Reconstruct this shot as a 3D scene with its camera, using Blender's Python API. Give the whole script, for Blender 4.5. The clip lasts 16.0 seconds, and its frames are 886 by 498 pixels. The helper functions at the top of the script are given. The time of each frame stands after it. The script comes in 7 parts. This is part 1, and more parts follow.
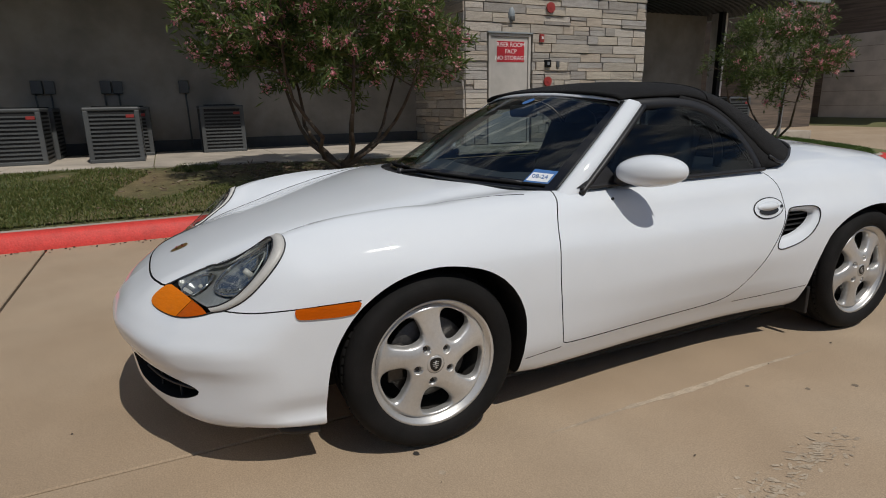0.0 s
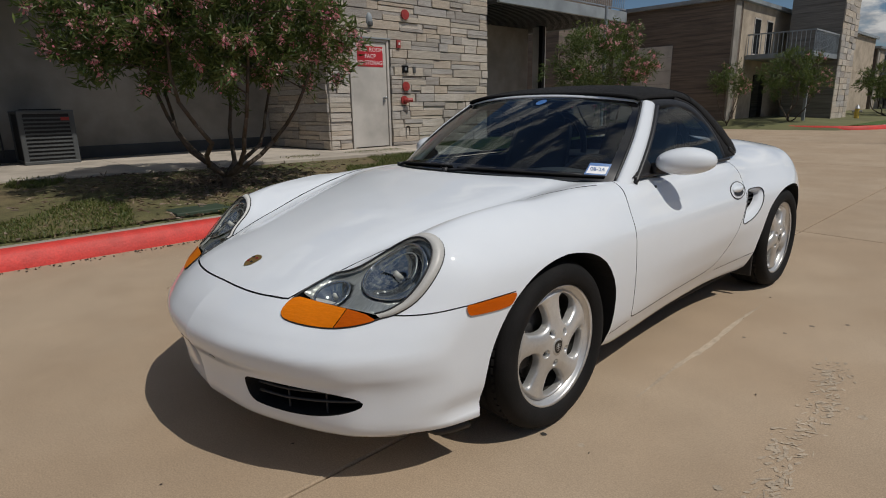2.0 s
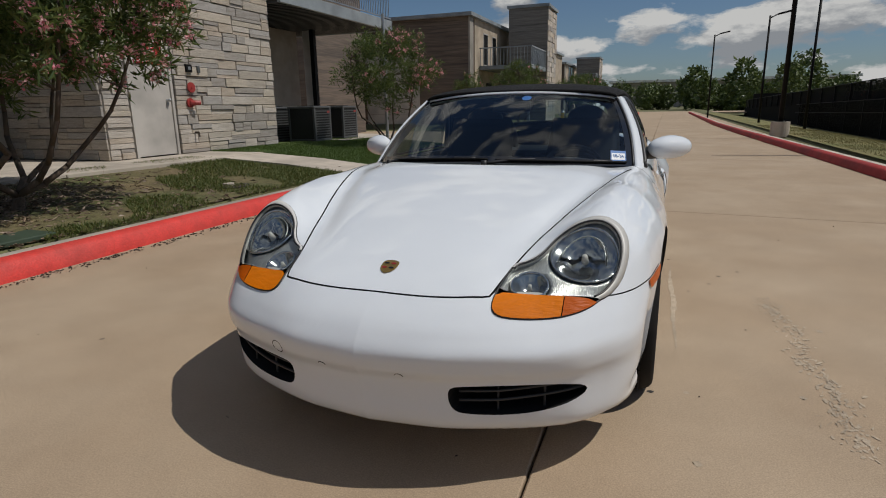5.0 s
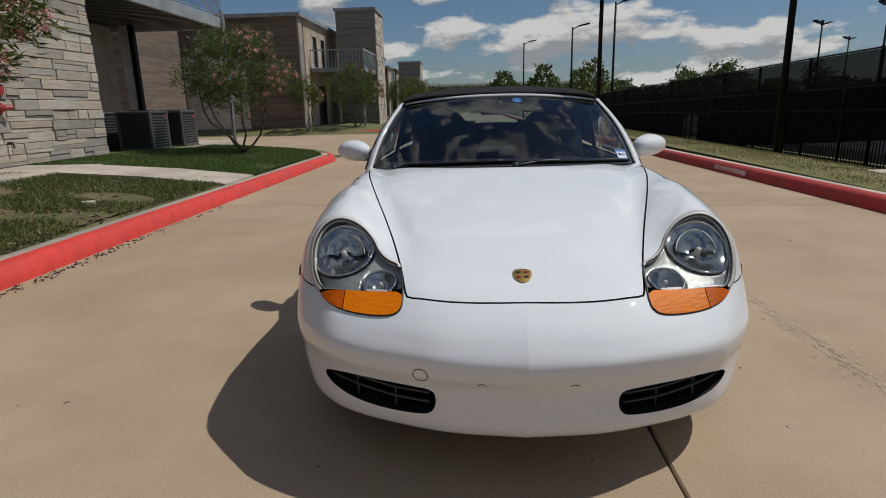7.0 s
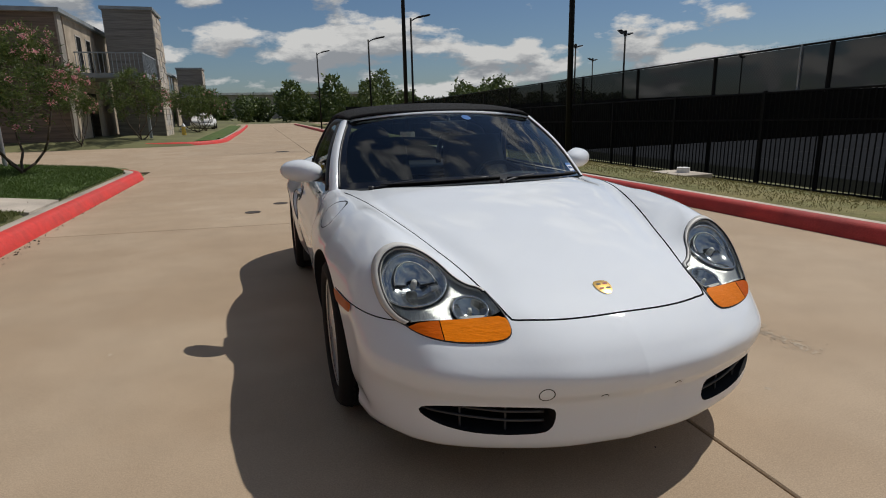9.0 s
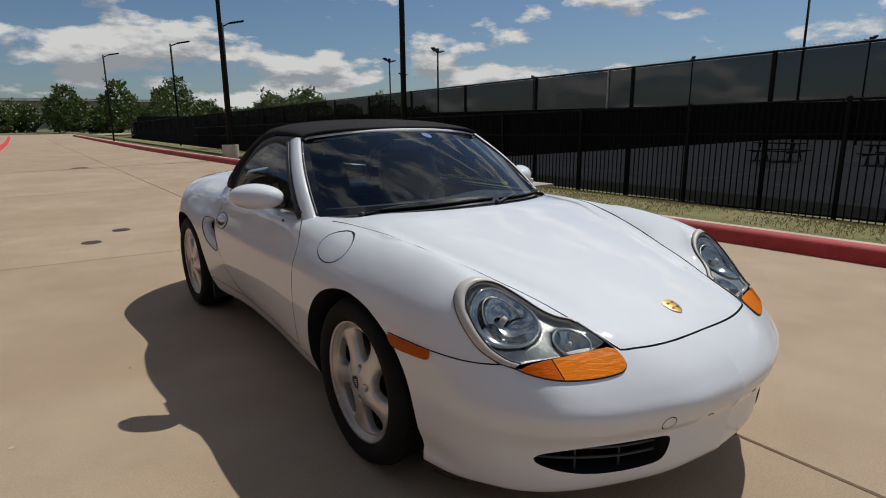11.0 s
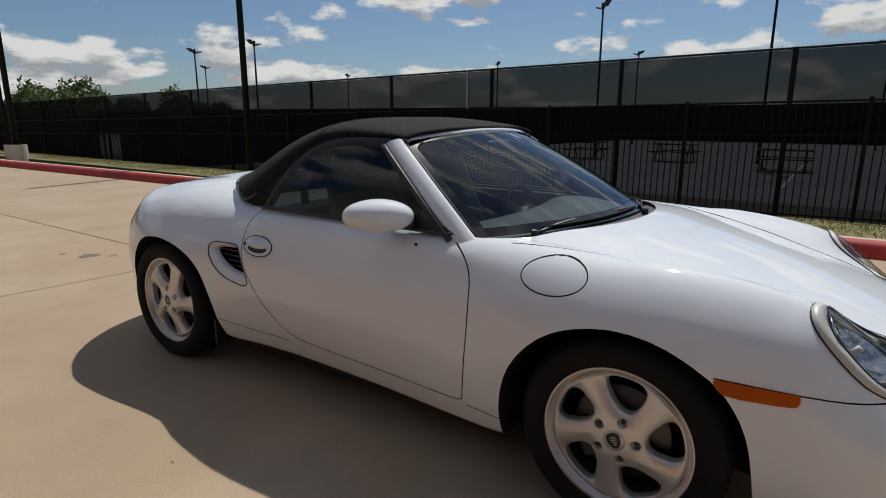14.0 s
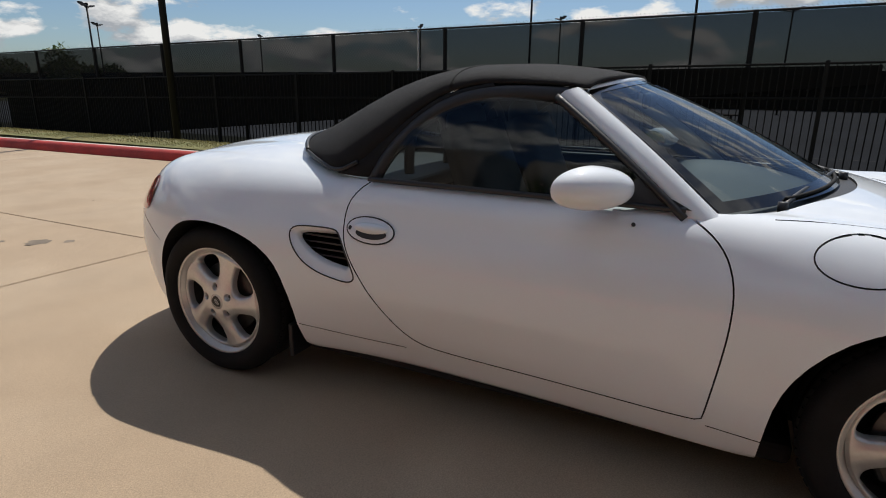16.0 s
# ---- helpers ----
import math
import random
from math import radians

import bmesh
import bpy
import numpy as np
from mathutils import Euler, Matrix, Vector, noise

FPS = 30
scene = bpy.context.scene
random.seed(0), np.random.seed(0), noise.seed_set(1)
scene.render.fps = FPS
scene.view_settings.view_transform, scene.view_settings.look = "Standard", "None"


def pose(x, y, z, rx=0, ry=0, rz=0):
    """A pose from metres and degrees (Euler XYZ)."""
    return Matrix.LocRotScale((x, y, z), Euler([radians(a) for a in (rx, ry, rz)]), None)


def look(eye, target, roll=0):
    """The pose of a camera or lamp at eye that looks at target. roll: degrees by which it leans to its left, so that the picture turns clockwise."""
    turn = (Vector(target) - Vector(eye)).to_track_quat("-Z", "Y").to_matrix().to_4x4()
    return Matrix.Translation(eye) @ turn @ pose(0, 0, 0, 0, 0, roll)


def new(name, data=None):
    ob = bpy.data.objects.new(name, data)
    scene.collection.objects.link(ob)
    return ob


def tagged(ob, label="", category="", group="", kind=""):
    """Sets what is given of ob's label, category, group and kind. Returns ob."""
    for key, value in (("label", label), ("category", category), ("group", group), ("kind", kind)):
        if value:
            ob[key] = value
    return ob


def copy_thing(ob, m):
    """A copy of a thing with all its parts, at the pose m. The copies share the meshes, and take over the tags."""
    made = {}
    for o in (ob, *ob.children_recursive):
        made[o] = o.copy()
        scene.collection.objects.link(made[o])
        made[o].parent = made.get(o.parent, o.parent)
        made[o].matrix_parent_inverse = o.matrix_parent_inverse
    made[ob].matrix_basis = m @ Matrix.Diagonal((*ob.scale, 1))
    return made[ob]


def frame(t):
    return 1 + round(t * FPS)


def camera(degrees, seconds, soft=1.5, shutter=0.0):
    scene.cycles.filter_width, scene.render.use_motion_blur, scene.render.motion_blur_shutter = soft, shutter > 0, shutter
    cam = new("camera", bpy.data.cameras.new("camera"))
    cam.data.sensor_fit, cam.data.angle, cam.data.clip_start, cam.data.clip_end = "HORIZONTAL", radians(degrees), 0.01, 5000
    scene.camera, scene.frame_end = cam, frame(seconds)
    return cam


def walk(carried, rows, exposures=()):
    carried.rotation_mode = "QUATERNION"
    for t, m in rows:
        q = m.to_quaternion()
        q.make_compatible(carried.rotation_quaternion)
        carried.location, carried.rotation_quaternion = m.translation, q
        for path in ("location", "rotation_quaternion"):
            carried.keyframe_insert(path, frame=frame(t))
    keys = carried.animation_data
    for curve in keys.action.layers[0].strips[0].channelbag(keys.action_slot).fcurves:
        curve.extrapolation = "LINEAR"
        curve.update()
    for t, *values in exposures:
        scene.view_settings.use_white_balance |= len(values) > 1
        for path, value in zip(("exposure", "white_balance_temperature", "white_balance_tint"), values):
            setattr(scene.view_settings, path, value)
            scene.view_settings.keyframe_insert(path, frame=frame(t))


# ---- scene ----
cam = camera(75.3, 16.0, soft=1.0)

PATH = [
    (0, (2.471, -0.739, 1.179), (0.716, 0.086, 0.687), -1.0),
    (0.5, (2.382, -0.996, 1.176), (0.701, -0.032, 0.681), -1.1),
    (1, (2.234, -1.199, 1.16), (0.635, -0.107, 0.66), -1.0),
    (1.5, (2.071, -1.382, 1.158), (0.561, -0.167, 0.665), -1.1),
    (2, (1.948, -1.633, 1.174), (0.54, -0.298, 0.689), -1.0),
    (2.5, (1.783, -1.799, 1.166), (0.477, -0.36, 0.692), -1.0),
    (3, (1.562, -1.915, 1.148), (0.365, -0.383, 0.678), -1.1),
    (3.5, (1.375, -2.061, 1.144), (0.289, -0.45, 0.669), -1.1),
    (4, (1.2, -2.224, 1.156), (0.244, -0.535, 0.676), -1.1),
    (4.2, (1.127, -2.254, 1.146), (0.223, -0.535, 0.667), -1.0),
    (6.3, (0.204, -2.507, 1.142), (-0.128, -0.595, 0.658), -1.5),
    (6.5, (0.098, -2.491, 1.152), (-0.174, -0.569, 0.671), -1.5),
    (7, (-0.146, -2.479, 1.159), (-0.259, -0.541, 0.676), -1.4),
    (7.5, (-0.39, -2.502, 1.181), (-0.332, -0.562, 0.698), -1.3),
    (8, (-0.622, -2.463, 1.179), (-0.392, -0.535, 0.7), -1.2),
    (8.5, (-0.837, -2.388, 1.196), (-0.428, -0.488, 0.723), -1.2),
    (9, (-1.054, -2.332, 1.219), (-0.474, -0.476, 0.752), -1.2),
    (9.5, (-1.257, -2.246, 1.242), (-0.51, -0.45, 0.776), -1.2),
    (10, (-1.436, -2.106, 1.255), (-0.535, -0.381, 0.792), -1.0),
    (10.2, (-1.502, -2.047, 1.259), (-0.545, -0.353, 0.797), -0.9),
    (12.3, (-2.138, -1.281, 1.261), (-0.736, 0.086, 0.85), 0.0),
    (12.5, (-2.222, -1.199, 1.285), (-0.788, 0.131, 0.869), 0.1),
    (13, (-2.335, -0.98, 1.291), (-0.838, 0.281, 0.883), 0.2),
    (13.5, (-2.374, -0.707, 1.281), (-0.82, 0.478, 0.857), 0.2),
    (14, (-2.406, -0.46, 1.262), (-0.8, 0.646, 0.819), 0.2),
    (14.5, (-2.45, -0.213, 1.255), (-0.807, 0.826, 0.787), 0.2),
    (15, (-2.472, 0.032, 1.227), (-0.806, 1.019, 0.727), 0.3),
    (15.5, (-2.44, 0.312, 1.21), (-0.748, 1.238, 0.681), 0.3),
    (16, (-2.421, 0.579, 1.186), (-0.693, 1.424, 0.636), 0.5),
]
walk(cam, [(t, look(eye, target, roll)) for t, eye, target, roll in PATH],
     exposures=[(0, -0.93), (4, -0.90), (6.5, -0.78), (10, -0.68), (12.5, -0.58), (14, -0.50), (15, -0.38), (16, -0.20)])

# ---- sky and sun ----
SUN = Vector((0.527, 0.103, 0.843)).normalized()
sun_data = bpy.data.lights.new("sun", "SUN")
sun_data.energy, sun_data.angle, sun_data.color = 5.0, radians(0.53), (1.0, 0.955, 0.88)
sun = new("sun", sun_data)
sun.matrix_world = look((12, 2, 20), (12 - SUN.x, 2 - SUN.y, 20 - SUN.z))

world = bpy.data.worlds.new("sky")
scene.world = world
world.use_nodes = True
wn, wl = world.node_tree.nodes, world.node_tree.links
wn.clear()


def wnode(kind, **values):
    n = wn.new(kind)
    for key, v in values.items():
        n.inputs[key].default_value = v
    return n


w_out = wn.new("ShaderNodeOutputWorld")
w_bg = wn.new("ShaderNodeBackground")
w_bg.inputs["Strength"].default_value = 0.045
w_sky = wn.new("ShaderNodeTexSky")
w_sky.sky_type = "NISHITA"
w_sky.sun_disc = False
w_sky.sun_elevation = math.asin(SUN.z)
w_sky.sun_rotation = math.atan2(SUN.x, SUN.y)
w_sky.air_density, w_sky.dust_density, w_sky.ozone_density = 1.0, 0.6, 2.5
# scattered cumulus with bright tops and flat grey bases
w_co = wn.new("ShaderNodeTexCoord")
w_sep = wn.new("ShaderNodeSeparateXYZ")
wl.new(w_co.outputs["Generated"], w_sep.inputs[0])


def wmath(op, a, b=None, c=None):
    n = wn.new("ShaderNodeMath")
    n.operation = op
    for i, v in enumerate((a, b, c)):
        if v is None:
            continue
        if isinstance(v, (int, float)):
            n.inputs[i].default_value = v
        else:
            wl.new(v, n.inputs[i])
    return n.outputs[0]


def wrange(v, a, b, to_a, to_b):
    n = wn.new("ShaderNodeMapRange")
    for key, q in (("From Min", a), ("From Max", b), ("To Min", to_a), ("To Max", to_b)):
        n.inputs[key].default_value = q
    wl.new(v, n.inputs["Value"])
    return n.outputs[0]


w_up = wmath("MAXIMUM", w_sep.outputs["Z"], 0.0)


def cloud_density(lift):
    """Thickness of the cloud in a direction, or a little above it."""
    cmb = wn.new("ShaderNodeCombineXYZ")
    wl.new(w_sep.outputs["X"], cmb.inputs[0])
    wl.new(w_sep.outputs["Y"], cmb.inputs[1])
    wl.new(wmath("MULTIPLY_ADD", w_up, 2.5, 2.5 * lift + 0.37), cmb.inputs[2])
    heap = wnode("ShaderNodeTexNoise", Scale=5.2, Detail=2.0, Roughness=0.45)
    puff = wnode("ShaderNodeTexNoise", Scale=17.0, Detail=8.0, Roughness=0.58)
    wl.new(cmb.outputs[0], heap.inputs["Vector"])
    wl.new(cmb.outputs[0], puff.inputs["Vector"])
    return wmath("MULTIPLY_ADD", puff.outputs["Fac"], 0.36, wmath("MULTIPLY", heap.outputs["Fac"], 0.80))


w_here, w_above = cloud_density(0.0), cloud_density(0.022)
# more cloud low down, less overhead
w_cover = wmath("MULTIPLY_ADD", wmath("MAXIMUM", wmath("SUBTRACT", 0.16, w_up), 0.0), 0.33, w_here)
w_fac = wmath("MULTIPLY", wrange(w_cover, 0.592, 0.650, 0.0, 1.0), wrange(w_up, 0.2, 0.8, 1.0, 0.8))
w_lit = wmath("ADD", wmath("MULTIPLY", wmath("SUBTRACT", w_here, w_above), 9.0), wrange(w_cover, 0.60, 0.72, 0.56, 0.26))
w_tone = wn.new("ShaderNodeValToRGB")
w_tone.color_ramp.elements[0].color = (9.6, 10.2, 11.0, 1)
w_tone.color_ramp.elements[1].color = (21.0, 21.0, 20.6, 1)
w_tone.color_ramp.elements[0].position, w_tone.color_ramp.elements[1].position = 0.10, 0.95
wl.new(w_lit, w_tone.inputs["Fac"])
w_mix = wn.new("ShaderNodeMix")
w_mix.data_type = "RGBA"
wl.new(w_fac, w_mix.inputs["Factor"])
w_tint = wn.new("ShaderNodeMix")
w_tint.data_type, w_tint.blend_type = "RGBA", "MULTIPLY"
w_tint.inputs["Factor"].default_value = 1.0
w_tint.inputs["B"].default_value = (1.50, 1.72, 1.98, 1)
wl.new(w_sky.outputs["Color"], w_tint.inputs["A"])
wl.new(w_tint.outputs["Result"], w_mix.inputs["A"])
wl.new(w_tone.outputs["Color"], w_mix.inputs["B"])
wl.new(w_mix.outputs["Result"], w_bg.inputs["Color"])
wl.new(w_bg.outputs[0], w_out.inputs["Surface"])

# ---- materials ----
def material(name, color, rough=0.6, metal=0.0, vary=0.12, scale=8.0, fine=120.0, fine_vary=0.06, bump=0.0, bump_scale=60.0,
             coat=0.0, spec=0.5, other=None, patch=1.2, piece=0.0, stretch=(1, 1, 1)):
    """A surface with variation at two scales: broad patches towards the colour other, and a fine grain."""
    m = bpy.data.materials.new(name)
    m.use_nodes = True
    n, l = m.node_tree.nodes, m.node_tree.links
    b = n["Principled BSDF"]
    b.inputs["Roughness"].default_value = rough
    b.inputs["Metallic"].default_value = metal
    b.inputs["Specular IOR Level"].default_value = spec
    if coat:
        b.inputs["Coat Weight"].default_value = coat
        b.inputs["Coat Roughness"].default_value = 0.03
    co = n.new("ShaderNodeTexCoord")
    mp = n.new("ShaderNodeMapping")
    mp.inputs["Scale"].default_value = stretch
    l.new(co.outputs["Object"], mp.inputs["Vector"])
    src = mp.outputs["Vector"]
    if piece:
        info = n.new("ShaderNodeObjectInfo")
        add = n.new("ShaderNodeVectorMath")
        add.operation = "MULTIPLY_ADD"
        add.inputs[1].default_value = (1, 1, 1)
        sc = n.new("ShaderNodeVectorMath")
        sc.operation = "SCALE"
        sc.inputs[0].default_value = (13.0, 29.0, 7.0)
        l.new(info.outputs["Random"], sc.inputs["Scale"])
        l.new(src, add.inputs[0])
        l.new(sc.outputs[0], add.inputs[2])
        src = add.outputs[0]
    big = n.new("ShaderNodeTexNoise")
    big.inputs["Scale"].default_value, big.inputs["Detail"].default_value = patch, 5.0
    l.new(src, big.inputs["Vector"])
    mid = n.new("ShaderNodeTexNoise")
    mid.inputs["Scale"].default_value, mid.inputs["Detail"].default_value = scale, 6.0
    l.new(src, mid.inputs["Vector"])
    grain = n.new("ShaderNodeTexNoise")
    grain.inputs["Scale"].default_value, grain.inputs["Detail"].default_value = fine, 2.0
    l.new(src, grain.inputs["Vector"])
    mix = n.new("ShaderNodeMix")
    mix.data_type = "RGBA"
    mix.inputs["A"].default_value = (*color, 1)
    mix.inputs["B"].default_value = (*(other or [c * 0.72 for c in color]), 1)
    ramp = n.new("ShaderNodeMapRange")
    ramp.inputs["From Min"].default_value, ramp.inputs["From Max"].default_value = 0.42, 0.66
    l.new(big.outputs["Fac"], ramp.inputs["Value"])
    l.new(ramp.outputs[0], mix.inputs["Factor"])
    last = mix.outputs["Result"]

    def tone(fac, amount, last):
        mr = n.new("ShaderNodeMapRange")
        mr.inputs["From Min"].default_value, mr.inputs["From Max"].default_value = 0.25, 0.75
        mr.inputs["To Min"].default_value, mr.inputs["To Max"].default_value = 1 - amount, 1 + amount
        l.new(fac, mr.inputs["Value"])
        mul = n.new("ShaderNodeMix")
        mul.data_type, mul.blend_type = "RGBA", "MULTIPLY"
        mul.inputs["Factor"].default_value = 1.0
        l.new(last, mul.inputs["A"])
        l.new(mr.outputs[0], mul.inputs["B"])
        return mul.outputs["Result"]

    last = tone(mid.outputs["Fac"], vary, last)
    last = tone(grain.outputs["Fac"], fine_vary, last)
    if piece:
        mr = n.new("ShaderNodeMapRange")
        mr.inputs["To Min"].default_value, mr.inputs["To Max"].default_value = 1 - piece, 1 + piece
        l.new(info.outputs["Random"], mr.inputs["Value"])
        mul = n.new("ShaderNodeMix")
        mul.data_type, mul.blend_type = "RGBA", "MULTIPLY"
        mul.inputs["Factor"].default_value = 1.0
        l.new(last, mul.inputs["A"])
        l.new(mr.outputs[0], mul.inputs["B"])
        last = mul.outputs["Result"]
    l.new(last, b.inputs["Base Color"])
    if bump:
        bt = n.new("ShaderNodeTexNoise")
        bt.inputs["Scale"].default_value, bt.inputs["Detail"].default_value = bump_scale, 4.0
        l.new(src, bt.inputs["Vector"])
        bp = n.new("ShaderNodeBump")
        bp.inputs["Strength"].default_value, bp.inputs["Distance"].default_value = bump, 0.01
        l.new(bt.outputs["Fac"], bp.inputs["Height"])
        l.new(bp.outputs[0], b.inputs["Normal"])
    return m


def glass(name, color, gloss=0.08, rough=0.0):
    """Thin pane: a tinted see-through sheet under a mirror-like gloss."""
    m = bpy.data.materials.new(name)
    m.use_nodes = True
    n, l = m.node_tree.nodes, m.node_tree.links
    n.clear()
    out = n.new("ShaderNodeOutputMaterial")
    tr = n.new("ShaderNodeBsdfTransparent")
    tr.inputs["Color"].default_value = (*color, 1)
    gl = n.new("ShaderNodeBsdfGlossy")
    gl.inputs["Roughness"].default_value = rough
    lw = n.new("ShaderNodeLayerWeight")
    lw.inputs["Blend"].default_value = 0.5
    pw = n.new("ShaderNodeMath")
    pw.operation = "POWER"
    pw.inputs[1].default_value = 5.0
    l.new(lw.outputs["Facing"], pw.inputs[0])
    fr = n.new("ShaderNodeMath")
    fr.operation = "MULTIPLY_ADD"
    fr.inputs[1].default_value, fr.inputs[2].default_value = 0.9, gloss
    l.new(pw.outputs[0], fr.inputs[0])
    mx = n.new("ShaderNodeMixShader")
    l.new(fr.outputs[0], mx.inputs[0])
    l.new(tr.outputs[0], mx.inputs[1])
    l.new(gl.outputs[0], mx.inputs[2])
    l.new(mx.outputs[0], out.inputs["Surface"])
    return m


M = {}
M["concrete"] = material("concrete_road", (0.360, 0.268, 0.180), 0.88, vary=0.07, scale=3.2, fine=190, fine_vary=0.22, bump=0.16, bump_scale=260, other=(0.405, 0.312, 0.218), patch=0.9, piece=0.03)
M["concrete_walk"] = material("concrete_walk", (0.50, 0.44, 0.37), 0.9, vary=0.1, scale=4.0, fine=150, fine_vary=0.08, bump=0.2, bump_scale=120)
M["joint"] = material("joint_filler", (0.10, 0.085, 0.07), 0.95, bump=0.3)
M["scuff"] = material("pale_scuff", (0.45, 0.365, 0.27), 0.9, vary=0.2, scale=24, fine_vary=0.2)
M["oil"] = material("oil_stain", (0.05, 0.045, 0.04), 0.6)
M["kerb_red"] = material("kerb_red_paint", (0.62, 0.045, 0.035), 0.6, vary=0.16, scale=9, fine=70, fine_vary=0.12, bump=0.3, bump_scale=50, other=(0.52, 0.05, 0.04), patch=2.0)
M["kerb_red_old"] = material("kerb_red_faded", (0.42, 0.032, 0.026), 0.7, vary=0.25, scale=6, fine=70, fine_vary=0.15, bump=0.3, other=(0.30, 0.032, 0.028), patch=1.5)
M["grass"] = material("grass_soil", (0.085, 0.092, 0.030), 0.95, vary=0.35, scale=9, fine=110, fine_vary=0.4, bump=0.9, bump_scale=90, other=(0.165, 0.125, 0.065), patch=0.8)
M["grass_green"] = material("lawn_soil", (0.06, 0.105, 0.02), 0.95, vary=0.25, scale=9, fine=160, fine_vary=0.35, bump=0.9, bump_scale=90, other=(0.085, 0.12, 0.03), patch=0.7)
M["grass_dry"] = material("verge_soil", (0.20, 0.175, 0.07), 0.95, vary=0.25, scale=9, fine=160, fine_vary=0.35, bump=0.9, bump_scale=90, other=(0.13, 0.14, 0.045), patch=0.8)
M["far_ground"] = material("far_ground", (0.14, 0.14, 0.06), 0.95, vary=0.25, scale=0.6, fine=30, patch=0.08)


# ---- building helpers ----
def part(name, bm, mat, parent=None, label="", smooth=False):
    """Links a bmesh as one mesh object under a thing or a part."""
    me = bpy.data.meshes.new(name)
    bm.to_mesh(me)
    bm.free()
    for m in mat if isinstance(mat, (list, tuple)) else [mat]:
        me.materials.append(m)
    if smooth:
        me.polygons.foreach_set("use_smooth", [True] * len(me.polygons))
    ob = new(name, me)
    if parent:
        ob.parent = parent
    if label:
        ob["label"] = label
    return ob


def thing(name, label, category, group="", at=(0, 0, 0), turn=0.0):
    e = new(name)
    e.empty_display_size = 0.1
    e.matrix_basis = pose(*at, 0, 0, turn)
    return tagged(e, label, category, group)


def add_box(bm, x0, x1, y0, y1, z0, z1, bevel=0.0):
    r = bmesh.ops.create_cube(bm, size=1.0, matrix=Matrix.Translation(((x0 + x1) / 2, (y0 + y1) / 2, (z0 + z1) / 2)) @ Matrix.Diagonal((abs(x1 - x0), abs(y1 - y0), abs(z1 - z0), 1)))
    if bevel:
        es = list({e for v in r["verts"] for e in v.link_edges})
        bmesh.ops.bevel(bm, geom=es, offset=bevel, segments=2, affect="EDGES", profile=0.5)
    return r


def box(x0, x1, y0, y1, z0, z1, bevel=0.0):
    bm = bmesh.new()
    add_box(bm, x0, x1, y0, y1, z0, z1, bevel)
    return bm


def add_tube(bm, a, b, r, seg=10, r2=None):
    a, b = Vector(a), Vector(b)
    d = b - a
    m = Matrix.Translation((a + b) / 2) @ d.to_track_quat("Z", "Y").to_matrix().to_4x4()
    bmesh.ops.create_cone(bm, cap_ends=True, segments=seg, radius1=r, radius2=r if r2 is None else r2, depth=d.length, matrix=m)


def tube(a, b, r, seg=10, r2=None):
    bm = bmesh.new()
    add_tube(bm, a, b, r, seg, r2)
    return bm


def sweep(points, profile, closed=False):
    """A ribbon whose cross-section (offset to the side, height) is carried along plan points (x, y, z)."""
    bm = bmesh.new()
    rows = []
    n = len(points)
    for i, p in enumerate(points):
        a, b = Vector(points[max(i - 1, 0)]), Vector(points[min(i + 1, n - 1)])
        d = (b - a)
        d.z = 0
        d.normalize()
        side = Vector((-d.y, d.x, 0))
        rows.append([bm.verts.new(Vector(p) + side * o + Vector((0, 0, h))) for o, h in profile])
    for r0, r1 in zip(rows, rows[1:]):
        for i in range(len(profile) - 1):
            bm.faces.new((r0[i], r0[i + 1], r1[i + 1], r1[i]))
    return bm


def curve1(pts):
    """A smooth monotone curve through (x, value) points, for numpy arrays."""
    xs, vs = np.array([p[0] for p in pts], float), np.array([p[1] for p in pts], float)
    h = np.diff(xs)
    d = np.diff(vs) / h
    m = np.zeros(len(xs))
    m[0], m[-1] = d[0], d[-1]
    for i in range(1, len(xs) - 1):
        if d[i - 1] * d[i] > 0:
            w1, w2 = 2 * h[i] + h[i - 1], h[i] + 2 * h[i - 1]
            m[i] = (w1 + w2) / (w1 / d[i - 1] + w2 / d[i])

    def f(x):
        x = np.clip(x, xs[0], xs[-1])
        i = np.clip(np.searchsorted(xs, x, side="right") - 1, 0, len(xs) - 2)
        t = (x - xs[i]) / h[i]
        return ((1 + 2 * t) * (1 - t) ** 2 * vs[i] + t * (1 - t) ** 2 * h[i] * m[i]
                + t * t * (3 - 2 * t) * vs[i + 1] + t * t * (t - 1) * h[i] * m[i + 1])
    return f


# ---- ground ----
lift_left = curve1([(-60, 0.42), (-11.5, 0.375), (-7.5, 0.355), (-6.2, 0.315), (-4.9, 0.225), (-3.72, 0.14), (-3.46, -0.09), (0, -0.1)])
drop_right = curve1([(0, -0.1), (3.7, -0.095), (4.10, -0.09), (4.47, 0.13), (5.0, 0.11), (6.0, 0.02), (7.6, -0.25), (9.2, -0.52), (12, -0.57), (60, -0.6)])


def terrain(x, y):
    z = np.where(x < 0, lift_left(x), drop_right(x))
    drive = np.clip((y - 11.75) / 0.6, 0, 1) * np.clip((25.1 - y) / 0.6, 0, 1)
    z = np.where((x < -3.3) & (drive > 0), z * (1 - drive) + drive * (-0.1), z)
    return z


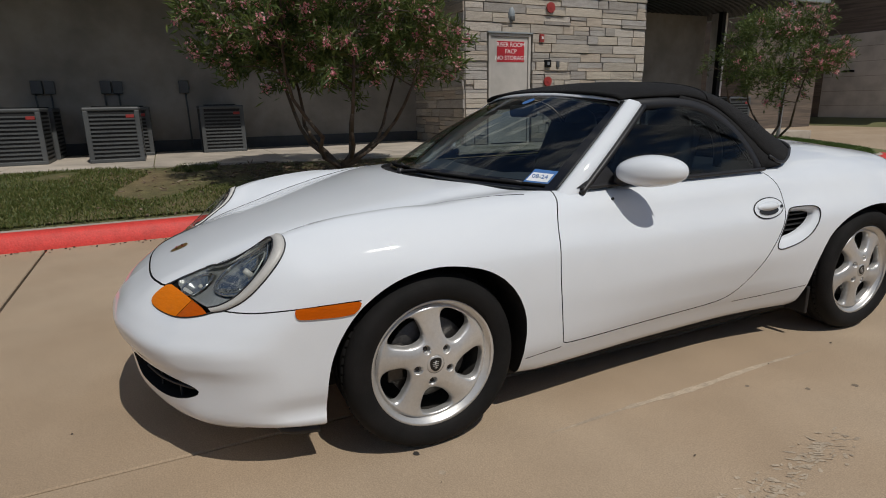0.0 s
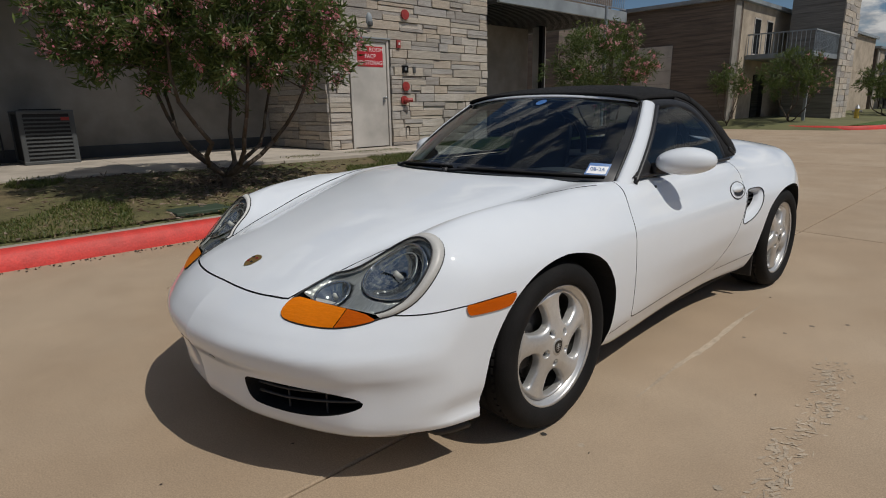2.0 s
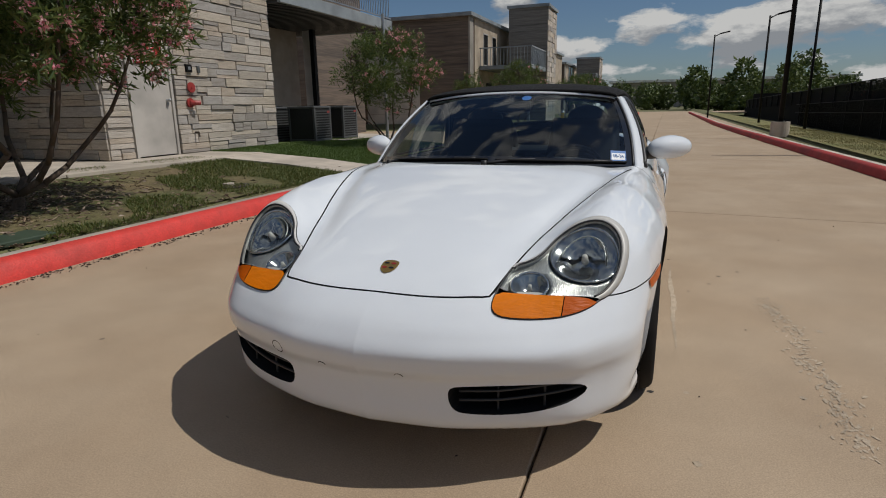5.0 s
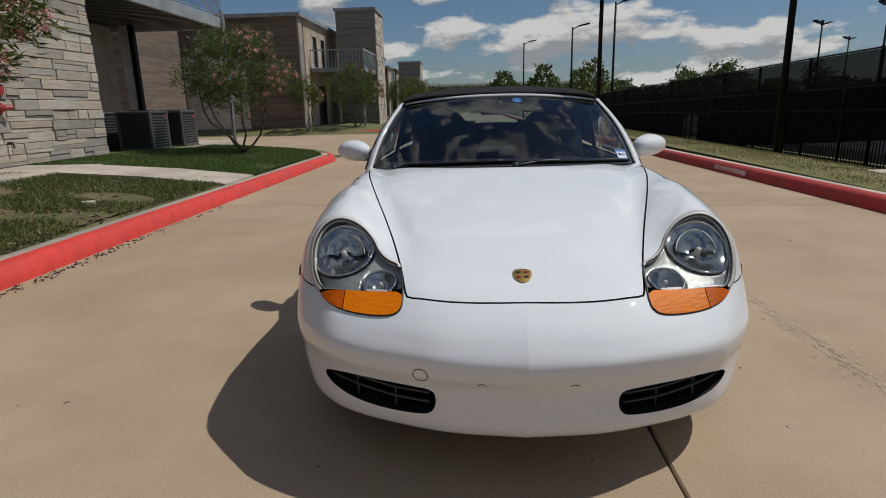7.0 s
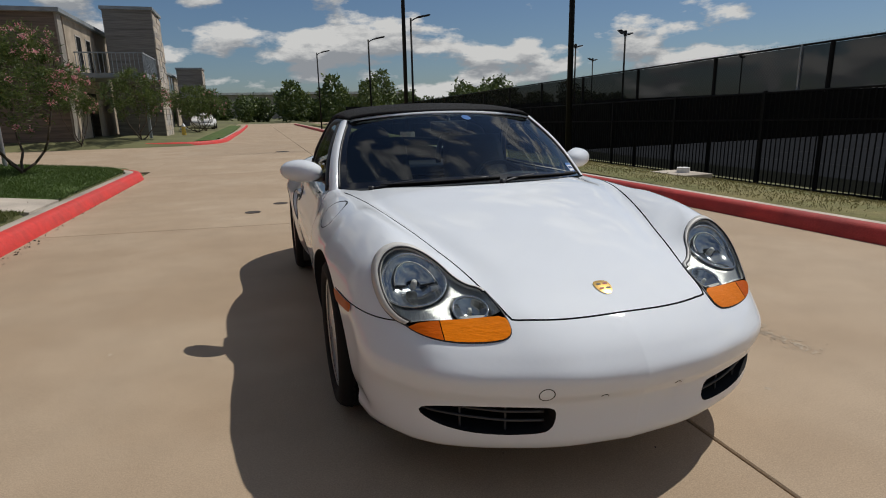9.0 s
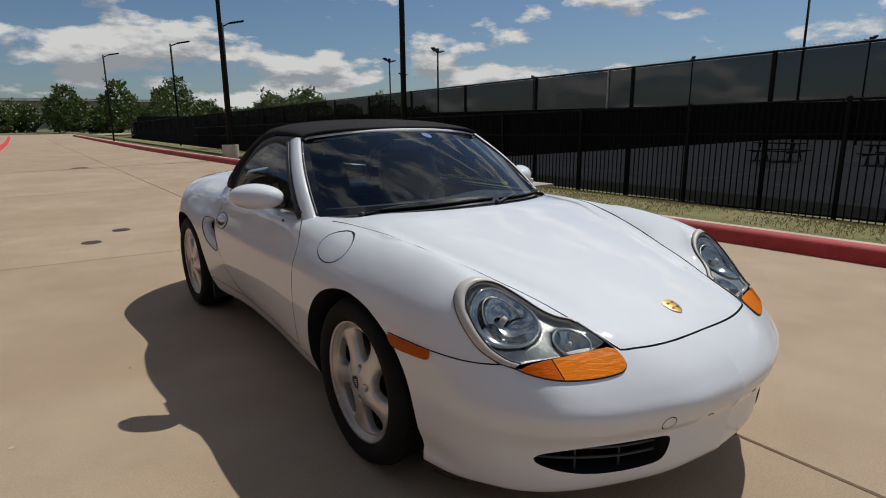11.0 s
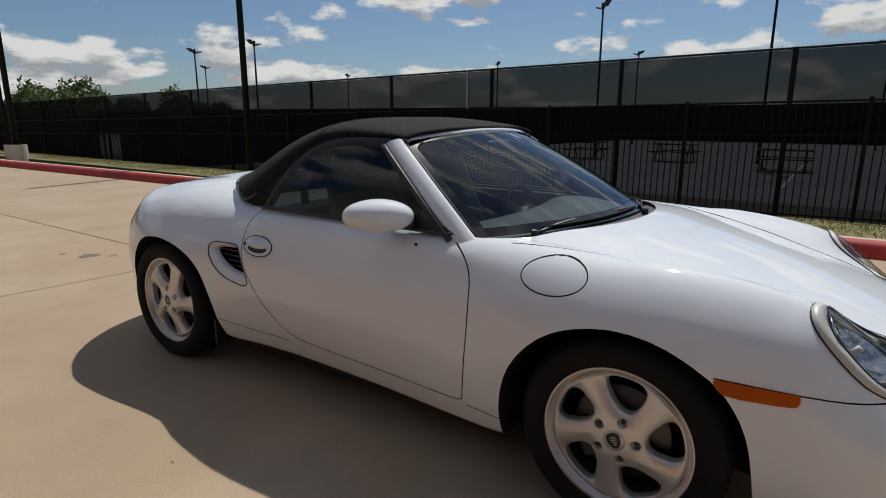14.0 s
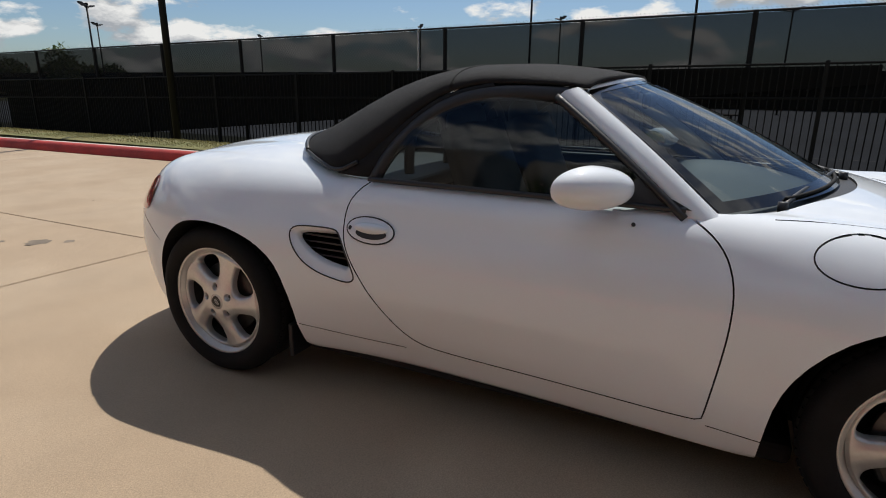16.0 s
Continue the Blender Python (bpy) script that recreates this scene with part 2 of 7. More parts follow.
def sheet(name, xs, ys, mat, raise_by=0.0, keep=None):
    bm = bmesh.new()
    vs = {}
    X, Y = np.meshgrid(xs, ys, indexing="ij")
    Z = terrain(X, Y) + raise_by
    for i in range(len(xs)):
        for j in range(len(ys)):
            vs[i, j] = bm.verts.new((X[i, j], Y[i, j], Z[i, j]))
    for i in range(len(xs) - 1):
        for j in range(len(ys) - 1):
            if keep is None or keep((xs[i] + xs[i + 1]) / 2, (ys[j] + ys[j + 1]) / 2):
                bm.faces.new((vs[i, j], vs[i + 1, j], vs[i + 1, j + 1], vs[i, j + 1]))
    return part(name, bm, mat, smooth=True)


gx = np.concatenate([[-2500, -600, -150, -60, -30, -20], np.arange(-14, -3.0, 0.26), [0, 3.6, 3.9], np.arange(4.0, 13, 0.26), [16, 25, 60, 150, 600, 2500]])
gx = np.unique(np.round(gx, 3))
gy = np.unique(np.round(np.concatenate([[-2500, -600, -150, -60, -30], np.arange(-20, 12, 1.0), np.arange(11.5, 12.8, 0.2), np.arange(14, 30, 1.0), [34, 40, 60, 100, 150, 400, 2500]]), 3))
ground = tagged(sheet("ground", gx, gy, M["far_ground"]), "dry grassy ground reaching the horizon", "ground", kind="structure")

lawn_a = tagged(sheet("lawn", np.arange(-7.2, -3.69, 0.117), np.arange(-22, 5.52, 0.2), M["grass"], 0.012), "patchy green and brown lawn beside the kerb", "lawn", kind="structure")
lawn_b = tagged(sheet("lawn", np.arange(-8.0, -3.64, 0.109), np.arange(6.6, 11.85, 0.15), M["grass_green"], 0.012,
                      lambda x, y: (x < -5.0 or y < 10.4 or (x + 5.0) ** 2 + (y - 10.4) ** 2 < 1.4 ** 2)), "mown green lawn with a rounded end", "lawn", kind="structure")
verge = tagged(sheet("verge", np.arange(4.40, 9.75, 0.15), np.arange(-12, 60, 0.4), M["grass_dry"], 0.012), "dry yellowish grass verge before the fence", "verge", kind="structure")

# concrete carriageway: cast slabs with open joints
road = tagged(new("road"), "tan concrete carriageway of cast slabs", "road", kind="structure")
jx = [-3.46, 0.482, 4.25]


def jy(base, x):
    return base - {-1.8: -0.01, 4.62: 0.088}.get(base, 0.06) * (x + 3.39)


rows_y = [-14.2, -7.9, -1.8, 4.62, 11.0, 17.2, 23.4, 29.6, 35.8, 42.0, 48.2, 54.4, 60.6, 66.8, 73.0]
for j in range(len(rows_y) - 1):
    for i in range(2):
        x0, x1 = jx[i] + 0.005, jx[i + 1] - 0.005
        if i == 0 and 11.0 <= rows_y[j] < 29:
            x0 = -3.46
        bm = bmesh.new()
        q = [(x0, jy(rows_y[j], x0) + 0.009), (x1, jy(rows_y[j], x1) + 0.009), (x1, jy(rows_y[j + 1], x1) - 0.009), (x0, jy(rows_y[j + 1], x0) - 0.009)]
        top = [bm.verts.new((*p, 0.0)) for p in q]
        low = [bm.verts.new((*p, -0.09)) for p in q]
        bm.faces.new(top)
        for k in range(4):
            bm.faces.new((low[k], low[(k + 1) % 4], top[(k + 1) % 4], top[k]))
        bmesh.ops.bevel(bm, geom=[e for e in bm.edges if all(v.co.z > -0.01 for v in e.verts)], offset=0.006, segments=1, affect="EDGES")
        slab = part("slab", bm, M["concrete"], road)
bm = box(-3.44, 4.2, -14, 73, -0.095, -0.03)
part("joint_filler", bm, M["joint"], road, "dark joint filler")
bm = box(-30, -3.465, 12.3, 24.9, -0.12, -0.004)
part("slab", bm, M["concrete"], road)
bm = box(-40, 40, 73.05, 84, -0.12, -0.006)
part("slab", bm, M["concrete"], road)


# kerbs: a painted face and a plain concrete back
def kerb(name, points, label, paint):
    k = tagged(new(name), label, "kerb", kind="structure")
    part("painted_face", sweep(points, [(0, -0.06), (0.0, 0.0), (0.045, 0.115), (0.075, 0.142), (0.12, 0.152), (0.165, 0.153)]), paint, k, smooth=True)
    part("concrete_back", sweep(points, [(0.165, 0.149), (0.30, 0.146), (0.32, 0.125), (0.325, -0.02)]), M["concrete_walk"], k, smooth=True)
    return k


def arc(cx, cy, r, a0, a1, n=14):
    return [(cx + r * math.cos(radians(a0 + (a1 - a0) * i / n)), cy + r * math.sin(radians(a0 + (a1 - a0) * i / n)), 0) for i in range(n + 1)]


kerb("kerb_left", [(-3.40 + 0.012 * max(y - 3, 0), y, 0) for y in np.arange(-20, 10.41, 0.4)] + arc(-4.81, 10.4, 1.5, 5, 90) + [(x, 11.9, 0) for x in np.arange(-5.4, -8.6, -0.5)], "bright red painted concrete kerb of the lawn", M["kerb_red"])
kerb("kerb_far", [(x, 24.7, 0) for x in (-14, -11, -8, -6, -4.6)] + [(-3.8, 24.8, 0), (-3.2, 25.2, 0), (-2.75, 25.9, 0), (-2.5, 27.0, 0), (-2.4, 29, 0), (-2.3, 35, 0), (-2.1, 44, 0), (-2.0, 60, 0), (-2.0, 68, 0)], "red painted kerb of a further island", M["kerb_red"])
bm = box(-9.0, -3.75, 25.1, 26.4, 0.0, 0.135)
add_box(bm, -9.0, -2.98, 26.4, 29, 0.0, 0.135)
add_box(bm, -9.0, -2.72, 29, 66, 0.0, 0.135)
tagged(part("lawn", bm, M["grass_green"]), "green lawn of the further island", "lawn", kind="structure")
kerb("kerb_right", [(3.1, y, 0) for y in (68, 50, 40, 30)] + [(3.3, 22, 0), (3.52, 16, 0)] + [(4.13 - 0.035 * (y + 0.8), y, 0) for y in np.arange(12, -12, -0.5)], "faded red painted kerb by the verge", M["kerb_red_old"])


# ---- more materials ----
def stone_material(name, tones, streak=(3, 3, 26)):
    """Split-face stone: each piece takes one of several tones, with fine streaks along its length."""
    m = material(name, (0.4, 0.37, 0.33), 0.9, vary=0.22, scale=7, fine=60, fine_vary=0.16, bump=0.7, bump_scale=26, stretch=streak, piece=0.10)
    n, l = m.node_tree.nodes, m.node_tree.links
    mix = next(x for x in n if x.bl_idname == "ShaderNodeMix" and x.blend_type == "MIX")
    info = next(x for x in n if x.bl_idname == "ShaderNodeObjectInfo")
    ramp = n.new("ShaderNodeValToRGB")
    ramp.color_ramp.interpolation = "CONSTANT"
    while len(ramp.color_ramp.elements) < len(tones):
        ramp.color_ramp.elements.new(0.5)
    for k, c in enumerate(tones):
        ramp.color_ramp.elements[k].position = k / len(tones)
        ramp.color_ramp.elements[k].color = (*c, 1)
    l.new(info.outputs["Random"], ramp.inputs["Fac"])
    dark = n.new("ShaderNodeMix")
    dark.data_type, dark.blend_type = "RGBA", "MULTIPLY"
    dark.inputs["Factor"].default_value = 1.0
    dark.inputs["B"].default_value = (0.80, 0.78, 0.76, 1)
    l.new(ramp.outputs["Color"], dark.inputs["A"])
    l.new(ramp.outputs["Color"], mix.inputs["A"])
    l.new(dark.outputs["Result"], mix.inputs["B"])
    return m


M["stone"] = stone_material("cladding_stone", [(0.52, 0.465, 0.395), (0.42, 0.385, 0.345), (0.56, 0.495, 0.41), (0.36, 0.33, 0.30), (0.54, 0.49, 0.43), (0.48, 0.41, 0.335), (0.40, 0.375, 0.35)])
M["mortar"] = material("dark_backing", (0.20, 0.18, 0.16), 0.95)
M["stucco"] = material("grey_beige_stucco", (0.31, 0.285, 0.25), 0.95, vary=0.06, scale=5, fine=220, fine_vary=0.08, bump=0.4, bump_scale=180)
M["stucco_tan"] = material("tan_stucco", (0.46, 0.38, 0.29), 0.95, vary=0.06, scale=5, fine=120, bump=0.4, bump_scale=120)
M["planks"] = material("brown_plank_cladding", (0.16, 0.125, 0.10), 0.85, vary=0.3, scale=5, stretch=(0.25, 0.25, 5.0), other=(0.10, 0.082, 0.07), patch=1.4, fine=40)
M["planks_grey"] = material("grey_plank_cladding", (0.20, 0.185, 0.165), 0.85, vary=0.3, scale=5, stretch=(0.25, 0.25, 5.0), other=(0.13, 0.12, 0.108), patch=1.4, fine=40)
M["door_paint"] = material("grey_door_paint", (0.52, 0.49, 0.45), 0.5, vary=0.03, fine_vary=0.02)
M["steel_paint"] = material("grey_steel_paint", (0.27, 0.30, 0.32), 0.5, vary=0.08, scale=6)
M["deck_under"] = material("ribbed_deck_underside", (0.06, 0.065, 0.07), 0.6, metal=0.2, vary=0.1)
M["galv"] = material("galvanised_steel", (0.45, 0.46, 0.47), 0.4, metal=0.8, vary=0.1)
M["ac_grey"] = material("unit_grey_paint", (0.085, 0.09, 0.092), 0.5, vary=0.06, scale=10)
M["ac_dark"] = material("unit_dark_coil", (0.018, 0.018, 0.018), 0.7, vary=0.2, scale=60)
M["red_paint"] = material("fire_red_enamel", (0.36, 0.045, 0.04), 0.4, vary=0.12, scale=20)
M["sign_red"] = material("sign_red", (0.48, 0.02, 0.03), 0.45, vary=0.03)
M["white_paint"] = material("white_paint", (0.78, 0.77, 0.75), 0.6, vary=0.05)
M["fence_black"] = material("black_powder_coat", (0.005, 0.005, 0.0055), 0.6, vary=0.1, spec=0.2)
M["bark"] = material("brown_bark", (0.10, 0.075, 0.055), 0.9, vary=0.3, scale=25, bump=0.8, bump_scale=60, stretch=(1, 1, 0.3))
M["mulch"] = material("bark_mulch", (0.13, 0.085, 0.055), 0.95, vary=0.4, scale=30, fine=200, fine_vary=0.4, bump=1.0, bump_scale=80)
M["court"] = material("grey_court", (0.22, 0.24, 0.28), 0.9, vary=0.1, scale=2, other=(0.19, 0.205, 0.235), patch=0.3)
M["court_edge"] = material("green_court_edge", (0.08, 0.09, 0.06), 0.9, vary=0.1, scale=2)
M["wood_dark"] = material("dark_table_wood", (0.06, 0.05, 0.045), 0.7)
M["green_lid"] = material("green_plastic_lid", (0.045, 0.07, 0.045), 0.6)
M["iron"] = material("rusty_iron", (0.07, 0.055, 0.045), 0.7, metal=0.4, vary=0.3, scale=30)
M["yellow_paint"] = material("yellow_paint", (0.55, 0.38, 0.06), 0.5)


def leafy(name, a, b, back=0.25):
    """Leaves: two greens mixed leaf by leaf, a little light let through."""
    m = bpy.data.materials.new(name)
    m.use_nodes = True
    n, l = m.node_tree.nodes, m.node_tree.links
    bs = n["Principled BSDF"]
    geo = n.new("ShaderNodeNewGeometry")
    mix = n.new("ShaderNodeMix")
    mix.data_type = "RGBA"
    mix.inputs["A"].default_value, mix.inputs["B"].default_value = (*a, 1), (*b, 1)
    l.new(geo.outputs["Random Per Island"], mix.inputs["Factor"])
    l.new(mix.outputs["Result"], bs.inputs["Base Color"])
    bs.inputs["Roughness"].default_value = 0.5
    tr = n.new("ShaderNodeBsdfTranslucent")
    l.new(mix.outputs["Result"], tr.inputs["Color"])
    ms = n.new("ShaderNodeMixShader")
    ms.inputs[0].default_value = back
    l.new(bs.outputs[0], ms.inputs[1])
    l.new(tr.outputs[0], ms.inputs[2])
    l.new(ms.outputs[0], n["Material Output"].inputs["Surface"])
    return m


M["leaf"] = leafy("shrub_leaf", (0.045, 0.085, 0.018), (0.17, 0.21, 0.06), 0.38)
M["leaf_far"] = leafy("tree_leaf_far", (0.040, 0.070, 0.014), (0.125, 0.165, 0.04), 0.2)
M["petal"] = leafy("pink_petal", (0.80, 0.22, 0.32), (0.90, 0.62, 0.60), 0.4)
M["blade"] = leafy("grass_blade", (0.06, 0.10, 0.018), (0.19, 0.19, 0.06), 0.3)
M["blade_green"] = leafy("lawn_blade", (0.055, 0.105, 0.018), (0.115, 0.17, 0.035), 0.3)
M["blade_dry"] = leafy("dry_blade", (0.17, 0.16, 0.06), (0.27, 0.23, 0.10), 0.3)


def sheer(name, through_it):
    """Woven windscreen cloth: part of the light passes, the rest meets black threads."""
    m = bpy.data.materials.new(name)
    m.use_nodes = True
    n, l = m.node_tree.nodes, m.node_tree.links
    bs = n["Principled BSDF"]
    bs.inputs["Base Color"].default_value, bs.inputs["Roughness"].default_value = (0.009, 0.009, 0.009, 1), 0.95
    bs.inputs["Specular IOR Level"].default_value = 0.1
    tr = n.new("ShaderNodeBsdfTransparent")
    co = n.new("ShaderNodeTexCoord")
    ns = n.new("ShaderNodeTexNoise")
    ns.inputs["Scale"].default_value = 0.8
    l.new(co.outputs["Object"], ns.inputs["Vector"])
    mr = n.new("ShaderNodeMapRange")
    mr.inputs["To Min"].default_value, mr.inputs["To Max"].default_value = through_it * 0.92, through_it * 1.08
    l.new(ns.outputs["Fac"], mr.inputs["Value"])
    mx = n.new("ShaderNodeMixShader")
    l.new(mr.outputs[0], mx.inputs[0])
    l.new(bs.outputs[0], mx.inputs[1])
    l.new(tr.outputs[0], mx.inputs[2])
    l.new(mx.outputs[0], n["Material Output"].inputs["Surface"])
    return m


M["cloth"] = sheer("black_screen_cloth", 0.072)
M["cloth_heavy"] = sheer("dense_screen_cloth", 0.012)
rng = np.random.default_rng(7)


# ---- text ----
def lettering(name, text, size, mat, m, parent=None, spacing=1.0):
    """Letters as a flat mesh, standing at the pose m (x along the line, y up the letters)."""
    cu = bpy.data.curves.new(name, "FONT")
    cu.body, cu.size, cu.align_x, cu.align_y, cu.space_line = text, size, "CENTER", "CENTER", spacing
    cu.extrude = 0.0008
    ob = new("lettering_work", cu)
    bpy.context.view_layer.update()
    me = bpy.data.meshes.new_from_object(ob.evaluated_get(bpy.context.evaluated_depsgraph_get()))
    bpy.data.objects.remove(ob)
    me.materials.clear()
    me.materials.append(mat)
    o = new(name, me)
    o.matrix_basis = m
    if parent:
        o.parent = parent
    return o


FACE_PX = Matrix(((0, 0, 1, 0), (1, 0, 0, 0), (0, 1, 0, 0), (0, 0, 0, 1)))      # seen looking towards -x
FACE_MX = Matrix(((0, 0, -1, 0), (-1, 0, 0, 0), (0, 1, 0, 0), (0, 0, 0, 1)))    # seen looking towards +x


# ---- stone-clad block with the riser-room door ----
before = set(scene.objects)
G0 = 0.40
block = thing("stone_building", "grey and tan split-stone clad building", "building")
bm = box(-12.0, -7.97, 4.76, 5.26, G0 - 0.3, 6.4)
add_box(bm, -12.0, -7.97, 6.25, 9.33, G0 - 0.3, 6.4)
add_box(bm, -12.0, -7.97, 5.26, 6.25, 2.58, 6.4)
add_box(bm, -12.0, -8.4, 5.26, 6.25, G0 - 0.3, 2.58)
part("wall", bm, M["mortar"], block, "dark wall backing behind the stones")


def stone_mesh(length, height, depth):
    bm = bmesh.new()
    add_box(bm, -depth / 2, depth / 2, -length / 2, length / 2, -height / 2, height / 2)
    for v in bm.verts:
        if v.co.x > 0:
            v.co.x += 0.010 * noise.noise(Vector((length * 9 + v.co.y * 7, v.co.z * 11, depth * 31)))
            v.co.y *= 1 - 0.006 / length
            v.co.z *= 1 - 0.006 / height
    bmesh.ops.bevel(bm, geom=[e for e in bm.edges if all(v.co.x > 0 for v in e.verts)], offset=0.007, segments=1, affect="EDGES")
    me = bpy.data.meshes.new("stone")
    bm.to_mesh(me)
    bm.free()
    me.materials.append(M["stone"])
    return me


COURSE = 0.183
lengths = [0.28, 0.42, 0.55, 0.68, 0.82, 0.98]
DEPTHS = (0.0, 0.018, 0.036, 0.058)
stone_meshes = {(L, d): stone_mesh(L - 0.008, COURSE - 0.008, 0.07 + d) for L in lengths for d in DEPTHS}


def lay(rows, a0, a1, place, skip=()):
    """Courses of stones between a0 and a1 along a wall; some cells hold two thin stones, one on the other."""
    for k in range(rows):
        z = G0 + 0.01 + COURSE * (k + 0.5)
        runs = [(a0, a1)]
        for s0, s1, zt in skip:
            if z < zt:
                runs = [r for u, v in runs for r in ((u, min(v, s0)), (max(u, s1), v)) if r[1] - r[0] > 0.1]
        for u, v in runs:
            cells, a = [], u - random.uniform(0, 0.3)
            while a < v:
                e = a + random.choice(lengths)
                cells.append((max(a, u), e if v - e > 0.14 else v))
                a = cells[-1][1]
            for c0, c1 in cells:
                if c1 - c0 < 0.02:
                    continue
                split = random.choice((0.35, 0.5, 0.62)) if random.random() < 0.42 else 1.0
                for part_h, off in ((1.0, 0.0),) if split == 1.0 else ((split, (split - 1) / 2), (1 - split, split / 2)):
                    L = min(lengths, key=lambda q: abs(q - (c1 - c0)))
                    o = place((c0 + c1) / 2, z + off * COURSE, stone_meshes[L, random.choice(DEPTHS)])
                    o.scale = (1, (c1 - c0) / L, part_h)


def on_front(a, z, me):
    o = new("stone", me)
    o.parent = block
    o.location = (-7.955, a, z)
    return o


def on_side(a, z, me):
    o = new("stone", me)
    o.parent = block
    o.location = (-7.94 - a, 4.745, z)
    o.rotation_euler = (0, 0, radians(-90))
    return o


random.seed(4)
lay(22, 4.72, 9.35, on_front, [(5.22, 6.29, 2.60)])
lay(22, 0.0, 2.5, on_side)
door = part("door", box(-7.99, -7.945, 5.315, 6.195, G0 + 0.02, 2.53, 0.004), M["door_paint"], block, "pale grey steel door, shut")
bm = box(-8.02, -7.915, 5.255, 5.31, G0, 2.585, 0.004)
add_box(bm, -8.02, -7.915, 6.20, 6.255, G0, 2.585, 0.004)
add_box(bm, -8.02, -7.915, 5.31, 6.20, 2.535, 2.585, 0.004)
part("door_frame", bm, M["door_paint"], door)
bm = box(-7.945, -7.93, 6.075, 6.135, 1.33, 1.44, 0.004)
part("lock_plate", bm, M["galv"], door)
knob = bmesh.new()
bmesh.ops.create_uvsphere(knob, u_segments=14, v_segments=10, radius=0.032, matrix=Matrix.Translation((-7.88, 6.105, 1.42)))
add_tube(knob, (-7.935, 6.105, 1.42), (-7.89, 6.105, 1.42), 0.012)
part("knob", knob, M["galv"], door, "round metal knob", smooth=True)
for z in (0.72, 1.45, 2.25):
    part("hinge", tube((-7.935, 5.312, z - 0.05), (-7.935, 5.312, z + 0.05), 0.011, 8), M["galv"], door)
part("lintel_cap", box(-8.0, -7.88, 5.22, 6.29, 2.59, 2.62, 0.004), M["steel_paint"], block)

sign = tagged(part("door_sign", box(-7.944, -7.939, 5.46, 6.11, 2.045, 2.445, 0.001), M["sign_red"]), "red notice with white capitals on the door", "sign")
for k, (txt, sz) in enumerate((("RISER ROOM", 0.118), ("FACP", 0.118), ("NO STORAGE", 0.118))):
    lettering("lettering", txt, sz, M["white_paint"], Matrix.Translation((-7.937, 5.785, 2.375 - 0.128 * k)) @ FACE_PX, sign)


def alarm(name, y, z, r, label, cat):
    t = thing(name, label, cat, at=(-7.90, y, z))
    bm = bmesh.new()
    add_tube(bm, (0, 0, 0), (0.03, 0, 0), r * 0.5, 16)
    add_tube(bm, (0.03, 0, 0), (0.055, 0, 0), r, 24, r * 0.96)
    part("gong", bm, M["red_paint"], t, smooth=False)
    part("boss", tube((0.055, 0, 0), (0.066, 0, 0), r * 0.2, 12), M["red_paint"], t)
    return t


alarm("fire_bell", 6.69, 3.12, 0.105, "round red fire bell on the stone wall", "bell")
alarm("fire_bell", 6.66, 1.66, 0.10, "round red fire bell on the stone wall", "bell")
t = thing("sprinkler_inlet", "red two-way sprinkler inlet on the wall", "pipe fitting", at=(-7.90, 6.62, 1.37))
part("flange", tube((0, 0, 0), (0.03, 0, 0), 0.09, 20), M["red_paint"], t)
part("elbow", tube((0.03, 0, 0), (0.10, 0.05, -0.01), 0.05, 14), M["red_paint"], t)
part("outlet_cap", tube((0.09, 0.03, 0), (0.14, 0.13, 0.0), 0.045, 14), M["red_paint"], t)
t = thing("strobe_alarm", "small red alarm strobe beside the door", "alarm", at=(-7.91, 6.50, 2.52))
part("case", box(0, 0.05, -0.05, 0.05, -0.08, 0.08, 0.008), M["red_paint"], t)
part("flash_lens", box(0.05, 0.065, -0.02, 0.02, -0.02, 0.03, 0.004), M["white_paint"], t)
t = thing("wall_light", "grey oval wall light", "lamp", at=(-7.91, 5.77, 2.94))
bm = bmesh.new()
bmesh.ops.create_uvsphere(bm, u_segments=18, v_segments=12, radius=1, matrix=Matrix.Diagonal((0.07, 0.075, 0.15, 1)))
part("housing", bm, M["steel_paint"], t, smooth=True)
part("diffuser", box(0.03, 0.078, -0.05, 0.05, -0.12, -0.02, 0.02), M["ac_grey"], t, smooth=True)
t = thing("key_box", "small black key box on the stone wall", "box", at=(-7.91, 6.66, 2.02))
part("case", box(0, 0.06, -0.075, 0.075, -0.075, 0.075, 0.008), M["fence_black"], t)
part("face_plate", box(0.06, 0.066, -0.03, 0.03, -0.03, 0.03, 0.002), M["galv"], t)
t = thing("outlet_box", "small grey switch box on the wall", "box", at=(-7.91, 6.92, 2.01))
part("case", box(0, 0.05, -0.035, 0.035, -0.065, 0.065, 0.006), M["ac_grey"], t)
t = thing("hose_tap", "small brass hose tap low on the wall", "tap", at=(-7.90, 6.68, 0.80))
part("pipe", tube((0, 0, 0), (0.09, 0, 0), 0.018, 10), M["iron"], t)
part("spout", tube((0.08, 0, 0.01), (0.10, 0, -0.09), 0.016, 10), M["iron"], t)

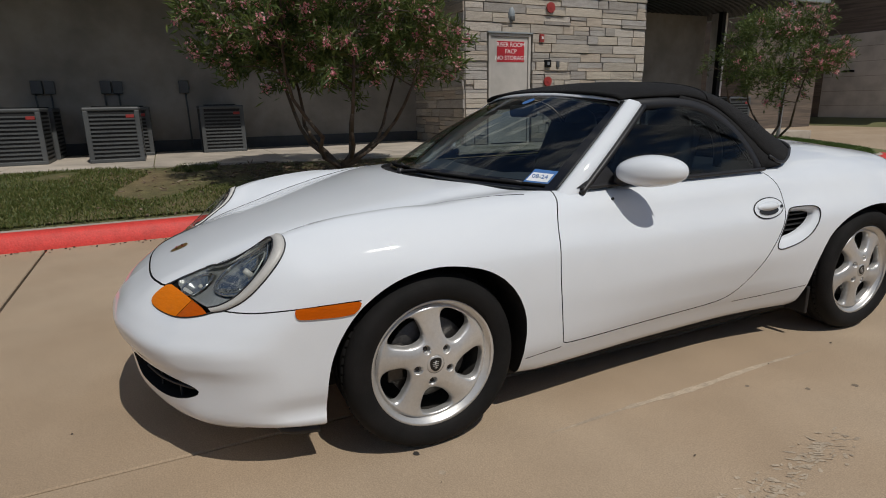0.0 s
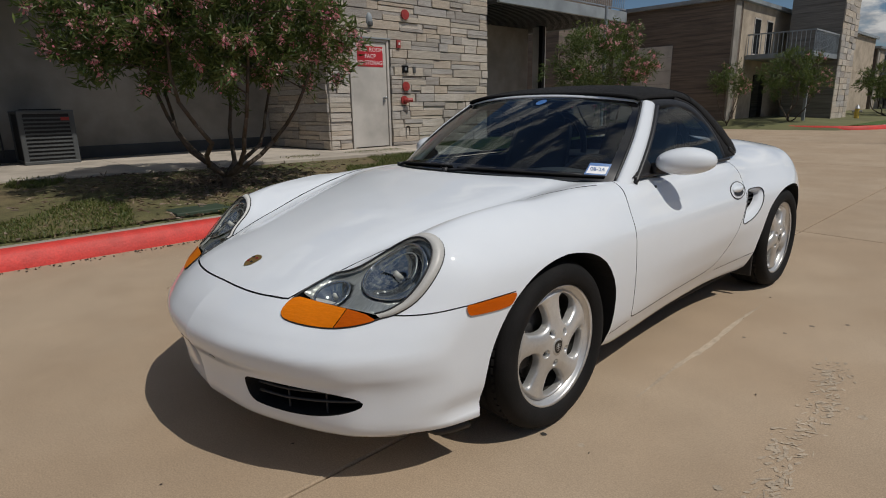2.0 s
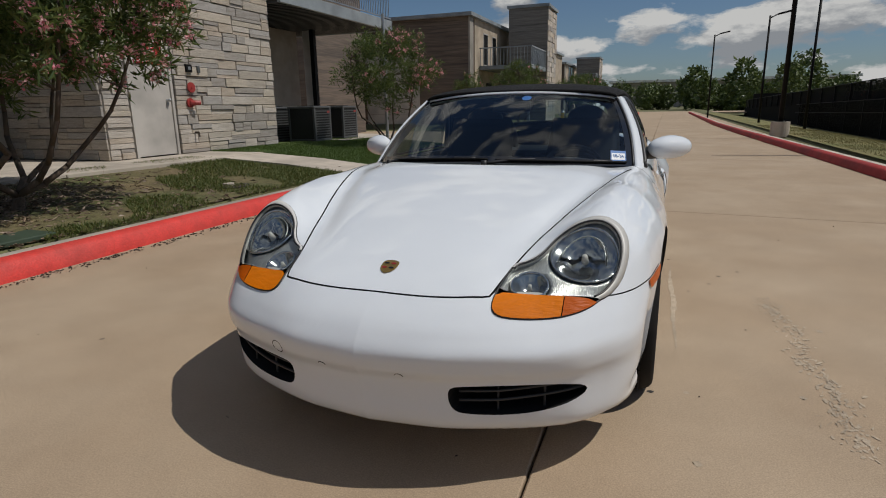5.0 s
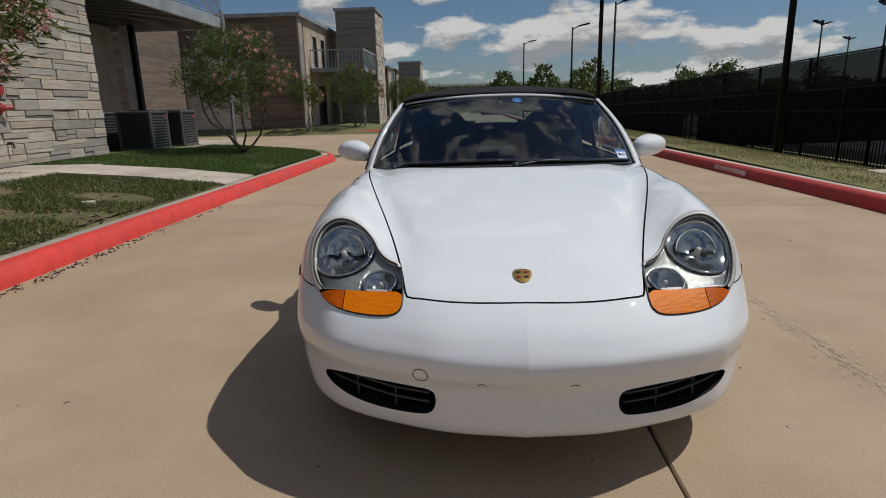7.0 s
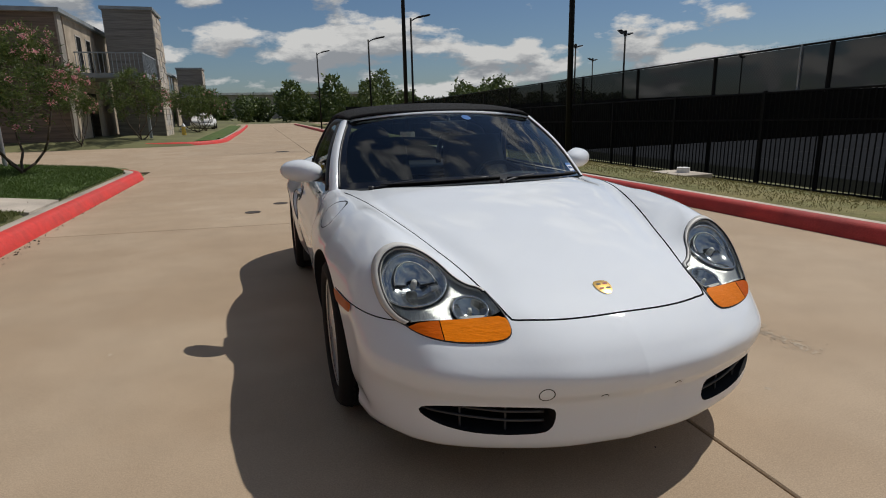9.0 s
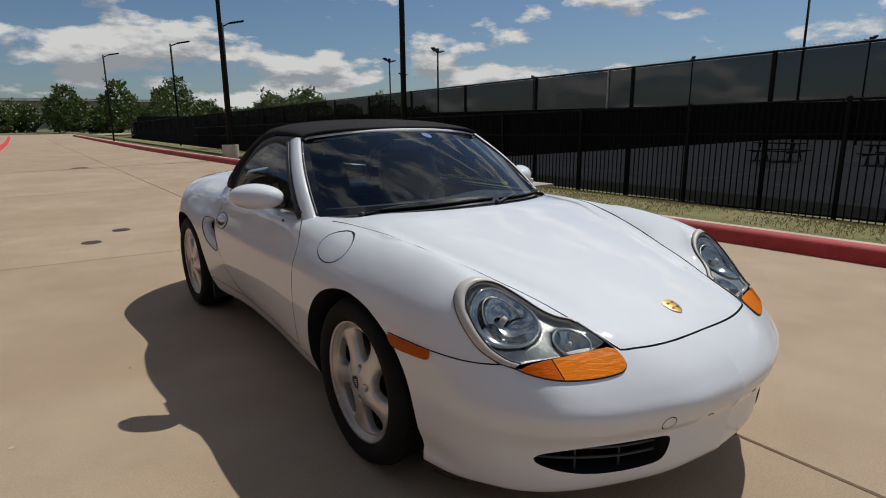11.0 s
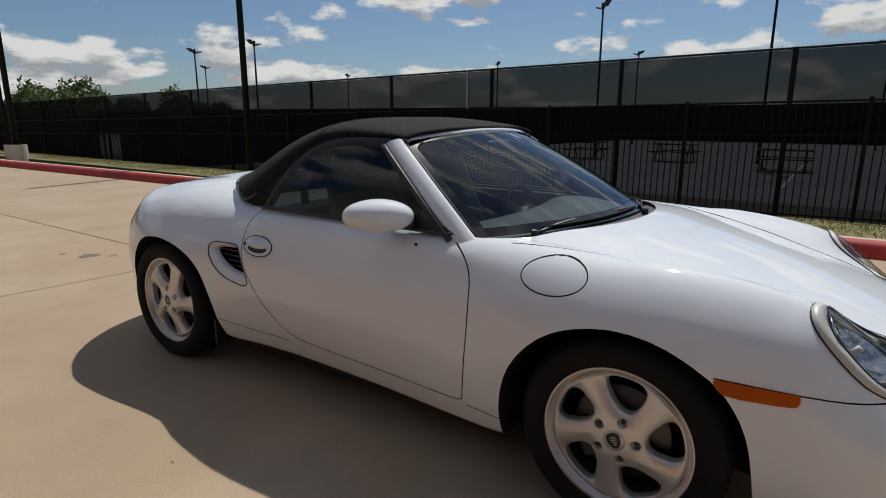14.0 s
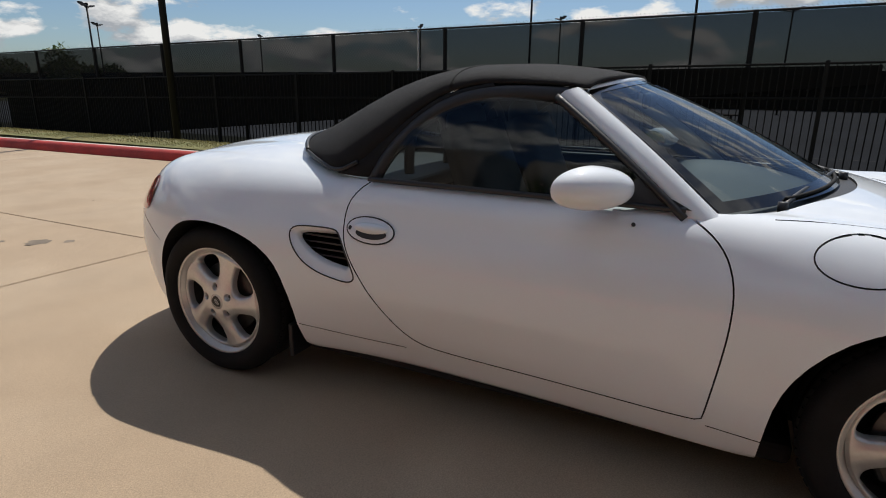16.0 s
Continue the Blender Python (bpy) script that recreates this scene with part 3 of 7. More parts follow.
# ---- wings on either side, with decks above ----
wing = thing("rear_wing", "grey-beige stucco wing in shade under a deck", "building")
part("wall", box(-10.9, -10.42, -24, 4.70, 0.1, 3.62), M["stucco"], wing, "grey-beige stucco wall")
part("wall_end", box(-10.9, -7.9, -24.4, -24.0, 0.1, 3.62), M["stucco"], wing)
# deck out of view, added to keep the wall below in shade
part("deck", box(-11.0, -7.75, -24.4, 4.68, 3.63, 3.95), M["steel_paint"], wing, "unseen steel deck that shades the recess")
part("upper_wall", box(-11.4, -10.2, -24.4, 4.68, 3.96, 6.9), M["stucco"], wing)
part("plinth", box(-10.42, -10.38, -24, 4.70, 0.3, 0.62), M["deck_under"], wing, "dark damp course")

alc = thing("balcony_wing", "stucco recess under a grey steel balcony", "building")
part("wall", box(-11.0, -10.4, 9.40, 14.1, 0.1, 3.62), M["stucco"], alc, "grey-beige stucco wall")
part("column", box(-10.05, -9.75, 13.9, 14.2, 0.1, 3.62, 0.01), M["white_paint"], alc, "pale corner column")
part("post", box(-9.70, -9.56, 13.75, 13.9, 0.1, 3.62, 0.01), M["fence_black"], alc, "dark steel post")
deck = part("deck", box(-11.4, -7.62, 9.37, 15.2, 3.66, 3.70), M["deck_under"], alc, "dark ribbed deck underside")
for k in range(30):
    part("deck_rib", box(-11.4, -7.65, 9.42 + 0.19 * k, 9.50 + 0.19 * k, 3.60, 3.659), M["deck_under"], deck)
bm = box(-7.64, -7.55, 9.37, 15.25, 3.60, 3.90, 0.01)
add_box(bm, -11.4, -7.55, 15.2, 15.28, 3.60, 3.90, 0.01)
part("edge_beam", bm, M["steel_paint"], alc, "grey steel edge beam")
for k in range(52):
    part("baluster", box(-7.60, -7.585, 9.42 + 0.112 * k, 9.435 + 0.112 * k, 3.98, 4.88), M["galv"], alc)
bm = box(-7.61, -7.575, 9.4, 15.25, 4.88, 4.92)
add_box(bm, -7.61, -7.575, 9.4, 15.25, 3.95, 3.98)
part("handrail", bm, M["galv"], alc)
part("upper_wall", box(-14.0, -10.6, 9.37, 15.28, 3.95, 6.6), M["stucco"], alc)
t = thing("wall_light", "small grey wall light in the recess", "lamp", at=(-10.38, 10.6, 2.25))
part("housing", box(0, 0.1, -0.06, 0.06, -0.11, 0.11, 0.01), M["galv"], t)

mid = thing("plank_wing", "brown plank-clad building wing", "building")
part("wall", box(-20, -13.0, 19.4, 23.4, -0.1, 6.2), M["planks"], mid, "brown plank-clad wall")
part("roof_edge", box(-20.1, -12.9, 19.3, 23.5, 6.2, 6.35), M["steel_paint"], mid)


# ---- further buildings ----
def far_block(y0, tower_y, tower_h, wall_h, tower_w=2.4):
    b = thing("apartment_building", "two-storey building in brown planks, tan stucco and stone", "building")
    part("wall", box(-30, -9.25, y0, y0 + 1.0, -0.1, wall_h), M["planks"], b, "brown plank-clad end wall")
    part("side_wall", box(-30, -9.22, y0 + 1.0, y0 + 30, -0.1, wall_h + 0.0), M["stucco_tan"], b, "tan stucco wall")
    part("corner_trim", box(-9.26, -9.17, y0 - 0.03, y0 + 0.6, -0.1, wall_h), M["stucco"], b)
    part("roof", box(-30.3, -9.0, y0 - 0.25, y0 + 30, wall_h, wall_h + 0.18), M["steel_paint"], b, "thin grey roof edge")
    tw = part("tower", box(-8.55, -8.55 + tower_w, tower_y, tower_y + 3.0, -0.1, tower_h), M["planks_grey"], b, "stair tower in grey planks and stone")
    part("tower_cap", box(-8.65, -8.45 + tower_w, tower_y - 0.1, tower_y + 3.1, tower_h, tower_h + 0.16), M["steel_paint"], tw)
    for k in range(int(tower_h / 0.3)):
        for q in range(4):
            part("stone_course", box(-8.55 + tower_w, -8.55 + tower_w + random.uniform(0.02, 0.07), tower_y + 0.75 * q, tower_y + 0.75 * q + 0.73, 0.3 * k, 0.3 * k + 0.28), M["stone"], tw)
    bal = part("balcony", box(-9.2, -6.2, y0 + 1.8, tower_y, 3.28, 3.5, 0.01), M["steel_paint"], b, "grey steel balcony")
    for k in range(26):
        yk = y0 + 1.85 + (tower_y - y0 - 1.9) * k / 25
        part("baluster", box(-6.24, -6.21, yk, yk + 0.025, 3.5, 4.42), M["steel_paint"], bal)
    for k in range(16):
        xk = -9.15 + 2.9 * k / 15
        part("baluster", box(xk, xk + 0.025, y0 + 1.82, y0 + 1.85, 3.5, 4.42), M["steel_paint"], bal)
    bm = box(-6.25, -6.20, y0 + 1.8, tower_y, 4.42, 4.48)
    add_box(bm, -9.2, -6.2, y0 + 1.8, y0 + 1.86, 4.42, 4.48)
    part("handrail", bm, M["steel_paint"], bal)
    for y1 in (y0 + 2.6, y0 + 4.4):
        w = part("window", box(-9.24, -9.19, y1, y1 + 0.9, 3.55, 5.35, 0.005), M["door_paint"], b)
        part("pane", box(-9.20, -9.18, y1 + 0.07, y1 + 0.83, 3.62, 5.28), M["frit2"], w, "dark window pane")
    part("post", box(-6.4, -6.28, y0 + 1.9, y0 + 2.02, 0.0, 3.28), M["steel_paint"], b)
    part("opening", box(-9.23, -9.17, y0 + 3.2, y0 + 4.8, 0.3, 2.6), M["frit2"], b, "dark ground-floor doorway")
    return b


M["frit2"] = material("dark_window_glass", (0.012, 0.014, 0.016), 0.08, coat=0.5)
fb = far_block(28.3, 34.2, 7.05, 5.95)
fb.matrix_basis = Matrix.Diagonal((0.893, 0.893, 0.893, 1))
gd = part("garage_door", box(-15.5, -12.15, 28.24, 28.3, 0.2, 4.1, 0.01), M["door_paint"], fb, "large pale grey door")
for k in range(5):
    part("groove", box(-15.45, -12.2, 28.232, 28.24, 0.9 + 0.65 * k, 0.92 + 0.65 * k), M["stucco"], gd)
part("door_plate", box(-14.6, -14.1, 28.225, 28.24, 2.4, 2.5), M["frit2"], gd)
fb2 = far_block(60.0, 64.0, 6.1, 5.4)
fb2.matrix_basis = Matrix.Diagonal((0.87, 0.87, 0.87, 1))
wr = thing("warehouse", "long pale flat-roofed building far off", "building")
part("wall", box(-14, 45, 175, 205, -1, 6.8), M["stucco"], wr, "pale wall")
part("roof", box(-15, 46, 174, 206, 6.8, 7.4), M["white_paint"], wr, "pale flat roof")
far_things = {mid, fb, fb2, wr}

# ---- pavements ----
walk_slab = tagged(new("pavement"), "pale concrete pavement along the building", "pavement", kind="structure")
for k in range(14):
    ya, yb = -23 + 2.0 * k + 0.006, -21 + 2.0 * k - 0.006
    bm = box(-10.38, -7.0, ya, yb, 0.2, 0.40, 0.006)
    for v in bm.verts:
        if v.co.x > -8:
            v.co.x += min(-0.06 + 0.115 * v.co.y, 0.45)
    part("slab", bm, M["concrete_walk"], walk_slab)
part("slab", box(-7.93, -6.55, 5.006, 7.0, 0.2, 0.40, 0.006), M["concrete_walk"], walk_slab)
bm = bmesh.new()
q = [(-6.55, 5.85, 0.385), (-6.55, 7.0, 0.385), (-5.2, 7.0, 0.30), (-5.2, 5.85, 0.30), (-3.92, 5.85, 0.165), (-3.92, 7.0, 0.165)]
vs = [bm.verts.new(p) for p in q]
lo = [bm.verts.new((p[0], p[1], p[2] - 0.15)) for p in q]
for f in ((0, 3, 2, 1), (3, 4, 5, 2)):
    bm.faces.new([vs[i] for i in f])
for a, b in ((0, 3), (3, 4), (4, 5), (5, 2), (2, 1), (1, 0)):
    bm.faces.new((vs[a], lo[a], lo[b], vs[b]))
part("slab", bm, M["concrete_walk"], walk_slab)
part("slab", box(-11.5, -7.1, 11.2, 14.5, 0.1, 0.40, 0.006), M["concrete_walk"], walk_slab)
part("slab", box(-11.6, -8.8, 27.5, 62, 0.0, 0.34), M["concrete_walk"], walk_slab)


# ---- air-conditioning units ----
def ac_unit():
    u = thing("condenser_unit", "grey louvred air-conditioning condenser on the pavement", "air conditioner", "condensers by the wall")
    w, d, h = 0.40, 0.40, 0.88
    bm = box(-d + 0.02, d - 0.02, -w + 0.02, w - 0.02, 0.05, h - 0.04)
    part("coil", bm, M["ac_dark"], u, "dark coil behind the louvres")
    part("base_pan", box(-d, d, -w, w, 0.0, 0.06, 0.01), M["ac_grey"], u)
    part("top_cover", box(-d - 0.005, d + 0.005, -w - 0.005, w + 0.005, h - 0.06, h, 0.02), M["ac_grey"], u)
    part("fan_guard", tube((0, 0, h), (0, 0, h + 0.02), 0.3, 28), M["ac_dark"], u)
    for sx in (-1, 1):
        for sy in (-1, 1):
            part("corner_post", box(sx * d, sx * (d - 0.06), sy * w, sy * (w - 0.075), 0.05, h - 0.05, 0.012), M["ac_grey"], u)
    for k in range(11):
        z = 0.10 + 0.064 * k
        for face in range(2):
            bm = bmesh.new()
            if face == 0:
                add_box(bm, d - 0.02, d - 0.002, -w + 0.06, w - 0.06, z, z + 0.028)
            else:
                add_box(bm, -d + 0.06, d - 0.06, w - 0.02, w - 0.002, z, z + 0.028)
            part("louvre", bm, M["ac_grey"], u)
    part("maker_plate", box(d - 0.001, d + 0.004, w - 0.20, w - 0.08, h - 0.17, h - 0.12), M["red_paint"], u, "small red maker's plate")
    return u


first = ac_unit()
first.matrix_basis = pose(-8.91, -2.93, 0.40)
for x, y, r in ((-8.62, -1.53, 0), (-9.87, -2.89, 0), (-9.87, -1.40, 0), (-9.87, 0.25, 0), (-7.86, 10.70, 0), (-7.88, 12.15, 0), (-8.95, 10.55, 0)):
    copy_thing(first, pose(x, y, 0.40, 0, 0, r))


def meter_box(y, pair):
    t = thing("disconnect_box", "grey electrical disconnect box on the wall", "electrical box", "boxes on the wall", at=(-10.42, y, 1.65))
    part("case", box(0, 0.10, -0.11, 0.07, -0.12, 0.12, 0.008), M["ac_grey"], t)
    part("lid", box(0.10, 0.112, -0.105, 0.065, -0.115, 0.115, 0.003), M["ac_grey"], t)
    if pair:
        part("side_case", box(0, 0.09, 0.10, 0.26, -0.12, 0.11, 0.008), M["ac_grey"], t)
    for dy in ((-0.06, 0.18) if pair else (0.0,)):
        part("conduit", tube((0.03, dy, -0.12), (0.05, dy + 0.02, -1.15), 0.016, 8), M["ac_grey"], t)


meter_box(-2.78, True)
meter_box(-1.68, True)
meter_box(-0.32, False)


# the near buildings and their fittings were drawn a little too large: bring them to size about the car
NEAR = 0.945
for o in [o for o in scene.objects if o not in before and o.parent is None and o not in far_things]:
    o.matrix_basis = Matrix.Diagonal((NEAR, NEAR, NEAR, 1)) @ o.matrix_basis


# ---- flowering shrubs ----
def limb(bm, pts, r0, r1, seg=7):
    p = rounded_line(pts, 10)
    for i in range(len(p) - 1):
        ra, rb = r0 + (r1 - r0) * i / (len(p) - 1), r0 + (r1 - r0) * (i + 1) / (len(p) - 1)
        add_tube(bm, p[i], p[i + 1] + (p[i + 1] - p[i]) * 0.06, ra, seg, rb)


def rounded_line(pts, n):
    p = np.array(pts, float)
    for _ in range(2):
        a, b = p[:-1], p[1:]
        c = np.empty((2 * len(a), 3))
        c[0::2], c[1::2] = a * 0.75 + b * 0.25, a * 0.25 + b * 0.75
        p = np.vstack([p[:1], c, p[-1:]])
    s = np.concatenate([[0], np.cumsum(np.linalg.norm(np.diff(p, axis=0), axis=1))])
    u = np.linspace(0, s[-1], n)
    return np.stack([np.interp(u, s, p[:, k]) for k in range(3)], 1)


def blades(centres, dirs, length, width, bend=0.15):
    """Narrow leaves as folded quads; returns a mesh built in one go."""
    n = len(centres)
    d = dirs / np.linalg.norm(dirs, axis=1, keepdims=True)
    ref = rng.normal(size=(n, 3))
    s = np.cross(d, ref)
    s /= np.linalg.norm(s, axis=1, keepdims=True)
    L, W = length[:, None], width[:, None]
    up = np.cross(s, d)
    a, t = centres, centres + d * L + up * (bend * L)
    m = centres + d * L * 0.5
    verts = np.stack([a, m + s * W, t, m - s * W], 1).reshape(-1, 3)
    return verts, [[4 * i, 4 * i + 1, 4 * i + 2, 4 * i + 3] for i in range(n)]


def mesh_object(name, verts, faces, mat, parent=None, label=""):
    me = bpy.data.meshes.new(name)
    me.from_pydata(verts.tolist() if hasattr(verts, "tolist") else verts, [], faces)
    me.materials.append(mat)
    o = new(name, me)
    if parent:
        o.parent = parent
    if label:
        o["label"] = label
    return o


def shrub(base, top, spread, low, n_twigs, leaf_len, flowers, seed, label, stems=5, leaves_per=34, leaf_mat="leaf"):
    """A many-stemmed shrub: curved limbs, twigs that end in tufts of narrow leaves, and flower heads at the tips."""
    r = random.Random(seed)
    g = np.random.default_rng(seed)
    b = np.array(base, float)
    t = thing("flowering_shrub", label, "shrub", "flowering shrubs")
    wood = bmesh.new()
    tips = []
    anchors = []
    fork = b + np.array((0.03, 0.0, 0.13 * (low - b[2])))
    limb(wood, [b + np.array((0, 0, -0.06)), b + np.array((0.02, 0.015, 0.05)), fork], 0.052 * spread / 2.0 + 0.01, 0.042 * spread / 2.0 + 0.008, 9)
    for k in range(stems):
        a = 2 * math.pi * (k + r.uniform(-0.3, 0.3)) / stems
        out = spread * r.uniform(0.35, 0.72)
        e1, e2 = r.uniform(-0.5, 0.5), r.uniform(-0.4, 0.4)
        pts = [fork,
               b + np.array((0.30 * out * math.cos(a + e1), 0.30 * out * math.sin(a + e1), (low - b[2]) * r.uniform(0.35, 0.5))),
               b + np.array((0.50 * out * math.cos(a - e2), 0.50 * out * math.sin(a - e2), (low - b[2]) * r.uniform(0.6, 0.85))),
               b + np.array((0.75 * out * math.cos(a + e2), 0.75 * out * math.sin(a + e2), (low - b[2]) * r.uniform(1.1, 1.5))),
               b + np.array((out * math.cos(a), out * math.sin(a), (top - b[2]) * r.uniform(0.6, 0.8)))]
        limb(wood, pts, 0.026 * spread / 2.0 + 0.006, 0.009, 7)
        line = rounded_line(pts, 10)
        anchors += [line[j] for j in (4, 5, 6, 7, 8, 9)]
    anchors = np.array(anchors)
    mid = np.array((b[0], b[1], (top + low) / 2))
    half = np.array((spread, spread, (top - low) / 2))
    while len(tips) < n_twigs:
        q = g.uniform(-1, 1, 3)
        rad = np.linalg.norm(q)
        if rad > 1 or rad < 0.35:
            continue
        bump = 0.80 + 0.26 * noise.noise(Vector((q[0] * 1.9 + seed, q[1] * 1.9, q[2] * 1.9)))
        if rad > bump:
            continue
        if q[2] < -0.35 and r.random() < 0.45:
            continue
        tips.append(mid + q * half)
    tips = np.array(tips)
    for p in tips[:: 3]:
        near = anchors[np.argmin(np.linalg.norm(anchors - p, axis=1))]
        add_tube(wood, near, near + (p - near) * 0.55 + np.array((0, 0, 0.05)), 0.009, 4, 0.006)
        add_tube(wood, near + (p - near) * 0.55 + np.array((0, 0, 0.05)), p, 0.006, 4, 0.003)
    part("trunk", wood, M["bark"], t, "brown multi-stemmed trunk", smooth=True)
    n = len(tips) * leaves_per
    c = np.repeat(tips, leaves_per, 0)
    outward = c - mid
    outward /= np.maximum(np.linalg.norm(outward, axis=1, keepdims=True), 1e-6)
    d = outward * 0.55 + g.normal(size=(n, 3)) * 0.75 + np.array((0, 0, 0.25))
    along = g.uniform(-0.16, 0.05, (n, 1))
    c = c + outward * along + g.normal(size=(n, 3)) * 0.045
    v, f = blades(c, d, leaf_len * g.uniform(0.6, 1.15, n), 0.011 * leaf_len / 0.12 * g.uniform(0.8, 1.3, n))
    mesh_object("crown", v, f, M[leaf_mat], t, "narrow green leaves")
    if flowers:
        score = (tips[:, 0] - mid[0]) * 0.4 + np.linalg.norm((tips - mid) / half, axis=1) + g.uniform(0, 0.5, len(tips))
        heads = tips[np.argsort(-score)[:flowers]]
        per = 34
        c = np.repeat(heads, per, 0) + g.normal(size=(flowers * per, 3)) * 0.027
        v, f = blades(c, g.normal(size=(len(c), 3)), g.uniform(0.022, 0.044, len(c)), g.uniform(0.010, 0.016, len(c)), 0.3)
        mesh_object("blossom", v, f, M["petal"], t, "clusters of pink blossom")
    return t


shrub((-4.97, 1.29, 0.30), 3.25, 2.0, 0.95, 640, 0.130, 240, 11, "tall oleander shrub with pink blossom in the lawn", stems=7, leaves_per=44)
shrub((-5.20, 9.95, 0.22), 3.06, 1.45, 0.85, 260, 0.12, 64, 12, "green oleander shrub with some pink blossom", stems=4, leaves_per=36)
shrub((-5.9, 25.9, 0.15), 3.45, 1.55, 0.8, 200, 0.17, 26, 13, "dark green shrub with sparse blossom", stems=4, leaves_per=26)
shrub((-4.7, 38.3, 0.15), 3.5, 1.9, 0.7, 200, 0.22, 16, 14, "green shrub on the far island", stems=4, leaves_per=22)
shrub((-4.5, 42.2, 0.15), 3.1, 1.75, 0.7, 170, 0.22, 14, 15, "green shrub on the far island", stems=4, leaves_per=22)
shrub((-7.9, 24.6, 0.1), 2.9, 1.0, 0.9, 110, 0.14, 20, 16, "green shrub with pink blossom by the drive", stems=4, leaves_per=26)


# ---- far trees ----
def tree_band(name, spots, seed, label):
    g = np.random.default_rng(seed)
    vs, fs = [], []
    base = 0
    for x, y, z0, r, h in spots:
        n = int(1000 * min(max(r, 1.5), 3.5) / 2.2)
        q = g.normal(size=(n, 3))
        q /= np.linalg.norm(q, axis=1, keepdims=True)
        q *= g.uniform(0.35, 1.0, (n, 1)) ** 0.5
        lump = 1 + 0.25 * np.sin(q[:, :1] * 5 + x) * np.cos(q[:, 2:3] * 6 + y)
        c = np.array((x, y, z0 + h * 0.55)) + q * lump * np.array((r, r, h * 0.5))
        v, f = blades(c, g.normal(size=(n, 3)), g.uniform(0.35, 0.8, n) * r / 2.4, g.uniform(0.10, 0.24, n) * r / 2.4, 0.2)
        vs.append(v)
        fs += [[i + base for i in q4] for q4 in f]
        base += len(v)
    o = mesh_object(name, np.vstack(vs), fs, M["leaf_far"])
    return tagged(o, label, "trees", kind="stuff")


spots = [(-30 + 2.6 * k + rng.uniform(-1, 1), 112 + rng.uniform(0, 14), -0.6, rng.uniform(2.0, 3.2), rng.uniform(3.6, 6.2)) for k in range(44)]
tree_band("far_woods", spots, 21, "green wood beyond the end of the road")
spots = [(95 + rng.uniform(-4, 8), -50 + 4.0 * k + rng.uniform(-1, 1), -0.6, rng.uniform(2.4, 3.4), rng.uniform(2.6, 3.6)) for k in range(40)]
tree_band("far_woods", spots, 22, "dark trees beyond the courts")
spots = [(30 + rng.uniform(-3, 12), 72 + 2.8 * k, -0.6, rng.uniform(1.8, 2.8), rng.uniform(4.4, 7.0)) for k in range(9)] + [(15.5, 86, -0.6, 2.0, 7.0), (19, 96, -0.6, 2.6, 8.2), (11, 94, -0.6, 2.6, 7.6), (5, 100, -0.6, 2.8, 7.0)]
tree_band("far_woods", spots, 23, "pale green trees behind the fence")
spots = [(-60 + rng.uniform(-3, 3), -60 + 5 * k, 0.2, 3.2, 7.0) for k in range(16)]
tree_band("far_woods", spots, 24, "trees behind the buildings")

# ---- fence by the courts ----
FX, FB = 9.58, -0.56


def ftop(y):
    return 2.47 - 0.0155 * y


fence = thing("court_fence", "tall black chain-link fence hung with black screen cloth", "fence")
for k in range(-4, 26):
    y = 0.44 + 3.0 * k
    part("post", tube((FX, y, FB - 0.1), (FX, y, ftop(y) + 0.02), 0.045, 10), M["fence_black"], fence)
part("top_rail", tube((FX, -12, ftop(-12)), (FX, 75, ftop(75)), 0.022, 8), M["fence_black"], fence)
part("bottom_rail", tube((FX, -12, FB + 0.06), (FX, 75, FB + 0.06), 0.018, 8), M["fence_black"], fence)
bm = bmesh.new()
for y0, y1 in ((-12, 75),):
    vs = [bm.verts.new(p) for p in ((FX + 0.05, y0, FB + 0.10), (FX + 0.05, y1, FB + 0.10), (FX + 0.05, y1, ftop(y1) - 0.02), (FX + 0.05, y0, ftop(y0) - 0.02))]
    bm.faces.new(vs)
part("screen_cloth", bm, M["cloth"], fence, "black woven screen cloth")
# heavier cloth tied behind the pickets, its lower edge falling away from the near end
bm = bmesh.new()
for ya, yb in ((-1.5, 23.3), (25.0, 75)):
    ys = np.linspace(ya, yb, 24)
    lo_v = [bm.verts.new((9.44, y, max(FB + 0.06, 1.13 - 0.085 * y))) for y in ys]
    hi_v = [bm.verts.new((9.44, y, 1.53 - 0.0155 * y)) for y in ys]
    for i in range(23):
        bm.faces.new((lo_v[i], lo_v[i + 1], hi_v[i + 1], hi_v[i]))
part("heavy_cloth", bm, M["cloth_heavy"], fence, "dense black lower screen cloth")
wires, wf = [], []
for sgn in (1, -1):
    for k in range(int(36 / 0.075)):
        y = -9 + 0.075 * k
        z0, z1 = 1.30, ftop(y) + 0.045
        dy = (z1 - z0) * 0.85 * sgn
        i = len(wires)
        wires += [(FX - 0.03, y, z0), (FX - 0.03, y + 0.006, z0), (FX - 0.03, y + dy + 0.006, z1), (FX - 0.03, y + dy, z1)]
        wf.append([i, i + 1, i + 2, i + 3])
mesh_object("wire_mesh", wires, wf, M["fence_black"], fence, "diamond wire mesh")["kind"] = "stuff"
part("gap_post", box(FX - 0.03, FX + 0.03, 7.08, 7.12, 1.5, 2.38), M["galv"], fence, "bare galvanised post")

rail = thing("picket_fence", "low black metal picket fence before the courts", "fence")
RX = 9.30


def rtop(y):
    return 1.57 - 0.0155 * y


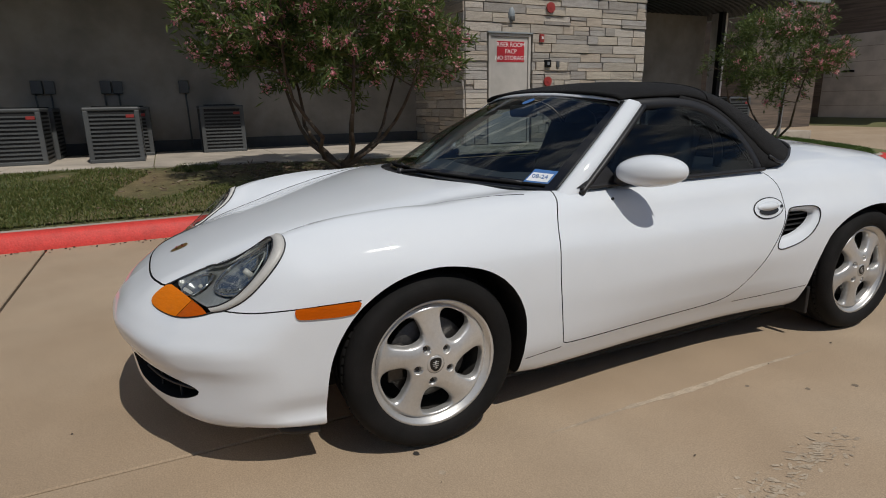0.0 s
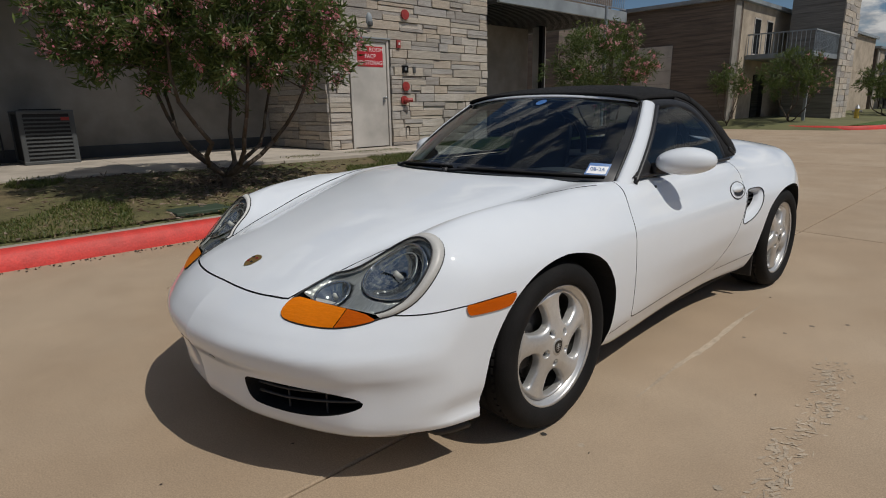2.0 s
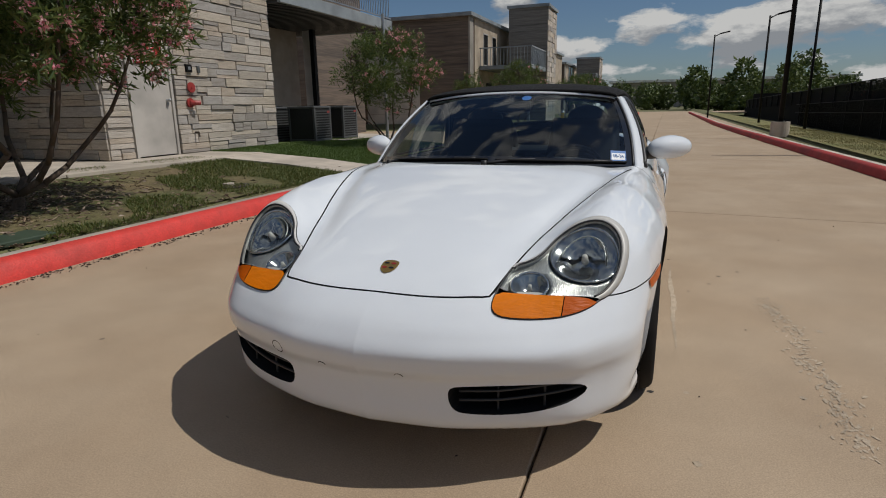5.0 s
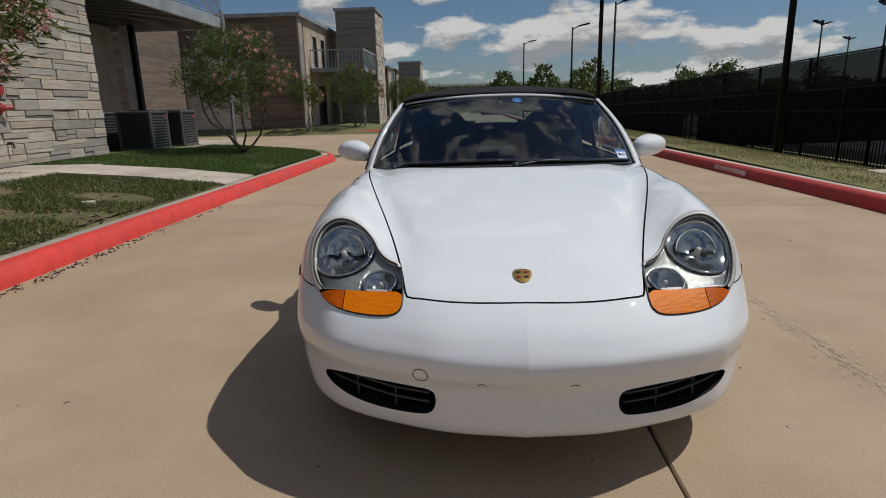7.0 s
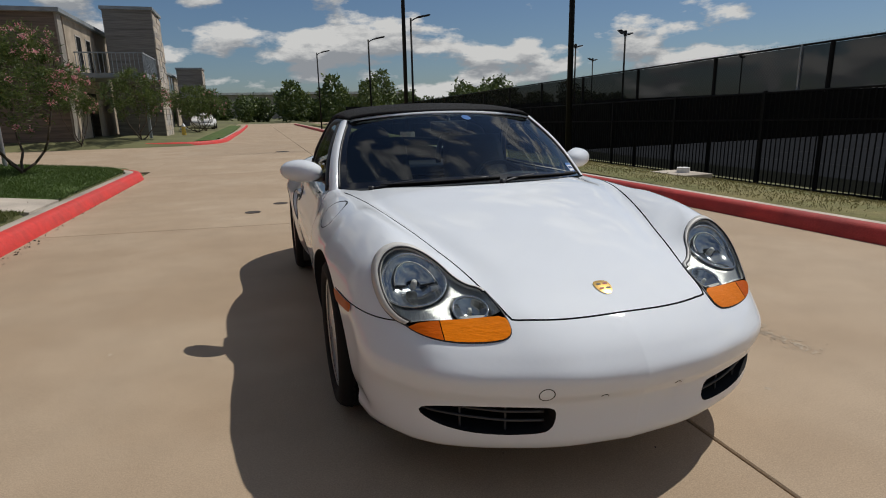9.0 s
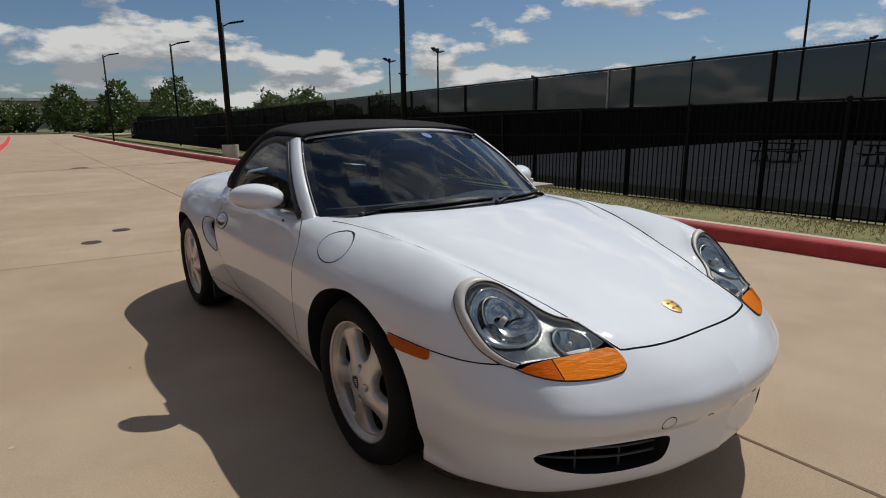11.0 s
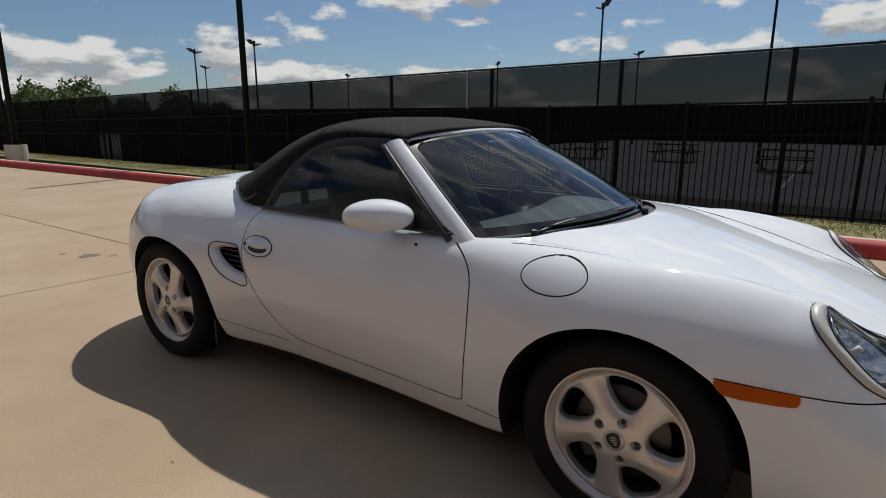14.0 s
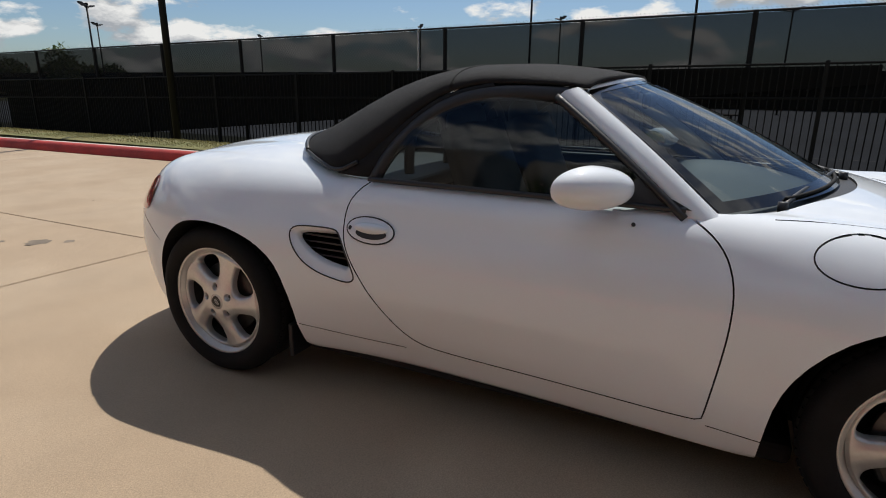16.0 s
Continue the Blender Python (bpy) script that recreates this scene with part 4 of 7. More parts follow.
for k in range(-3, 17):
    y = -0.72 + 2.78 * k
    part("post", box(RX - 0.032, RX + 0.032, y - 0.032, y + 0.032, FB - 0.1, rtop(y) + 0.05, 0.004), M["fence_black"], rail)
for off in (0.0, -0.56, -1.93):
    bm = bmesh.new()
    add_tube(bm, (RX, -9.8, rtop(-9.8) + off), (RX, 45, rtop(45) + off), 0.019, 6)
    part("rail", bm, M["fence_black"], rail)
pick = box(-0.009, 0.009, -0.009, 0.009, -2.02, 0.0)
pm = bpy.data.meshes.new("picket")
pick.to_mesh(pm)
pick.free()
pm.materials.append(M["fence_black"])
for k in range(290):
    y = -9.75 + 0.1155 * k
    o = new("picket", pm)
    o.parent = rail
    o.location = (RX, y, rtop(y))
bm = bmesh.new()
for k in range(290, 460):
    y = -9.75 + 0.1155 * k
    add_box(bm, RX - 0.009, RX + 0.009, y - 0.009, y + 0.009, rtop(y) - 2.02, rtop(y))
part("picket_row", bm, M["fence_black"], rail)["kind"] = "stuff"
mow = tagged(part("mow_strip", box(9.15, 9.85, -12, 75, FB - 0.1, FB + 0.02, 0.01), M["concrete_walk"]), "narrow concrete strip under the fence", "kerb", kind="structure")

far_fence = thing("court_fence", "black screened fence at the far side of the courts", "fence")
for k in range(-12, 30):
    part("post", tube((52.0, 4.0 * k, -0.6), (52.0, 4.0 * k, 2.5), 0.05, 8), M["fence_black"], far_fence)
part("screen_cloth", box(52.05, 52.07, -50, 120, -0.55, 2.45), M["fence_black"], far_fence, "black woven screen cloth")
part("end_cloth", box(10.2, 52, 75.0, 75.02, -0.55, 2.0), M["fence_black"], far_fence, "black woven screen cloth")

court = tagged(part("court", box(12.2, 52, -30, 60, -0.75, -0.55), M["court"]), "grey sports court surface", "court", kind="structure")
edge_c = tagged(part("court_edge", box(9.9, 12.2, -30, 60, -0.75, -0.552), M["court_edge"]), "green border of the court", "court", kind="structure")
for y in (-6.0, 0.8, 7.6, 14.4):
    tagged(part("court_line", box(15.0, 28.0, y, y + 0.06, -0.549, -0.545), M["white_paint"]), "white painted court line", "marking", kind="structure")
tagged(part("court_line", box(15.0, 15.06, -6, 14.4, -0.549, -0.545), M["white_paint"]), "white painted court line", "marking", kind="structure")


def picnic_table():
    t = thing("picnic_table", "dark picnic table with benches beside the court", "table", "picnic tables")
    part("tabletop", box(-0.9, 0.9, -0.38, 0.38, 0.72, 0.77, 0.01), M["wood_dark"], t)
    for s in (-1, 1):
        part("bench", box(-0.9, 0.9, s * 0.62, s * 0.90, 0.42, 0.46, 0.01), M["wood_dark"], t)
        part("leg", box(s * 0.65, s * 0.72, -0.8, 0.8, 0.36, 0.42), M["wood_dark"], t)
        for q in (-1, 1):
            part("strut", tube((s * 0.68, q * 0.55, 0.0), (s * 0.68, q * 0.2, 0.72), 0.03, 6), M["wood_dark"], t)
    return t


pt = picnic_table()
pt.matrix_basis = pose(24.6, 5.7, -0.55, 0, 0, 85)
copy_thing(pt, pose(22.0, 1.3, -0.55, 0, 0, 95))
copy_thing(pt, pose(24.4, 9.7, -0.55, 0, 0, 90))


# ---- lamp posts ----
def lamp_post(x, y, z0, top, heads, r, turn=0, label="slim black single-armed lamp post"):
    p = thing("lamp_post", label, "lamp post", "lamp posts", at=(x, y, z0), turn=turn)
    h = top - z0
    part("pole", tube((0, 0, 0), (0, 0, h), r, 12, r * 0.8), M["fence_black"], p, smooth=True)
    part("base_plate", box(-r * 1.8, r * 1.8, -r * 1.8, r * 1.8, 0, 0.03), M["fence_black"], p)
    for s in ((1,) if heads == 1 else (-1, 1) if heads == 2 else ()):
        arm = part("arm", tube((0, 0, h - 0.12), (s * 0.35, 0, h + 0.06), r * 0.5, 8), M["fence_black"], p)
        bm = box(-0.30, 0.30, -0.13, 0.13, -0.035, 0.035, 0.02)
        o = part("head", bm, M["fence_black"], arm, "flat lamp head")
        o.matrix_basis = pose(s * 0.60, 0, h + 0.10, 0, -12 * s, 0)
    if heads == 2:
        part("sensor", box(-0.07, 0.07, -0.07, 0.07, h, h + 0.22, 0.02), M["fence_black"], p)
    return p


lamp_post(7.5, 12.68, -0.28, 9.0, 0, 0.085, label="thick black lamp post on the verge")
lamp_post(4.18, 18.5, 0.5, 9.2, 0, 0.075, label="thick black lamp post on a concrete base")
t = thing("concrete_base", "round concrete foot of the lamp post", "lamp foot", at=(4.18, 18.5, 0.05))
part("drum", tube((0, 0, 0), (0, 0, 0.46), 0.27, 24), M["concrete_walk"], t, smooth=False)
lamp_post(5.96, 24.25, 0.0, 5.3, 1, 0.055)
lamp_post(5.1, 30.1, 0.0, 5.05, 1, 0.055)
lamp_post(3.45, 41.0, 0.0, 5.4, 1, 0.055)
for x, y, top in ((19.0, 26.9, 5.15), (20.3, 34.5, 5.3), (25.8, 9.8, 6.4), (42.3, 12.9, 5.9), (25.3, 2.5, 8.2), (41, 24, 5.6), (42, -2, 5.8), (30, 48, 5.6), (40, 40, 5.2)):
    lamp_post(x, y, -0.55, top, 2, 0.06, turn=35, label="black twin-headed court lamp post")

# ---- small things on the ground ----
def clean_out(x, y, r):
    bm = bmesh.new()
    add_tube(bm, (x, y, -0.02), (x, y, 0.004), r, 24)
    return tagged(part("clean_out_cover", bm, M["iron"]), "round rusty iron cover in the concrete", "cover")


clean_out(-0.83, 6.02, 0.10)
clean_out(-1.20, 5.38, 0.10)
clean_out(-0.3, 18.0, 0.22)
t = thing("valve_box_lid", "green plastic valve box lid in the lawn", "lid", at=(-3.98, 0.55, 0.175))
part("lid", box(-0.17, 0.17, -0.27, 0.27, -0.02, 0.025, 0.008), M["green_lid"], t)
t = thing("drain_cover", "round brown drain cover in the lawn", "cover", at=(-4.35, 3.5, 0.195))
part("disc", tube((0, 0, -0.02), (0, 0, 0.02), 0.26, 26), M["iron"], t)
part("knob", tube((0, 0, 0.02), (0, 0, 0.05), 0.07, 14), M["concrete_walk"], t)
t = thing("utility_pad", "square concrete utility pad with a pipe cap", "pad", at=(6.05, 6.15, 0.0))
part("slab", box(-0.32, 0.32, -0.42, 0.42, -0.08, 0.075, 0.01), M["concrete_walk"], t)
part("pipe_cap", tube((0.05, 0.0, 0.075), (0.05, 0, 0.16), 0.11, 20), M["white_paint"], t)
t = thing("post_stump", "short galvanised steel post beside the shrub", "post", at=(-5.9, 11.3, 0.0))
part("tube", tube((0, 0, 0), (0, 0, 3.4), 0.04, 10), M["galv"], t)
hy = thing("fire_hydrant", "yellow and silver fire hydrant on the far island", "hydrant", at=(-4.9, 32.8, 0.135))
part("barrel", tube((0, 0, 0), (0, 0, 0.55), 0.11, 14), M["yellow_paint"], hy)
part("bonnet", tube((0, 0, 0.55), (0, 0, 0.72), 0.13, 14, 0.04), M["galv"], hy)
part("nozzle", tube((-0.2, 0, 0.42), (0.2, 0, 0.42), 0.06, 10), M["galv"], hy)
fc = thing("parked_car", "silver-white hatchback parked far off", "car", at=(-5.1, 49.0, 0.0), turn=90)
prof = [(-2.0, 0.35), (-2.05, 0.7), (-1.2, 0.92), (-0.6, 1.42), (0.7, 1.48), (1.6, 1.0), (2.0, 0.92), (2.1, 0.4)]
bm = bmesh.new()
ls = [[bm.verts.new((x, s * (0.85 if z < 1.0 else 0.65), z)) for x, z in prof] for s in (-1, 1)]
for k in range(len(prof)):
    j = (k + 1) % len(prof)
    bm.faces.new((ls[0][k], ls[0][j], ls[1][j], ls[1][k]))
bm.faces.new(ls[0][::-1])
bm.faces.new(ls[1])
bmesh.ops.bevel(bm, geom=bm.edges[:], offset=0.06, segments=2, affect="EDGES")
part("body", bm, M["white_paint"], fc, smooth=True)
for s in (-1, 1):
    part("side_window", box(-0.75, 1.05, s * 0.70, s * 0.80, 0.98, 1.36, 0.03), M["frit2"], fc)
    for x in (-1.3, 1.3):
        part("wheel", tube((x, s * 0.62, 0.32), (x, s * 0.88, 0.32), 0.32, 20), M["fence_black"], fc)

# writing on the kerbs
lettering("kerb_lettering", "NO PARKING", 0.125, M["white_paint"], Matrix.Translation((-3.412, -2.56, 0.078)) @ Matrix.Rotation(radians(-21), 4, "Y") @ FACE_PX)
lettering("kerb_lettering", "FIRE LANE NO PARKING", 0.105, M["white_paint"], Matrix.Translation((3.868, 6.85, 0.075)) @ Matrix.Rotation(radians(20), 4, "Y") @ FACE_MX)
for o in [o for o in scene.objects if o.name.startswith("kerb_lettering")]:
    tagged(o, "white stencilled capitals on the kerb face", "lettering", kind="structure")


# ---- grass, mulch, litter ----
def grass(name, x0, x1, y0, y1, n, mat, seed, tall, label, keep=None):
    g = np.random.default_rng(seed)
    x, y = g.uniform(x0, x1, n * 2), g.uniform(y0, y1, n * 2)
    dens = np.array([noise.noise(Vector((a * 0.9, b * 0.9, seed))) for a, b in zip(x, y)])
    ok = dens + g.uniform(-0.5, 0.5, n * 2) > -0.25
    if keep is not None:
        ok &= keep(x, y)
    x, y = x[ok][:n], y[ok][:n]
    c = np.stack([x, y, terrain(x, y) + 0.008], 1)
    d = g.normal(size=(len(x), 3)) * 0.55 + np.array((0, 0, 1.0))
    v, f = blades(c, d, tall * g.uniform(0.5, 1.3, len(x)), 0.0045 * g.uniform(0.7, 1.5, len(x)), 0.25)
    return tagged(mesh_object(name, v, f, M[mat]), label, "grass", kind="stuff")


shade = lambda x, y: (np.hypot(x + 5.9, (y - 1.4) * 0.8) > 2.1 + 0.6 * np.sin(x * 3 + y * 2) + 0.5 * np.sin(y * 5.1))
grass("grass", -6.9, -3.73, -9.0, 5.5, 120000, "blade", 31, 0.050, "thin patchy green grass blades", shade)
grass("grass", -7.5, -3.70, 6.66, 11.75, 60000, "blade_green", 32, 0.045, "dense short green grass blades", lambda x, y: (x < -5.0) | (y < 10.4) | ((x + 5.0) ** 2 + (y - 10.4) ** 2 < 1.35 ** 2))
grass("grass", 4.45, 9.2, -6.0, 26.0, 60000, "blade_dry", 33, 0.04, "dry yellowish grass blades")
g = np.random.default_rng(40)
n = 5200
a, rr = g.uniform(0, 6.28, n), np.abs(g.normal(0, 1.05, n))
x, y = -5.4 + rr * np.cos(a) * 1.2, 1.35 + rr * np.sin(a) * 1.5
x = np.clip(x, -6.6, -3.8)
c = np.stack([x, y, terrain(x, y) + 0.016], 1)
d = g.normal(size=(n, 3)) * np.array((1, 1, 0.18))
v, f = blades(c, d, g.uniform(0.04, 0.11, n), g.uniform(0.006, 0.014, n), 0.1)
M["chips"] = leafy("bark_chips", (0.10, 0.065, 0.042), (0.26, 0.19, 0.13), 0.0)
tagged(mesh_object("mulch_chips", v, f, M["chips"]), "brown bark chips and fallen leaves under the shrub", "mulch", kind="stuff")
n = 420
y = np.concatenate([g.normal(1.2, 1.4, n), g.uniform(-3, 5, 60), g.uniform(5, 12, 40)])
x = -3.36 + np.abs(g.normal(0, 0.05, len(y)))
c = np.stack([x, y, np.full(len(y), 0.006)], 1)
v, f = blades(c, g.normal(size=(len(y), 3)) * np.array((1, 1, 0.1)), g.uniform(0.012, 0.035, len(y)), g.uniform(0.005, 0.011, len(y)), 0.1)
tagged(mesh_object("leaf_litter", v, f, material("dry_litter", (0.06, 0.045, 0.035), 0.9)), "dark dry leaf litter along the kerb", "litter", kind="stuff")
n = 70
x, y = g.uniform(-3.0, 3.4, n), g.uniform(-2.6, 7, n)
c = np.stack([x, y, np.full(n, 0.004)], 1)
v, f = blades(c, g.normal(size=(n, 3)) * np.array((1, 1, 0.0)), g.uniform(0.006, 0.018, n), g.uniform(0.003, 0.006, n), 0.0)
tagged(mesh_object("leaf_litter", v, f, bpy.data.materials["dry_litter"]), "scattered dark crumbs on the concrete", "litter", kind="stuff")


# ---- marks on the concrete ----
def blotch(name, pts, mat, label, z=0.0012):
    p = np.array(pts, float)
    bm = mesh_from_pts([(a, b, z) for a, b in p])
    return tagged(part(name, bm, mat), label, "stain", kind="structure")


def mesh_from_pts(pts):
    bm = bmesh.new()
    bm.faces.new([bm.verts.new(p) for p in pts])
    bmesh.ops.triangulate(bm, faces=bm.faces)
    return bm


def streak(name, a, b, w, seed, label, n=26, z=0.0012):
    """A long thin scrape with a ragged width."""
    g = random.Random(seed)
    a, b = np.array(a, float), np.array(b, float)
    d = (b - a) / np.linalg.norm(b - a)
    s = np.array((-d[1], d[0]))
    bm = bmesh.new()
    rows = []
    for i in range(n + 1):
        k = i / n
        c = a + (b - a) * k + s * 0.02 * noise.noise(Vector((k * 3, seed * 1.37, 0)))
        hw = w * (0.2 + 0.8 * math.sin(math.pi * k)) * g.uniform(0.5, 1.2)
        rows.append([bm.verts.new((*(c - s * hw), z)), bm.verts.new((*(c + s * hw), z))])
    for p, q in zip(rows, rows[1:]):
        bm.faces.new((p[0], q[0], q[1], p[1]))
    bmesh.ops.recalc_face_normals(bm, faces=bm.faces)
    bm.normal_update()
    if bm.faces[:][0].normal.z < 0:
        bmesh.ops.reverse_faces(bm, faces=bm.faces)
    return tagged(part(name, bm, M["scuff"]), label, "stain", kind="structure")


def spot(x, y, r, seed, n=18, squash=1.0):
    g = random.Random(seed)
    return [(x + r * g.uniform(0.7, 1.2) * math.cos(6.283 * i / n), y + squash * r * g.uniform(0.7, 1.2) * math.sin(6.283 * i / n)) for i in range(n)]


streak("scuff", (0.935, 0.40), (0.915, 1.93), 0.016, 3, "long pale scrape on the concrete")
blotch("oil_spot", spot(0.832, -0.085, 0.014, 5, squash=0.8), M["oil"], "small dark oil spot")
for k, (x, y, r) in enumerate(((0.97, -0.05, 0.012), (0.99, -0.55, 0.015), (1.45, 0.40, 0.02), (1.62, 0.85, 0.018), (1.40, 0.05, 0.014), (-1.9, 0.9, 0.013), (-2.1, 1.8, 0.012), (-1.7, 2.6, 0.012))):
    blotch("scuff", spot(x, y, r, 50 + k), M["scuff"], "small pale chip in the concrete")
g = np.random.default_rng(61)
cv, cf = [], []
for k in range(380):
    yk = g.uniform(-0.35, 1.35)
    xk = 1.50 - 0.045 * (yk - 0.4) + 0.02 * math.sin(yk * 9) + g.normal(0, 0.030)
    L, W, tilt = g.uniform(0.004, 0.03), g.uniform(0.002, 0.008), g.normal(1.2, 0.5)
    n_c = 6
    i0 = len(cv)
    for j in range(n_c):
        q = 6.283 * j / n_c
        lx, ly = L * math.cos(q) * g.uniform(0.6, 1.2), W * math.sin(q) * g.uniform(0.6, 1.2)
        cv.append((xk + lx * math.cos(tilt) - ly * math.sin(tilt), yk + lx * math.sin(tilt) + ly * math.cos(tilt), 0.0008 + 0.000006 * k))
    cf.append(list(range(i0, i0 + n_c)))
tagged(mesh_object("worn_band", cv, cf, M["scuff"]), "pale worn chips in a band on the concrete", "stain", kind="stuff")
M["stain"] = material("brown_stain", (0.21, 0.165, 0.12), 0.8, vary=0.2, scale=12)
for k, (x, y, r) in enumerate(((0.02, 5.22, 0.09), (0.15, 5.05, 0.04), (-0.1, 5.5, 0.03), (1.15, 1.55, 0.012), (1.22, 1.75, 0.015), (1.35, 1.9, 0.012), (1.02, 1.35, 0.01), (-2.2, 3.1, 0.012), (-1.85, -0.4, 0.012))):
    blotch("oil_spot", spot(x, y, r, 80 + k), M["stain"], "brown stain on the concrete")


# ---- the car: body as one smooth shape, then cut into panels ----
car = thing("convertible_car", "white convertible sports car with closed black fabric soft top", "car")

c_mid = curve1([(-1.05, 0.42), (-0.97, 0.535), (-0.88, 0.578), (-0.757, 0.631), (-0.5, 0.720), (-0.2, 0.80), (0.0, 0.845), (0.2, 0.884), (0.5, 0.90), (1.2, 0.90), (1.9, 0.945), (2.3, 0.962), (2.7, 0.925), (3.0, 0.845), (3.2, 0.75), (3.35, 0.65)])
c_fen = curve1([(-1.05, 0.40), (-0.85, 0.500), (-0.69, 0.608), (-0.43, 0.803), (-0.2, 0.850), (0.0, 0.866), (0.3, 0.868), (0.6, 0.862), (1.0, 0.868), (1.6, 0.878), (1.9, 0.893), (2.4, 0.918), (2.7, 0.893), (3.0, 0.805), (3.2, 0.71), (3.35, 0.62)])
c_valley = curve1([(-0.75, 0.0), (-0.55, 0.012), (-0.376, 0.020), (-0.1, 0.020), (0.12, 0.018), (0.5, 0.012), (0.8, 0.0), (1.8, 0.0), (2.2, 0.012), (2.8, 0.0)])
c_edge = curve1([(-0.75, 0.29), (-0.66, 0.31), (-0.54, 0.35), (-0.376, 0.405), (-0.25, 0.445), (-0.076, 0.50), (0.12, 0.545), (0.5, 0.53), (0.9, 0.32), (1.2, 0.26), (3.3, 0.26)])
c_wide = curve1([(-1.1, 0.770), (-0.5, 0.801), (-0.2, 0.837), (0.0, 0.858), (0.3, 0.857), (0.55, 0.850), (1.2, 0.842), (1.7, 0.839), (2.0, 0.854), (2.415, 0.884), (2.8, 0.878), (3.3, 0.81)])
c_tuck = curve1([(0.10, -0.075), (0.20, -0.050), (0.30, -0.015), (0.42, -0.005), (0.55, 0.0), (0.66, -0.002), (0.76, -0.022), (0.84, -0.05), (0.92, -0.11), (1.1, -0.26)])
c_waist = curve1([(-0.3, 0.0), (0.5, 0.25), (1.1, 0.85), (1.5, 1.0), (1.8, 0.7), (2.2, 0.0)])
c_door = curve1([(0.2, 0.0), (0.8, 0.026), (1.8, 0.026), (2.2, 0.018), (2.7, 0.0)])
c_flare = curve1([(-0.95, 0.0), (-0.7, 0.014), (-0.45, 0.034), (-0.3, 0.034), (-0.1, 0.0)])
c_low = curve1([(0.10, -0.055), (0.25, -0.052), (0.36, -0.026), (0.5, 0.0), (1.0, 0.0)])
c_nose = curve1([(0.05, -0.82), (0.12, -0.895), (0.16, -0.930), (0.20, -0.947), (0.24, -0.957), (0.30, -0.964), (0.355, -0.976), (0.40, -0.999), (0.445, -1.008), (0.50, -0.980), (0.58, -0.922), (0.70, -0.85), (0.9, -0.6)])
c_plan = curve1([(0, 0), (0.2, 0.020), (0.4, 0.078), (0.6, 0.178), (0.7, 0.284), (0.78, 0.395), (0.84, 0.52), (0.88, 0.68), (1.1, 1.6)])
c_tail = curve1([(0.05, 3.08), (0.2, 3.18), (0.35, 3.25), (0.5, 3.28), (0.62, 3.26), (0.75, 3.17), (0.85, 3.08), (0.95, 2.88), (1.1, 2.5)])
c_plan2 = curve1([(0, 0), (0.2, 0.012), (0.4, 0.065), (0.6, 0.19), (0.7, 0.30), (0.78, 0.43), (0.84, 0.59), (0.88, 0.76), (1.1, 1.8)])
c_sill = curve1([(-1.1, 0.168), (-0.85, 0.170), (-0.6, 0.170), (-0.36, 0.150), (-0.25, 0.16), (0.3, 0.175), (0.5, 0.158), (1.9, 0.165), (2.1, 0.19), (2.8, 0.22), (3.3, 0.24)])
c_round = curve1([(-1.0, 0.16), (-0.5, 0.24), (0.0, 0.27), (0.45, 0.20), (0.7, 0.145), (1.6, 0.155), (2.0, 0.27), (2.6, 0.32), (3.3, 0.24)])


def smax(a, b, k):
    h = np.maximum(k - np.abs(a - b), 0.0) / k
    return np.maximum(a, b) + h * h * k * 0.25


def shape(p):
    """Below zero inside the car's body."""
    ax, y, z = np.abs(p[..., 0]), p[..., 1], p[..., 2]
    w = np.clip((ax - c_edge(y)) / (0.665 - c_edge(y)), 0, 1)
    w = w * w * (3 - 2 * w)
    over = np.maximum(ax - 0.64, 0)
    top = z - ((1 - w) * (c_mid(y) - 0.10 * ax * ax) + w * c_fen(y) - c_valley(y) * np.exp(-((ax - c_edge(y) - 0.07) / 0.08) ** 2) - 0.9 * over * over)
    side = ax - (c_wide(y) + c_tuck(z) + c_waist(y) * c_low(z) - c_door(y) * np.exp(-((z - 0.74) / 0.08) ** 2) + c_flare(y) * np.exp(-((z - 0.165) / 0.045) ** 2))
    f = smax(top, side, c_round(y))
    f = smax(f, (c_nose(z) + c_plan(ax)) - y, 0.075)
    f = smax(f, y - (c_tail(z) - c_plan2(ax)), 0.10)
    return smax(f, c_sill(y) - z, 0.055)


def gradient(p, e=0.003):
    g = np.stack([shape(p + np.eye(3)[i] * e) - shape(p - np.eye(3)[i] * e) for i in range(3)], -1)
    return g / np.maximum(np.linalg.norm(g, axis=-1, keepdims=True), 1e-9)


def outermost(base, d, far=2.2, steps=220):
    """The first skin point met when coming from far along d towards base (arrays of points)."""
    d = np.asarray(d, float)
    ts = np.linspace(far, -0.4, steps)
    hi = np.full(base.shape[0], far)
    lo = np.full(base.shape[0], np.nan)
    for a, b in zip(ts, ts[1:]):
        inside = np.isnan(lo) & (shape(base + d * b) < 0)
        lo[inside], hi[inside] = b, a
    lo = np.where(np.isnan(lo), 0.0, lo)
    for _ in range(26):
        mid = (lo + hi) / 2
        ins = shape(base + d * mid[:, None]) < 0
        lo, hi = np.where(ins, mid, lo), np.where(ins, hi, mid)
    return base + d * lo[:, None]


class View:
    """A plane of projection: u and v axes in it, d towards the outside."""

    def __init__(self, u, v, d):
        self.u, self.v, self.d = (np.array(a, float) / np.linalg.norm(a) for a in (u, v, d))

    def place(self, uv, t=0.0):
        uv = np.asarray(uv, float)
        return uv[:, :1] * self.u + uv[:, 1:2] * self.v + t * self.d

    def skin(self, uv):
        return outermost(self.place(uv), self.d)


